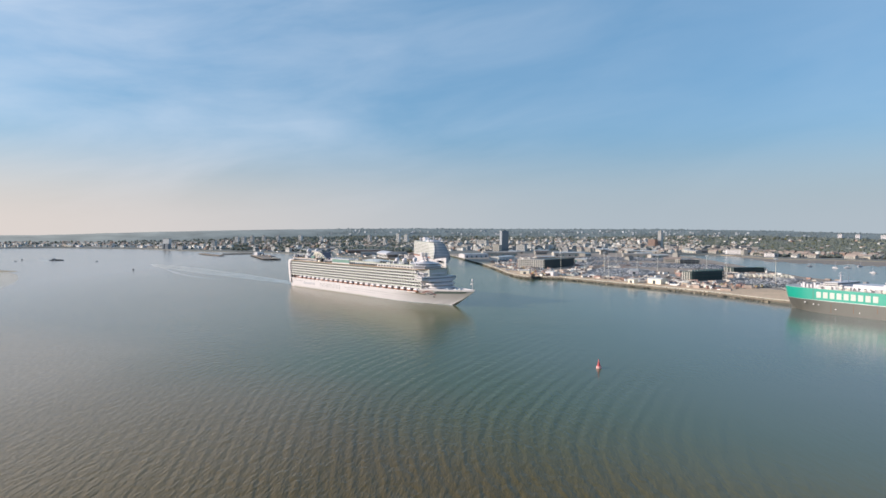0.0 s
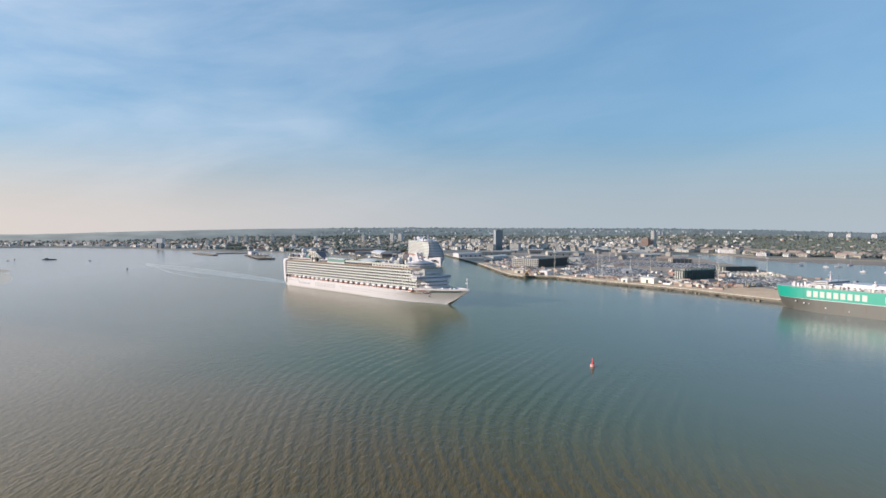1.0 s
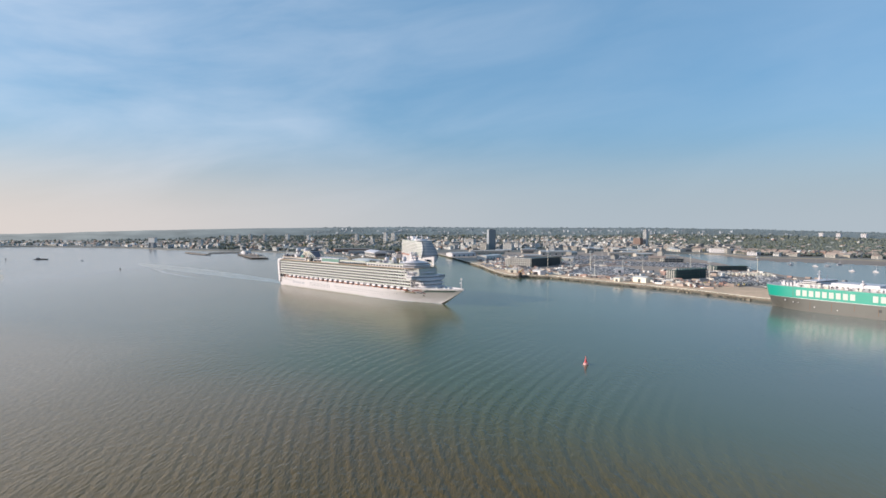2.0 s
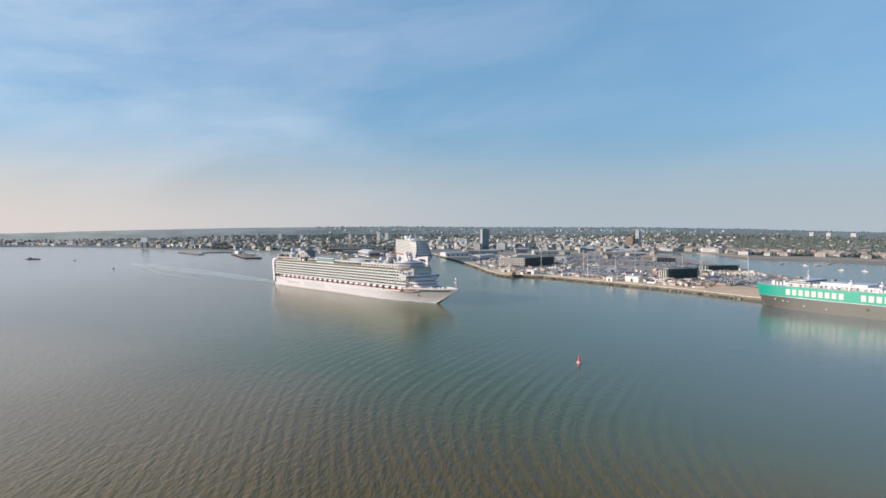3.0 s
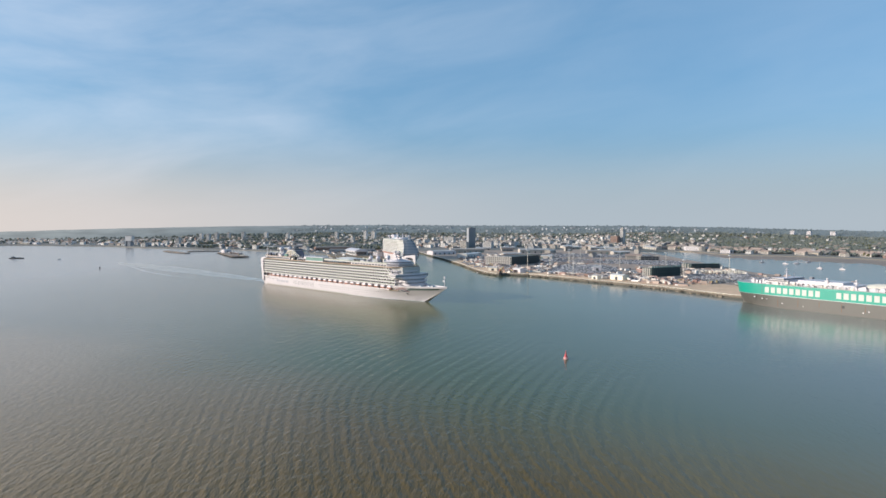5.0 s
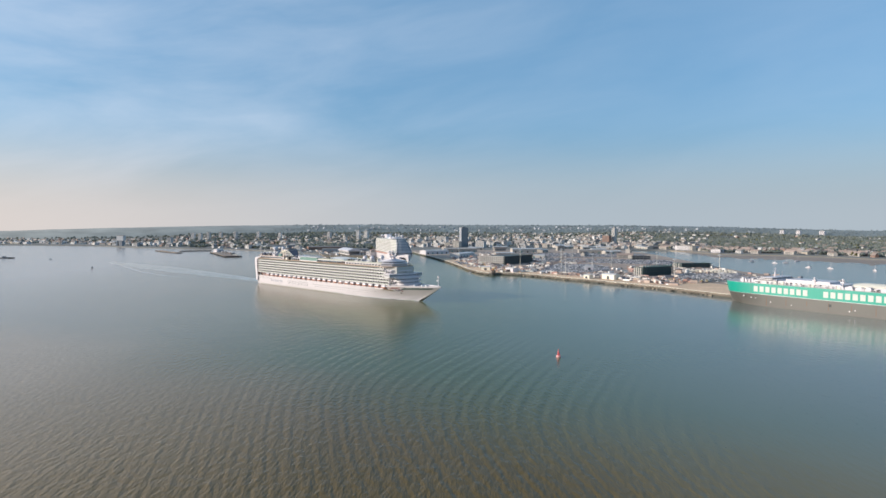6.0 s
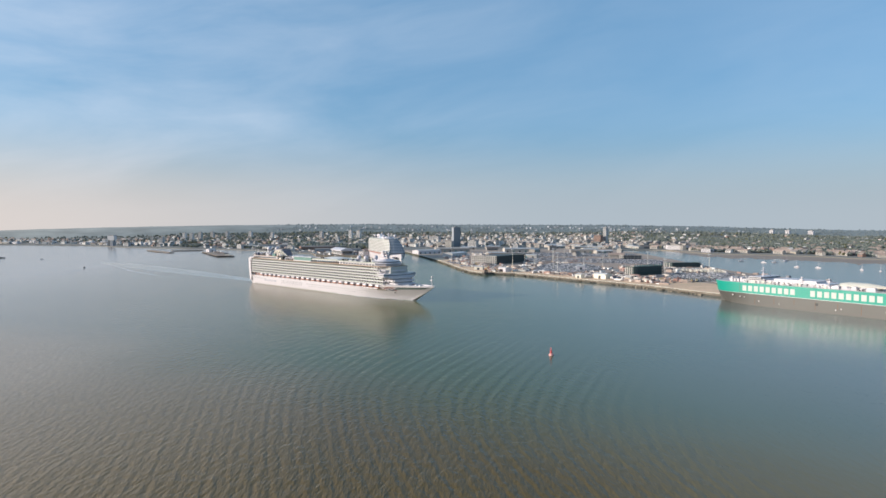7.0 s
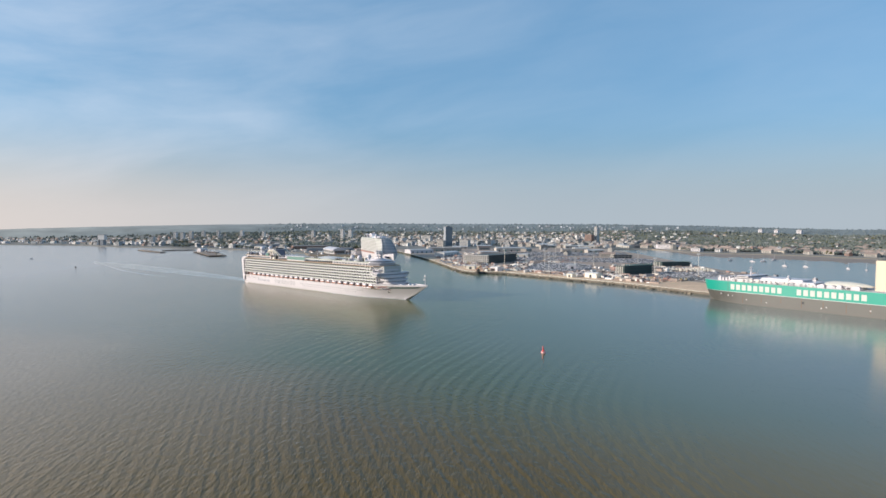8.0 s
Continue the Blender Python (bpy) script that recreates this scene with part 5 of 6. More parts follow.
def light_mast(x, y, h, label="tall pale floodlight mast on the dock"):
    t = thing("light_mast", at_quay(x, y), label, "light mast", "floodlight masts on the dock")
    part("pole", Soup().rod((0, 0, 0), (0, 0, h), 0.34, 0.20), CREAM, t)
    part("base", Soup().prism(arc(0, 0, 1.6, 1.6, 0, 315, 8), 0, 1.2), CONCRETE, t)
    hd = part("lamp_ring", Soup().prism(arc(0, 0, 1.9, 1.9, 0, 315, 8), h - 0.2, h + 0.5), STEEL, t)
    for i in range(6):
        a = i * math.pi / 3
        part("floodlight", Soup().box(-0.5, 0.5, -0.3, 0.3, -0.5, 0.4, Matrix.Translation((2.2 * math.cos(a), 2.2 * math.sin(a), h - 0.4)) @ pose(0, 0, 0, 20, 0, math.degrees(a) + 90)), STEEL, hd)
    return t


for x, y, h in ((133, 904, 33), (191, 863, 30), (208, 968, 32), (188, 1025, 18), (291, 1250, 32), (310, 771, 26), (350, 940, 28), (381, 799, 30), (56, 1184, 26), (249, 1166, 22), (255, 960, 24), (300, 1010, 26)):
    light_mast(x, y, h)


# vehicles
def parked_car(m, kind="car"):
    t = thing("car", m, "export car parked in the dock compound", "car", "parked export cars")
    body = Soup()
    body.loft([[(x, -0.88 * k, 0.3), (x, -0.9 * k, z), (x, 0.9 * k, z), (x, 0.88 * k, 0.3)] for x, z, k in ((-2.2, 0.75, 0.92), (-2.0, 0.95, 1), (1.2, 0.95, 1), (2.0, 0.8, 0.96), (2.2, 0.6, 0.86))])
    part("body", body, CAR_PAINT_SINGLE, t)
    cab = Soup()
    cab.loft([[(x0, -y, z), (x1, -y, z), (x1, y, z), (x0, y, z)] for x0, x1, y, z in ((-1.9, 1.1, 0.82, 0.93), (-1.4, 0.4, 0.68, 1.42))])
    c = part("window_band", cab, GLASS, t)
    part("roof", block(-1.4, 0.4, -0.68, 0.68, 1.42, 1.47), CAR_PAINT_SINGLE, t)
    for x in (-1.35, 1.35):
        for s in (-1, 1):
            part("wheel", Soup().rod((x, s * 0.72, 0.32), (x, s * 0.92, 0.32), 0.32, n=10), DARK, t)
    return t


def lorry(m):
    t = thing("lorry", m, "lorry parked on the dock", "lorry", "lorries on the dock")
    part("cab", Soup().box(3.4, 5.4, -1.2, 1.2, 0.7, 3.1), WHITE, t)
    part("windscreen", block(5.36, 5.46, -1.05, 1.05, 1.8, 2.8), GLASS, t)
    part("trailer", block(-6.5, 3.0, -1.25, 1.25, 1.1, 3.9), BOX_PAINT, t)
    part("chassis", block(-6.4, 5.2, -0.5, 0.5, 0.6, 1.1), DARK, t)
    for x in (-5.4, -4.2, 2.2, 4.4):
        for s in (-1, 1):
            part("wheel", Soup().rod((x, s * 0.8, 0.5), (x, s * 1.2, 0.5), 0.5, n=10), DARK, t)
    return t


def container(m):
    t = thing("shipping_container", m, "weathered steel shipping container on the dock", "container", "containers on the dock")
    part("box", block(-6.05, 6.05, -1.22, 1.22, 0.1, 2.6), BOX_PAINT, t)
    ribs = Soup()
    for i in range(12):
        x = -5.6 + i * 1.02
        ribs.box(x - 0.12, x + 0.12, -1.27, 1.27, 0.2, 2.5)
    part("ribs", ribs, BOX_PAINT, t)
    part("door", block(6.04, 6.12, -1.15, 1.15, 0.2, 2.5), BOX_PAINT, t)
    return t


def box_van(m):
    t = thing("box_van", m, "tall white box van parked in a row behind the cars", "van", "vans in the dock compound")
    part("box", block(-4.6, 2.2, -1.25, 1.25, 0.9, 4.2), CREAM, t)
    part("cab", Soup().loft([[(x0, -1.15, z), (x1, -1.15, z), (x1, 1.15, z), (x0, 1.15, z)] for x0, x1, z in ((2.3, 4.4, 0.6), (2.3, 4.3, 1.7), (2.3, 3.6, 3.0))]), WHITE, t)
    part("windscreen", Soup().loft([[(x0, -1.0, z), (x0 + 0.1, -1.0, z), (x0 + 0.1, 1.0, z), (x0, 1.0, z)] for x0, z in ((4.25, 1.8), (3.65, 2.85))]), GLASS, t)
    part("chassis", block(-4.4, 4.2, -0.5, 0.5, 0.5, 0.9), DARK, t)
    for x in (-3.2, 3.0):
        for s in (-1, 1):
            part("wheel", Soup().rod((x, s * 0.8, 0.45), (x, s * 1.15, 0.45), 0.45, n=10), DARK, t)
    return t


def excavator(m):
    t = thing("loading_machine", m, "tracked loading machine parked on the dock", "machine", "dock machines")
    part("track", block(-2.2, 2.2, -1.6, -0.8, 0, 1.0), DARK, t)
    part("track", block(-2.2, 2.2, 0.8, 1.6, 0, 1.0), DARK, t)
    part("body", Soup().box(-2.4, 1.2, -1.4, 1.4, 1.0, 2.6), PLANT_PAINT, t)
    part("cab", block(0.2, 1.8, 0.2, 1.4, 1.2, 3.4), PLANT_PAINT, t)
    part("arm", Soup().rod((1.2, -0.5, 2.0), (4.8, -0.5, 5.2), 0.4, 0.3, 6).rod((4.8, -0.5, 5.2), (6.6, -0.5, 2.0), 0.3, 0.25, 6), PLANT_PAINT, t)
    return t


def fill(make, spots):
    first = None
    for x, y, turn in spots:
        if first is None:
            first = make(at_quay(x, y, turn))
        else:
            copy_thing(first, at_quay(x, y, turn))


rnd = random.Random(11)


def inside(p, poly):
    x, y = p
    hit = False
    for (x0, y0), (x1, y1) in zip(poly, poly[1:] + poly[:1]):
        if (y0 > y) != (y1 > y) and x < (x1 - x0) * (y - y0) / (y1 - y0) + x0:
            hit = not hit
    return hit


def along(path, start, stop, gap, offset, jitter=1.0, keep=0.85):
    """Places spaced along a line, set back from it by offset."""
    out, run = [], 0.0
    for (x0, y0), (x1, y1) in zip(path, path[1:]):
        seg = math.hypot(x1 - x0, y1 - y0)
        while run < seg:
            u = run / seg
            x, y = x0 + (x1 - x0) * u, y0 + (y1 - y0) * u
            nx, ny = -(y1 - y0) / seg, (x1 - x0) / seg
            o = offset + rnd.uniform(-jitter, jitter)
            if rnd.random() < keep:
                out.append((x + nx * o, y + ny * o, math.degrees(math.atan2(y1 - y0, x1 - x0)) + rnd.uniform(-12, 12)))
            run += gap * rnd.uniform(0.8, 1.3)
        run -= seg
    return out


RIVER_QUAY = DOCK_EDGE[8:16]
BASIN_QUAY = DOCK_EDGE[2:7]
fill(container, along(BASIN_QUAY[1:], 0, 1, 15, 22, 4, 0.55) + along(RIVER_QUAY[:5], 0, 1, 17, 34, 5, 0.6) + [(232 + i * 3.6, 785 - i * 2.4, 60) for i in range(6)])
fill(lorry, along(RIVER_QUAY[:7], 0, 1, 26, 28, 3, 0.7) + along(BASIN_QUAY, 0, 1, 36, 34, 6, 0.6))
fill(excavator, along(BASIN_QUAY[1:], 0, 1, 12, 34, 10, 0.8) + [(x, y, rnd.uniform(0, 360)) for x, y in ((285, 745), (296, 748), (304, 736), (318, 738), (326, 729), (334, 733), (300, 722), (345, 700), (352, 690))])

fill(box_van, [(384 + i * 4.9 + rnd.uniform(-0.6, 0.6), 902 - i * 1.3, 74 + rnd.uniform(-4, 4)) for i in range(12) if i != 4] + [(394 + i * 4.6, 884 - i * 1.2, 74 + rnd.uniform(-4, 4)) for i in range(10) if i % 4 != 2])

# car compounds: rows of parked cars; the nearest rows as single cars, the rest as one mass
COMPOUNDS = [([(165, 900), (205, 850), (262, 905), (300, 1000), (290, 1080), (235, 1110), (190, 1010)], 52, 0.93),
             ([(322, 800), (316, 748), (353, 720), (405, 735), (445, 800), (442, 868), (386, 872), (352, 860)], 76, 0.9, 9.2),
             ([(385, 912), (442, 900), (442, 960), (400, 985)], 72, 0.9),
             ([(330, 700), (350, 650), (410, 600), (450, 660), (440, 750)], -18, 0.4),
             ([(62, 1030), (100, 1010), (125, 1060), (66, 1180), (44, 1200)], 62, 0.6),
             ([(250, 1170), (450, 1040), (470, 1210), (290, 1300)], 8, 0.6),
             ([(60, 1240), (245, 1180), (285, 1310), (150, 1330), (50, 1330)], 14, 0.7),
             ([(110, 1390), (480, 1320), (520, 1530), (380, 1540), (110, 1580)], 6, 0.5)]
KEEP_OUT = [(131, 1082, 50, 100, 54), (285, 822, 28, 62, 15), (411, 993, 8, 52, 26), (222, 788, -60, 26, 13), (200, 795, -60, 12, 9), (239, 940, -10, 12, 8), (414, 1250, 5, 40, 18)]


def free(x, y):
    for (x0, y0), (x1, y1) in zip(DOCK_EDGE[5:], DOCK_EDGE[6:]):
        u = max(0.0, min(1.0, ((x - x0) * (x1 - x0) + (y - y0) * (y1 - y0)) / ((x1 - x0) ** 2 + (y1 - y0) ** 2)))
        if math.hypot(x - x0 - u * (x1 - x0), y - y0 - u * (y1 - y0)) < (42 if x < 245 else 84):
            return False
    if not inside((x, y), DOCK_EDGE + DOCK_BACK):
        return False
    for ox, oy, turn, w, d in KEEP_OUT:
        a = radians(-turn)
        u, v = (x - ox) * math.cos(a) - (y - oy) * math.sin(a), (x - ox) * math.sin(a) + (y - oy) * math.cos(a)
        if -4 < u < w + 4 and -4 < v < d + 4:
            return False
    return True


single, mass = [], []
for poly, turn, full, *gap in COMPOUNDS:
    a = radians(turn)
    ux, uy, vx, vy = math.cos(a), math.sin(a), -math.sin(a), math.cos(a)
    cx, cy = sum(p[0] for p in poly) / len(poly), sum(p[1] for p in poly) / len(poly)
    for i in range(-28, 29):
        for j in range(-75, 76):
            row = i * gap[0] if gap else i * 5.6 + (3.5 if i % 2 else 0) + (i // 4) * 3.0
            x, y = cx + ux * row + vx * j * 2.7, cy + uy * row + vy * j * 2.7
            if j % 19 == 0 or not inside((x, y), poly) or not free(x, y):
                continue
            if rnd.random() > full or noise.noise(Vector((x * 0.02, y * 0.02, 1))) > 0.38:
                continue
            spot_ = (x, y, turn + (180 if rnd.random() < 0.3 else 0))
            (single if y < 800 and len(single) < 140 else mass).append(spot_)
for poly, *_ in COMPOUNDS[:1]:
    tagged(new("compound_paving", mesh_of("compound_paving", Soup().prism(poly, QUAY - 0.4, QUAY + 0.03), ASPHALT)), "dark asphalt paving under the parked export cars", "pavement", kind="structure")
fill(parked_car, single)
cars = Soup()
for x, y, turn in mass:
    mm = pose(x, y, QUAY, 0, 0, turn)
    cars.add([mm @ Vector(p) for p in ((-2.2, -0.9, 0.25), (2.2, -0.9, 0.25), (2.2, 0.9, 0.25), (-2.2, 0.9, 0.25), (-2.2, -0.9, 0.9), (2.1, -0.85, 0.8), (2.1, 0.85, 0.8), (-2.2, 0.9, 0.9),
              (-1.9, -0.8, 0.95), (1.0, -0.8, 0.9), (1.0, 0.8, 0.9), (-1.9, 0.8, 0.95), (-1.4, -0.65, 1.45), (0.4, -0.65, 1.45), (0.4, 0.65, 1.45), (-1.4, 0.65, 1.45))],
             [(0, 1, 5, 4), (1, 2, 6, 5), (2, 3, 7, 6), (3, 0, 4, 7), (4, 5, 6, 7), (8, 12, 13, 9), (9, 13, 14, 10), (10, 14, 15, 11), (11, 15, 12, 8), (12, 15, 14, 13)])
tagged(new("parked_cars", mesh_of("parked_cars", cars, CAR_PAINT)), "hundreds of export cars parked in close rows", "cars", kind="stuff")

# loose cargo, trailers and stores along the backs of the aprons
cargo = Soup()
rnd = random.Random(29)
for path, offset, spread, count in ((RIVER_QUAY[:5], 50, 13, 900), (RIVER_QUAY[1:7], 33, 10, 330), (RIVER_QUAY[4:7], 62, 20, 260), (BASIN_QUAY, 44, 18, 700), (RIVER_QUAY[:5], 84, 26, 420), (RIVER_QUAY[4:], 122, 22, 560), (DOCK_EDGE[1:6], 110, 60, 420), (RIVER_QUAY, 200, 60, 320), (RIVER_QUAY, 330, 100, 300)):
    for x, y, turn in along(path, 0, 1, 600.0 / count, offset, spread, 1.0):
        if not inside((x, y), DOCK_EDGE + DOCK_BACK) or inside((x, y), COMPOUNDS[0][0]) or inside((x, y), COMPOUNDS[1][0]):
            continue
        if any((lambda u, v: -2 < u < w + 2 and -2 < v < d + 2)((x - ox) * math.cos(radians(q)) + (y - oy) * math.sin(radians(q)), -(x - ox) * math.sin(radians(q)) + (y - oy) * math.cos(radians(q))) for ox, oy, q, w, d in KEEP_OUT):
            continue
        l2, w2, h2 = rnd.choice(((2.2, 0.9, 1.5), (2.3, 0.9, 1.4), (6, 1.25, 2.6), (3, 1.2, 2.4), (1.5, 1.2, 1.2), (2.5, 2, 3.0), (4, 1.3, 3.4)))
        cargo.box(-l2, l2, -w2, w2, 0.1, h2 * rnd.uniform(0.7, 1.2), pose(x, y, QUAY, 0, 0, turn + rnd.choice((0, 90, 20, 50))))
tagged(new("dock_cargo", mesh_of("dock_cargo", cargo, CARGO_PAINT)), "crowded cargo, vans, crates and trailers behind the apron", "cargo", kind="stuff")

# tumbled stone and weed along the foot of the river quay
rubble = Soup()
rnd = random.Random(41)
for path in (RIVER_QUAY, BASIN_QUAY):
    for x, y, turn in along(path, 0, 1, 2.6, -1.0, 0.9, 0.8):
        s = rnd.uniform(0.5, 1.5)
        rubble.box(-s, s, -s * 0.8, s * 0.7, -0.8, rnd.uniform(0.3, 1.9), pose(x, y, 0, rnd.uniform(-14, 14), rnd.uniform(-14, 14), turn + rnd.uniform(-40, 40)))
tagged(new("quay_rubble", mesh_of("quay_rubble", rubble, CARGO_STONE)), "tumbled weedy stones along the foot of the quay", "stones", kind="stuff")

fender = thing("corner_fender", pose(88, 893, -2, 0, 0, 20), "black timber fender at the corner of the quay", "fender")
for i in range(3):
    part("pile", Soup().rod((1 + i * 2.1, -3.2, 0), (1 + i * 2.1, -3.2, 8.6), 0.7), DARK, fender)
for z in (5.2, 7.4):
    part("waling", block(0, 6.4, -4.2, -3.6, z, z + 0.8), DARK, fender)


# ---- town ----
def windows_round(t, w, d, floors, storey, z0=1.0, inset=0.06):
    for k in range(floors):
        z = z0 + k * storey
        part("window_strip", block(w * 0.06, w * 0.94, -inset, d + inset, z, z + storey * 0.42), PANE, t)


def flat_block(m, w, d, floors, wall_mat, label, name="apartment_block", category="building", group="", storey=3.0, roof_mat=None):
    t = thing(name, m, label, category, group)
    h = floors * storey
    part("wall", block(0, w, 0, d, -4, h), wall_mat, t)
    part("roof", Soup().box(-0.3, w + 0.3, -0.3, d + 0.3, h, h + 0.6).box(w * 0.35, w * 0.65, d * 0.3, d * 0.7, h + 0.6, h + 2.8), roof_mat or FLAT_ROOF, t)
    windows_round(t, w, d, floors, storey)
    return t


def gabled_house(m, w, d, h, wall_mat, roof_mat, label, name="house", group="houses in the town"):
    t = thing(name, m, label, "house", group)
    part("wall", Soup().add([(0, 0, -3), (w, 0, -3), (w, d, -3), (0, d, -3), (0, 0, h), (w, 0, h), (w, d, h), (0, d, h), (0, d / 2, h + d * 0.42), (w, d / 2, h + d * 0.42)],
         [(0, 1, 5, 4), (2, 3, 7, 6), (1, 2, 6, 9, 5), (3, 0, 4, 8, 7)]), wall_mat, t)
    r = Soup()
    for a in (-0.5, d + 0.5):
        p = [(-0.4, a, h - 0.2), (w + 0.4, a, h - 0.2), (w + 0.4, d / 2, h + d * 0.42 + 0.1), (-0.4, d / 2, h + d * 0.42 + 0.1)]
        r.add(p + [(x, y, z + 0.3) for x, y, z in p], [(0, 1, 2, 3), (7, 6, 5, 4), (0, 4, 5, 1), (1, 5, 6, 2), (2, 6, 7, 3), (3, 7, 4, 0)])
    part("roof", r, roof_mat, t)
    part("chimney", block(w * 0.2, w * 0.2 + 1.1, d / 2 - 0.6, d / 2 + 0.6, h, h + d * 0.42 + 1.8), BRICK, t)
    for k in range(max(1, int(h / 2.8))):
        part("window_strip", block(w * 0.12, w * 0.88, -0.06, d + 0.06, 1 + 2.8 * k, 2.2 + 2.8 * k), PANE, t)
    return t


def on_land(bearing, r, turn):
    x, y = spot(bearing, r)
    return pose(x, y, lie(bearing, r), 0, 0, turn)


# landmarks
LANDMARKS = [
    # bearing, distance, width, depth, floors, wall, label
    (2.80, 2010, 8, 42, 21, TOWER_DARK, "dark glazed office tower with its sunlit face coloured pale"),
    (16.55, 2290, 12, 13, 20, PALE, "slim pale grey residential tower near the river"),
    (15.75, 2270, 26, 18, 11, BRICK, "red-brick apartment block near the river"),
    (21.9, 1930, 62, 22, 4, WHITE, "long white riverside works hall"),
    (24.75, 1760, 26, 18, 3, WHITE, "white riverside boathouse standing on the shore"),
    (0.7, 2300, 40, 18, 9, PALE, "tall pale office block standing in the town"),
    (4.3, 1960, 30, 16, 7, PALE, "pale block at the foot of the dark tower"),
    (2.2, 1980, 22, 16, 6, BUFF, "buff block at the foot of the dark tower"),
]
PALE_TOWERS = [
    (-6.68, 2600, 13, 13, 14, PALE, "pale high-rise apartment block"),
    (-5.98, 2630, 16, 14, 13, PALE, "pale high-rise apartment block"),
    (-9.3, 2640, 13, 13, 12, PALE, "pale apartment block among trees"),
    (-7.9, 2420, 13, 13, 7, PALE, "white apartment block among trees"),
    (-15.45, 3000, 14, 14, 11, PALE, "white apartment tower on the wooded rise"),
    (-17.4, 3060, 14, 14, 11, PALE, "white apartment tower on the wooded rise"),
    (-18.6, 3060, 13, 13, 11, PALE, "white apartment tower on the wooded rise"),
    (-19.6, 2950, 14, 14, 12, PALE, "white apartment tower on the wooded rise"),
    (-20.3, 2860, 14, 14, 11, PALE, "white apartment tower on the wooded rise"),
    (-20.85, 2980, 14, 14, 11, PALE, "white apartment tower on the wooded rise"),
    (-13.6, 2900, 13, 13, 10, PALE, "white apartment tower on the wooded rise"),
    (-22.7, 2440, 12, 14, 9, PALE, "pale apartment block behind the shore"),
    (29.85, 4290, 24, 16, 9, WHITE, "white slab block on the ridge"),
    (31.0, 4290, 24, 16, 9, WHITE, "white slab block on the ridge"),
    (32.6, 4290, 30, 16, 9, WHITE, "white slab block on the ridge"),
    (21.0, 4290, 12, 12, 7, PALE, "small white tower on the ridge"),
]
for b, r, w_, d_, fl, mat_, lab in LANDMARKS + PALE_TOWERS:
    x, y = spot(b, r)
    t = flat_block(pose(x, y, lie(b, r) if not inside((x, y), DOCK_EDGE + DOCK_BACK) else QUAY, 0, 0, -b - 32), w_, d_, fl, mat_, lab, "tower_block" if fl > 9 else "office_block", "building")
    # a paler sheet laid over the dark cladding as its sunlit face
    if mat_ is TOWER_DARK:
        part("end_wall", block(0, w_, -0.35, -0.02, -4, fl * 3.0), SUNLIT_FACE, t, "face coloured paler as the sunlit side")

silo = thing("grain_silo", on_land(-26.2, 2450, -8), "pale grain silo house raised over a white base by the shore", "silo")
part("upper_house", block(-12, 12, -8, 8, 19, 36), PALE, silo)
part("base", block(-5, 7, -7, 7, -2, 19), TOWER_GREY, silo)
part("roof", block(-12.5, 12.5, -8.5, 8.5, 36, 37), FLAT_ROOF, silo)
part("leg", block(-11.5, -10, -7, 7, -2, 19), TOWER_GREY, silo)
flat_block(on_land(-25.0, 2440, -8), 14, 12, 4, WHITE, "white silo annex by the shore", "warehouse", "warehouse")

# ordinary buildings, spread by district: each kind is built once and copied
MAKERS = {
    "white_flats": lambda m: flat_block(m, 19, 10, 4, PALE, "pale rendered block of flats", "apartment_block", group="flats in the town"),
    "buff_flats": lambda m: flat_block(m, 21, 11, 4, BUFF, "buff brick block of flats", "apartment_block", group="flats in the town"),
    "tall_flats": lambda m: flat_block(m, 13, 12, 6, PALE, "pale mid-rise block of flats", "apartment_block", group="flats in the town"),
    "office": lambda m: flat_block(m, 24, 14, 4, TOWER_GREY, "grey office block with window strips", "office_block", group="offices in the town"),
    "brick_house": lambda m: gabled_house(m, 14, 9, 5.6, BRICK, TILE, "red-brick house with a clay-tiled roof"),
    "pale_house": lambda m: gabled_house(m, 16, 9, 5.6, PALE, SLATE, "pale rendered house with a slate roof"),
    "buff_terrace": lambda m: gabled_house(m, 34, 9, 6.2, BUFF, TILE, "buff brick terrace with a tiled roof", "terrace_house"),
    "pale_terrace": lambda m: gabled_house(m, 30, 10, 8.5, PALE, SLATE, "tall pale riverside terrace with a slate roof", "terrace_house"),
    "depot": lambda m: shed(m, 44, 19, 6.5, BUFF, METAL_ROOF, "buff depot shed with a pale metal roof", "warehouse", "depots in the town"),
    "white_depot": lambda m: shed(m, 34, 17, 6.0, WHITE, METAL_ROOF, "white depot shed with a metal roof", "warehouse", "depots in the town"),
}
made = {}


def put(kind, b, r, turn):
    x, y = spot(b, r)
    z = QUAY if inside((x, y), DOCK_EDGE + DOCK_BACK) else lie(b, r)
    m = pose(x, y, z, 0, 0, turn)
    if kind not in made:
        made[kind] = MAKERS[kind](m)
    else:
        copy_thing(made[kind], m)


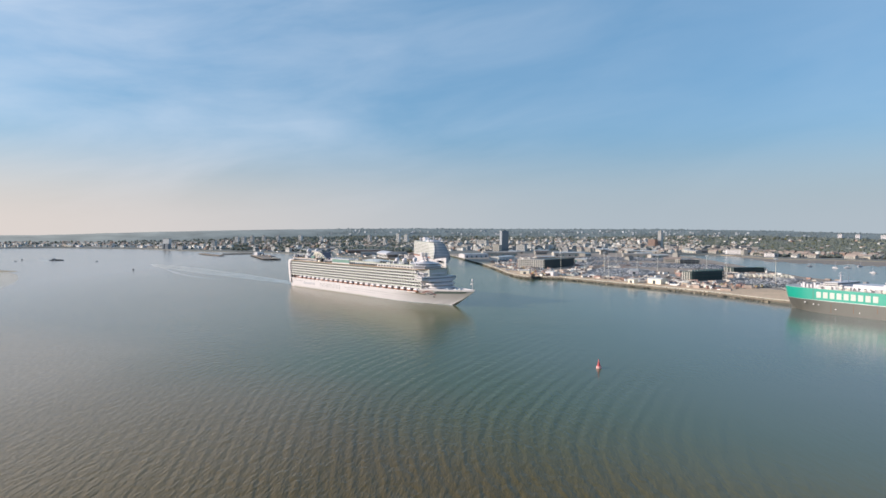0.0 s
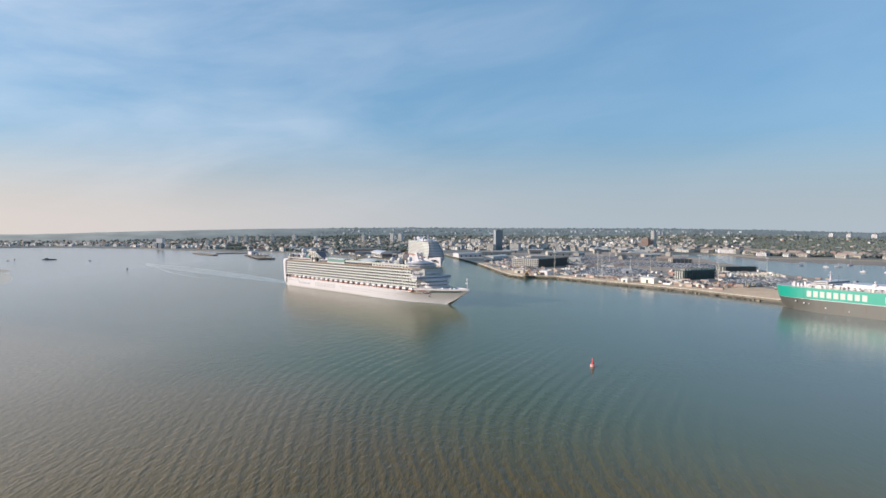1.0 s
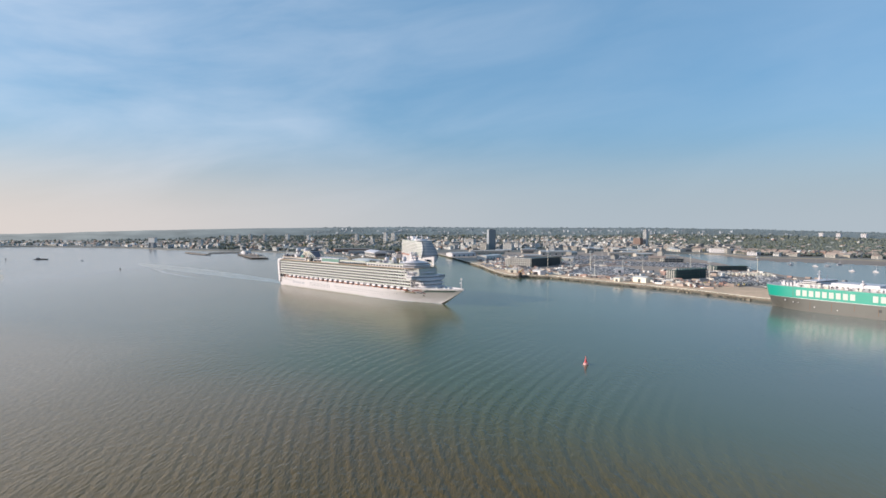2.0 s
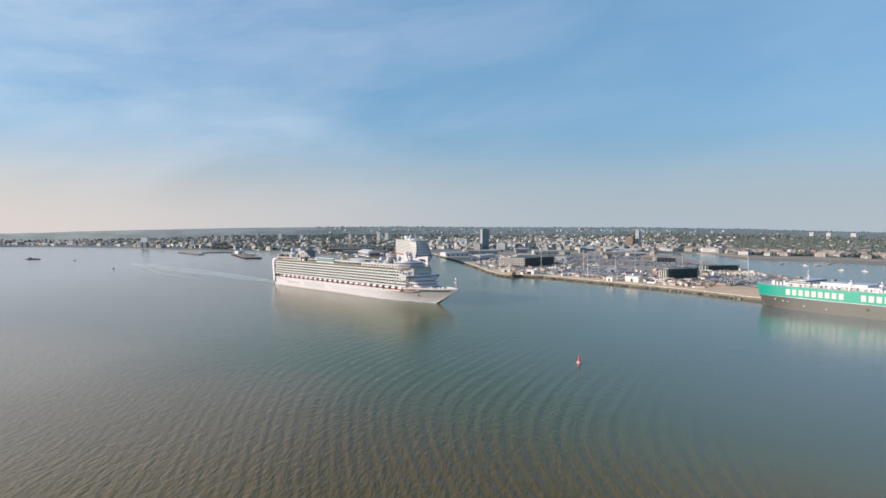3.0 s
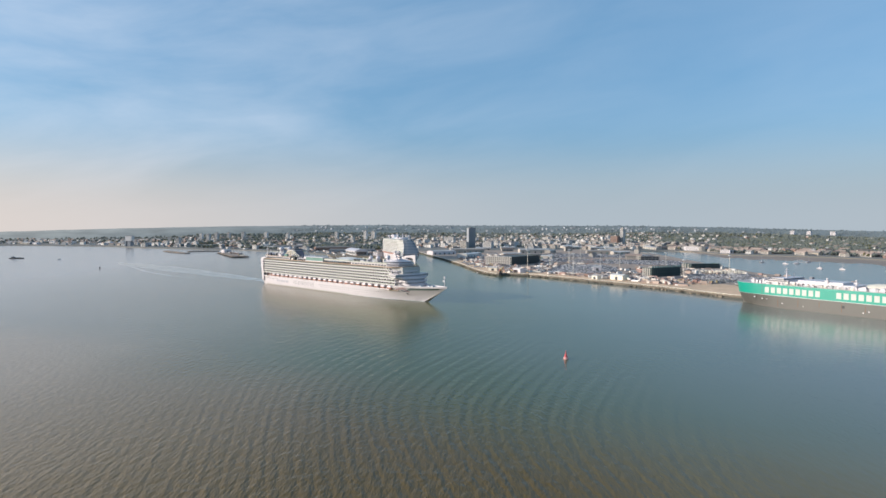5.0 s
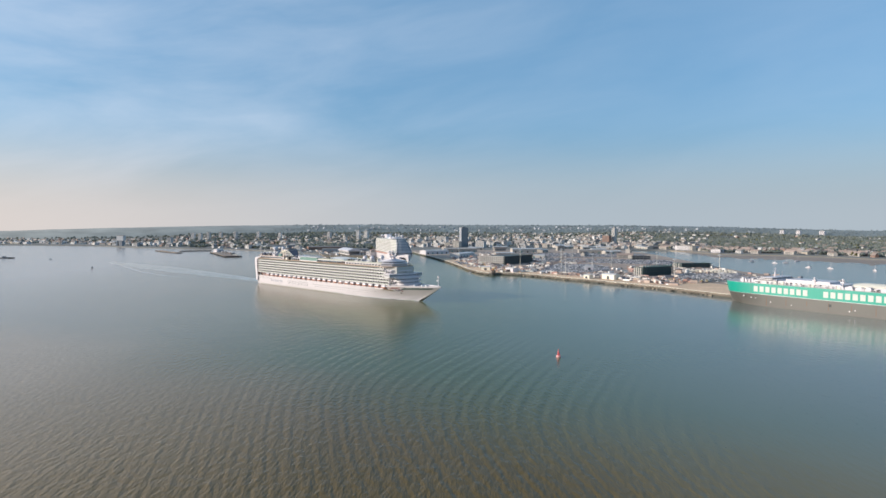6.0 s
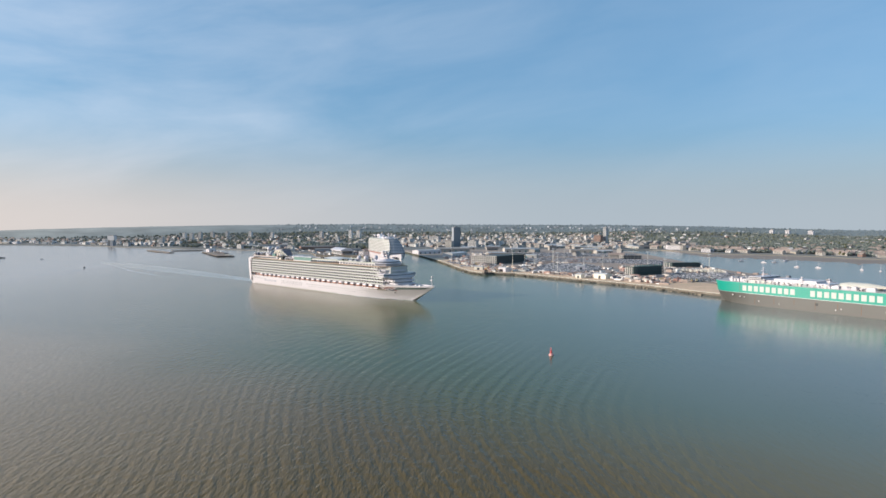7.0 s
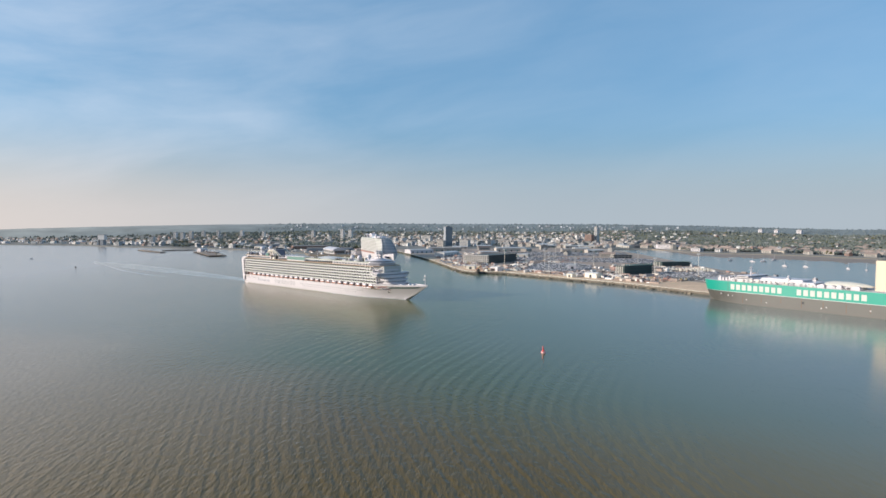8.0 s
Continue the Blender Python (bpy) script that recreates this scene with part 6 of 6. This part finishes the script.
DISTRICTS = [
    # bearings, distance from the waterline, count, kinds
    (-38, -24, 40, 420, 34, "depot white_depot pale_house white_flats pale_house"),
    (-38, -22, 300, 1100, 20, "pale_house brick_house brick_house"),
    (-24, -12, 30, 520, 34, "white_flats depot pale_house brick_house pale_house brick_house"),
    (-22, -10, 500, 1300, 30, "white_flats brick_house pale_house brick_house"),
    (-12, -4.5, 380, 900, 24, "depot buff_flats white_flats office"),
    (-9, -3, 900, 1700, 18, "white_flats brick_house tall_flats"),
    (-2, 16, 300, 620, 82, "white_flats buff_flats office tall_flats white_depot pale_terrace"),
    (-2, 16, 600, 1100, 62, "white_flats buff_flats tall_flats pale_terrace brick_house"),
    (0, 20, 1000, 1800, 52, "pale_house brick_house white_flats buff_terrace"),
    (8, 21, 60, 330, 34, "depot buff_flats buff_terrace office"),
    (17, 24, 40, 420, 38, "buff_flats buff_terrace buff_terrace pale_terrace"),
    (22, 41, 45, 260, 56, "buff_terrace brick_house pale_house brick_house buff_terrace"),
    (22, 41, 250, 800, 14, "pale_house brick_house buff_terrace pale_house"),
    (20, 41, 800, 2000, 14, "pale_house white_flats brick_house"),
]
rnd = random.Random(5)
taken = [(*spot(b, r), 26.0) for b, r, *_ in LANDMARKS + PALE_TOWERS]
for b0, b1, r0, r1, count, names in DISTRICTS:
    names = names.split()
    for _ in range(int(count * 1.25)):
        for attempt in range(12):
            b = rnd.uniform(b0, b1)
            r = blend(SHORE, b) + rnd.uniform(r0, r1)
            x, y = spot(b, r)
            if all((x - p) ** 2 + (y - q) ** 2 > (17 + s) ** 2 for p, q, s in taken):
                break
        else:
            continue
        taken.append((x, y, 12.0))
        put(rnd.choice(names), b, r, -b + rnd.choice((-50, -62, -55, -40, 40)) + rnd.uniform(-10, 10))


# sheds and blocks on the back of the dock estate
for _ in range(18):
    for attempt in range(20):
        x, y = rnd.uniform(0, 540), rnd.uniform(1290, 1930)
        if inside((x, y), DOCK_EDGE + DOCK_BACK) and inside((x + 40, y), DOCK_EDGE + DOCK_BACK) and inside((x - 30, y), DOCK_EDGE + DOCK_BACK) and all((x - p) ** 2 + (y - q) ** 2 > (30 + s) ** 2 for p, q, s in taken):
            break
    else:
        continue
    taken.append((x, y, 20.0))
    put(rnd.choice(("depot", "buff_terrace", "depot", "buff_flats")), math.degrees(math.atan2(x, y)), math.hypot(x, y), rnd.choice((0, 12, 60, -20)))

# small far houses between them, too many to count
rnd = random.Random(33)
far_houses, far_roofs = Soup(), Soup()
for b0, b1, r0, r1, count in ((-40, -22, 60, 900, 170), (-22, -3, 300, 1500, 330), (-3, 20, 260, 1200, 620), (-3, 20, 1200, 2000, 220), (20, 42, 60, 320, 150), (20, 42, 320, 2000, 70)):
    for _ in range(count):
        b = rnd.uniform(b0, b1)
        r = blend(SHORE, b) + rnd.uniform(r0, r1)
        x, y = spot(b, r)
        if inside((x, y), DOCK_EDGE + DOCK_BACK) or any((x - p) ** 2 + (y - q) ** 2 < 400 for p, q, s in taken):
            continue
        w_, d_, h_ = rnd.uniform(8, 22), rnd.uniform(7, 10), rnd.choice((5, 5.5, 6, 8, 9))
        m = pose(x, y, lie(b, r), 0, 0, -b + rnd.uniform(-78, -25))
        far_houses.add([m @ Vector(p) for p in ((0, 0, -3), (w_, 0, -3), (w_, d_, -3), (0, d_, -3), (0, 0, h_), (w_, 0, h_), (w_, d_, h_), (0, d_, h_), (0, d_ / 2, h_ + 2.8), (w_, d_ / 2, h_ + 2.8))],
                       [(0, 1, 5, 4), (2, 3, 7, 6), (1, 2, 6, 9, 5), (3, 0, 4, 8, 7)])
        far_roofs.add([m @ Vector(p) for p in ((-0.4, -0.5, h_ - 0.1), (w_ + 0.4, -0.5, h_ - 0.1), (w_ + 0.4, d_ / 2, h_ + 3.1), (-0.4, d_ / 2, h_ + 3.1), (w_ + 0.4, d_ + 0.5, h_ - 0.1), (-0.4, d_ + 0.5, h_ - 0.1))], [(0, 1, 2, 3), (3, 2, 4, 5)])
        taken.append((x, y, 4.0))
tagged(new("distant_houses", mesh_of("distant_houses", far_houses, HOUSE_WALLS)), "many small pale and brick houses across the far town", "houses", kind="stuff")
tagged(new("distant_roofs", mesh_of("distant_roofs", far_roofs, HOUSE_ROOFS)), "slate and tile roofs of the small far houses", "roofs", kind="stuff")


# ---- passenger terminals and dark sheds along the basin ----
shed(on_land(-14.6, 1955, 22), 120, 40, 9, TOWER_GREY, SLATE, "long dark-roofed transit shed on the west quay")
shed(on_land(-11.0, 1790, 18), 150, 42, 9, BRICK, SLATE, "long dark-roofed transit shed on the west quay")
shed(on_land(-9.8, 1650, 10), 120, 36, 8, TOWER_GREY, SLATE, "long dark-roofed transit shed on the west quay")
shed(on_land(-13.0, 2140, 20), 170, 44, 9, BRICK, SLATE, "long brick shed with dark roofs behind the west quay")
shed(on_land(-8.2, 2000, 10), 150, 40, 9, BUFF, SLATE, "long buff shed with dark roofs behind the west quay")

terminal = thing("passenger_terminal", pose(-196, 1520, QUAY, 0, 0, -68), "cruise terminal with a pale curved roof", "terminal")
part("hall", block(-46, 46, -15, 15, 0, 9), PALE, terminal)
vault = Soup()
vault.loft([[(x, y, 9 + 6.5 * math.cos(y / 17 * 1.4)) for y in (-17, -12, -6, 0, 6, 12, 17)] + [(x, y, 8.6) for y in (17, -17)] for x in (-49, 49)])
part("vault_roof", vault, WHITE, terminal, "pale curved roof", True)
for i in range(9):
    part("glazing", block(-43 + i * 10, -36 + i * 10, -15.1, -14.9, 1.5, 7.5), PANE, terminal)
part("end_glazing", block(45.9, 46.15, -12, 12, 1.5, 8.0), PANE, terminal)
flat_block(pose(-150, 1462, QUAY, 0, 0, -70), 40, 20, 3, WHITE, "white terminal annex beside the moored ship", "terminal_annex", "terminal")

# finger quay beside the moored ship
pier_out = [(-250, 1460), (-128, 1420), (-116, 1470), (-120, 1760), (-330, 1800)]
pier = new("west_quay", mesh_of("west_quay", Soup().prism(pier_out, -3, QUAY), QUAY_WALL))
tagged(pier, "dark stained quay beside the moored cruise ship", "quay", kind="structure")


# stores, vans and plant crowded on the western quays
rq = random.Random(52)
yard = Soup()
for _ in range(420):
    b = rq.uniform(-19, -4.6)
    r = blend(SHORE, b) + rq.uniform(15, 420)
    x, y = spot(b, r)
    z = lie(b, r)
    if inside((x, y), pier_out):
        z = QUAY
    if any((x - p) ** 2 + (y - q) ** 2 < 300 for p, q, s in taken):
        continue
    l2, w2, h2 = rq.choice(((2.2, 0.9, 1.5), (6, 1.25, 2.6), (5, 4, 4.0), (1.5, 1.2, 1.2), (8, 5, 4.5), (4, 1.3, 3.4)))
    yard.box(-l2, l2, -w2, w2, -0.6, h2 * rq.uniform(0.7, 1.2), pose(x, y, z, 0, 0, rq.uniform(0, 180)))
for _ in range(150):
    x, y = rq.uniform(-320, -118), rq.uniform(1430, 1780)
    if inside((x, y), pier_out) and math.hypot(x + 196, y - 1520) > 40 and math.hypot(x + 140, y - 1450) > 28:
        l2, w2, h2 = rq.choice(((2.2, 0.9, 1.5), (6, 1.25, 2.6), (3, 2, 3.0), (1.5, 1.2, 1.2)))
        yard.box(-l2, l2, -w2, w2, -0.2, h2 * rq.uniform(0.7, 1.2), pose(x, y, QUAY, 0, 0, rq.uniform(0, 180)))
tagged(new("yard_clutter", mesh_of("yard_clutter", yard, CARGO_PAINT)), "crowded stores, vans and plant on the western quays", "cargo", kind="stuff")


def jetty(outline, label, z=3.4):
    j = thing("jetty", Matrix.Identity(4), label, "jetty")
    part("deck", Soup().prism(outline, z - 0.9, z), MUD, j)
    part("fascia", Soup().prism(outline, z - 1.9, z - 0.95, 1.0), DARK, j)
    n = len(outline)
    for i in range(n):
        (x0, y0), (x1, y1) = outline[i], outline[(i + 1) % n]
        k = max(1, int(math.hypot(x1 - x0, y1 - y0) / 9))
        for q in range(k):
            u = q / k
            x, y = x0 + (x1 - x0) * u, y0 + (y1 - y0) * u
            part("jetty_post", Soup().rod((x, y, -3), (x, y, z - 0.5), 0.7, n=6), DARK, j)
    return j


jetty([(-585, 1660), (-472, 1430), (-436, 1440), (-455, 1476), (-556, 1676)], "long dark piled jetty head with vehicles and a white hut")
jetty([(-790, 1800), (-735, 1720), (-664, 1640), (-654, 1648), (-724, 1732), (-776, 1812)], "low dark dolphin jetty in the river", 2.6)
jetty([(-704, 1764), (-630, 1800), (-636, 1812), (-712, 1777)], "low dark jetty linking the dolphins to the shore", 2.6)
shed(pose(-560, 1640, 3.4, 0, 0, 60), 22, 13, 7, WHITE, METAL_ROOF, "white hut with a sloping roof on the jetty", "hut")
rnd = random.Random(8)
for i in range(14):
    u = rnd.random()
    x, y = -545 + 90 * u + rnd.uniform(-4, 10), 1640 - 190 * u + rnd.uniform(-2, 8)
    container(pose(x, y, 3.4, 0, 0, rnd.uniform(0, 180))) if i == 0 else copy_thing(next(o for o in scene.objects if o.name.startswith("shipping_container") and o.parent is None), pose(x, y, 3.4, 0, 0, rnd.uniform(0, 180)))


# ---- woods ----
def clump(seed):
    """A ragged crown of leaf masses over a short trunk, about one metre across."""
    q = random.Random(seed)
    v, f = [], []
    for k in range(3):
        c = Vector((q.uniform(-0.28, 0.28), q.uniform(-0.28, 0.28), q.uniform(0.35, 0.85)))
        rr = q.uniform(0.25, 0.40)
        base = len(v)
        n = 5
        v.append(c + Vector((0, 0, -rr * 0.8)))
        for zz, s in ((-0.35, 0.85), (0.4, 0.8)):
            v += [c + Vector((math.cos(6.283 * (i + zz) / n), math.sin(6.283 * (i + zz) / n), 0)) * rr * s * q.uniform(0.7, 1.25) + Vector((0, 0, zz * rr)) for i in range(n)]
        v.append(c + Vector((q.uniform(-0.05, 0.05), 0, rr)))
        f += [(base, base + 1 + (i + 1) % n, base + 1 + i) for i in range(n)]
        f += [(base + 1 + i, base + 1 + (i + 1) % n, base + n + 1 + (i + 1) % n, base + n + 1 + i) for i in range(n)]
        f += [(base + n + 1 + i, base + n + 1 + (i + 1) % n, base + 2 * n + 1) for i in range(n)]
    b = len(v)
    v += [Vector((x, y, z)) for z in (-0.3, 0.4) for x, y in ((-0.04, -0.04), (0.04, -0.04), (0, 0.05))]
    f += [(b, b + 1, b + 4, b + 3), (b + 1, b + 2, b + 5, b + 4), (b + 2, b, b + 3, b + 5)]
    return np.array([tuple(p) for p in v]), f


CLUMPS = [clump(s) for s in range(6)]


def woods(name, spots_, material, label):
    vs, fs, k = [], [], 0
    for i, (x, y, z, size, turn) in enumerate(spots_):
        v, f = CLUMPS[i % 6]
        c, s = math.cos(turn), math.sin(turn)
        w3 = v * size
        vs.append(np.c_[w3[:, 0] * c - w3[:, 1] * s + x, w3[:, 0] * s + w3[:, 1] * c + y, w3[:, 2] * 0.85 + z])
        fs.extend(tuple(j + k for j in face) for face in f)
        k += len(v)
    me = bpy.data.meshes.new(name)
    me.from_pydata(np.concatenate(vs).tolist(), [], fs)
    me.materials.append(material)
    tagged(new(name, me), label, "trees", kind="stuff")


rnd = random.Random(21)
WOODS = [
    # bearings, distance from the waterline, count, usual size, threshold of the patches
    (-42, 44, 1400, 2600, 7500, 11, -0.3),
    (-42, -2, 480, 1700, 7500, 10, -0.2),
    (-2, 20, 620, 1700, 6500, 8, -0.1),
    (20, 44, 60, 1600, 23000, 7.6, -0.42),
    (-24, -12, 40, 520, 1600, 8, -0.05),
    (-12, -4, 260, 520, 1500, 10, -0.3),
    (-3, 18, 220, 640, 900, 8, 0.05),
    (-40, -24, 40, 480, 1500, 8, 0.0),
]
green, dry = [], []
for b0, b1, r0, r1, count, size, cut in WOODS:
    for _ in range(count):
        b = rnd.uniform(b0, b1)
        r = blend(SHORE, b) + rnd.uniform(r0, r1)
        if r > 4080:
            continue
        x, y = spot(b, r)
        g = noise.noise(Vector((x * 0.004, y * 0.004, 9))) + 0.5 * noise.noise(Vector((x * 0.013, y * 0.013, 4)))
        if b < -21 and rnd.random() < 0.85:
            continue
        if g < cut or inside((x, y), DOCK_EDGE + DOCK_BACK):
            continue
        if any(abs(x - p) < 11 and abs(y - q) < 11 for p, q, s in taken):
            continue
        item = (x, y, lie(b, min(r, TOP)) - (0 if r < TOP else (r - TOP) * 0.1), size * rnd.uniform(0.6, 1.35), rnd.uniform(0, 6.28))
        (dry if rnd.random() < 0.13 else green).append(item)
woods("far_woods", green, LEAF, "haze-greyed woodland and street trees over the far hills")
ridge = []
for _ in range(4800):
    b, u = rnd.uniform(-19, 44), rnd.random()
    up = blend(RIDGE, b)
    x, y = spot(b, 4200 + 400 * u)
    ridge.append((x, y, up - 46 + 43 * u ** 0.8 - 3, rnd.uniform(8, 14) * min(1, max(0.15, (b + 20) / 9)), rnd.uniform(0, 6.28)))
# these trees share the ridge's emissive haze colour
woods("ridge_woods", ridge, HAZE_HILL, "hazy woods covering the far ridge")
# houses scattered over the slope of the ridge, haze mixed into their grey
rnd = random.Random(77)
slope_houses = Soup()
for _ in range(120):
    b, u = rnd.triangular(-16, 34, 8), rnd.random()
    r = 4200 + 190 * u
    z = blend(RIDGE, b) + blend([(4200, -44), (4320, -26), (4450, -11)], r)
    x, y = spot(b, r)
    m = pose(x, y, z, 0, 0, -b + rnd.uniform(-70, 30))
    w_, d_, h_ = rnd.uniform(8, 17), rnd.uniform(7, 9), rnd.uniform(5.5, 8)
    slope_houses.add([m @ Vector(p) for p in ((0, 0, -6), (w_, 0, -6), (w_, d_, -6), (0, d_, -6), (0, 0, h_), (w_, 0, h_), (w_, d_, h_), (0, d_, h_), (0, d_ / 2, h_ + 3.5), (w_, d_ / 2, h_ + 3.5))],
                     [(0, 1, 5, 4), (2, 3, 7, 6), (1, 2, 6, 9, 5), (3, 0, 4, 8, 7), (4, 5, 9, 8), (6, 7, 8, 9)])
tagged(new("ridge_houses", mesh_of("ridge_houses", slope_houses, RIDGE_HOUSE)), "small haze-grey houses scattered over the wooded far ridge", "houses", kind="stuff")
woods("dry_trees", dry, LEAF_DRY, "yellowing trees scattered through the far woods")


# ---- on the water ----
def buoy(m):
    t = thing("channel_buoy", m, "red can-shaped channel buoy with a lattice top floating on the water", "buoy")
    part("float", Soup().prism(arc(0, 0, 1.7, 1.7, 0, 345, 24), -0.8, 0.2).prism(arc(0, 0, 2.0, 2.0, 0, 345, 24), 0.2, 1.5, 0.84), surface("pink_red_paint", (0.72, 0.36, 0.34), 0.6, grain=0.12, size=0.5), t, "pink-red float")
    part("collar", Soup().prism(arc(0, 0, 1.8, 1.8, 0, 345, 24), 0.1, 0.35), surface("weed_stain", (0.30, 0.16, 0.12), 0.8, grain=0.2, size=0.5), t)
    tower = Soup()
    for i in range(4):
        a = math.pi / 4 + i * math.pi / 2
        tower.rod((1.1 * math.cos(a), 1.1 * math.sin(a), 1.2), (0.45 * math.cos(a), 0.45 * math.sin(a), 4.6), 0.12, 0.1, 6)
    part("tower", tower, RED, t)
    panel = Soup()
    panel.prism(arc(0, 0, 0.95, 0.95, 45, 315, 4), 1.7, 3.9, 0.62)
    part("panel", panel, RED, t, "red daymark panels")
    part("platform", Soup().prism(arc(0, 0, 0.75, 0.75, 0, 330, 12), 4.5, 4.7), RED, t)
    part("lantern", Soup().rod((0, 0, 4.7), (0, 0, 5.3), 0.28).ball((0, 0, 5.4), 0.28), surface("pale_red_lens", (0.62, 0.25, 0.22), 0.3, grain=0.05, size=0.3), t)
    part("topmark", Soup().rod((0, 0, 5.6), (0, 0, 6.5), 0.32), RED, t)
    return t


buoy(pose(68.2, 325.0, 0, 3, -4, 20) @ Matrix.Scale(0.68, 4))


def beacon(x, y, h, label):
    t = thing("beacon_pile", pose(x, y, -3), label, "beacon", "beacons in the channel")
    part("pile", Soup().rod((0, 0, 0), (0, 0, h + 3), 0.6, 0.5), DARK, t)
    part("board", block(-1.2, 1.2, -0.2, 0.2, h + 1.0, h + 3.6), DARK, t)


beacon(-572, 1054, 2.6, "dark beacon pile standing in the channel")
beacon(-905, 1830, 9, "leaning dark beacon pile off the far shore")
beacon(-985, 1345, 5, "dark beacon pile standing in the shallows")
beacon(-1180, 1430, 7, "dark twin beacon pile standing in the shallows")
beacon(-1190, 1432, 7, "dark twin beacon pile standing in the shallows")


def barge(m):
    t = thing("work_boat", m, "dark low work boat moving on the river", "boat")
    part("hull", Soup().loft([[(x, -w_, 0.9 + s_), (x, -w_ * 0.8, -0.8), (x, w_ * 0.8, -0.8), (x, w_, 0.9 + s_)] for x, w_, s_ in ((-15, 3.4, 0.6), (-8, 4, 0.5), (8, 4, 0.6), (13, 2.4, 1.0), (16, 0.4, 1.5))]), DARK, t)
    part("wheelhouse", block(-10, -4, -2.2, 2.2, 1.2, 4.6), TOWER_GREY, t)
    part("windows", block(-10.1, -3.9, -2.3, 2.3, 3.0, 4.0), PANE, t)
    part("mast", Soup().rod((-6, 0, 4.6), (-6, 0, 8), 0.15), STEEL, t)
    part("cargo", block(-2, 9, -2.8, 2.8, 1.0, 2.6), DARK, t)
    return t


barge(pose(-944, 1400, 0, 0, 0, 2))
wash("boat_wash", [(-962, 1399), (-985, 1397), (-1010, 1395)], [6, 8, 2], "white wash behind the work boat")


def dinghy(m):
    t = thing("small_boat", m, "small open boat on the river", "boat", "small boats on the river")
    part("hull", Soup().loft([[(x, -w_, 0.7), (x, -w_ * 0.7, -0.4), (x, w_ * 0.7, -0.4), (x, w_, 0.7)] for x, w_ in ((-3.5, 1.2), (0, 1.5), (2.5, 1.0), (4, 0.15))]), WHITE, t)
    part("cabin", block(-1.5, 1.2, -0.9, 0.9, 0.7, 1.7), PANE, t)
    return t


d0 = dinghy(pose(-820, 1352, 0, 0, 0, 30))
copy_thing(d0, pose(62, 1010 - 60, 0, 0, 0, 80))
copy_thing(d0, pose(-1000, 1345, 0, 0, 0, 10))


def yacht(m):
    t = thing("sailing_yacht", m, "white sailing yacht at its mooring with bare mast", "yacht", "yachts moored in the river")
    part("hull", Soup().loft([[(x, -w_, 1.2), (x, -w_ * 0.6, -0.4), (x, w_ * 0.6, -0.4), (x, w_, 1.2)] for x, w_ in ((-5.5, 1.3), (-2, 1.8), (2, 1.6), (4.5, 0.8), (6.2, 0.1))]), WHITE, t)
    part("cabin", Soup().prism([(-2.5, -1.1), (2.2, -0.9), (3, 0), (2.2, 0.9), (-2.5, 1.1)], 1.2, 1.9), WHITE, t)
    part("mast", Soup().rod((0.8, 0, 1.2), (0.8, 0, 12.5), 0.18, 0.12), WHITE, t)
    part("boom", Soup().rod((0.8, 0, 2.6), (-4.2, 0, 2.5), 0.35), WHITE, t)
    return t


rnd = random.Random(17)
y0 = None
for b, r in ((27.9, 1390), (29.6, 1350), (30.4, 1370), (32.0, 1230), (33.5, 1220), (36.4, 1200), (37.6, 1180), (38.6, 1200), (31.2, 1440)):
    m = pose(*spot(b, r), 0, 0, 0, rnd.uniform(0, 360))
    y0 = yacht(m) if y0 is None else copy_thing(y0, m) and y0

# thin white wash along the moving ship's forward waterline
wash("bow_wash", [(-109 + x * 0.704 + y * 0.727, 685.5 - x * 0.745 + y * 0.687) for x, y in ((20, -17.6), (60, -17.4), (84, -15.4), (104, -11.0), (120, -6.4), (132, -2.8), (139, -0.6))], [0.6, 1.4, 2.0, 2.6, 3.0, 2.8, 1.4], "thin white wash along the waterline of the cruise ship")
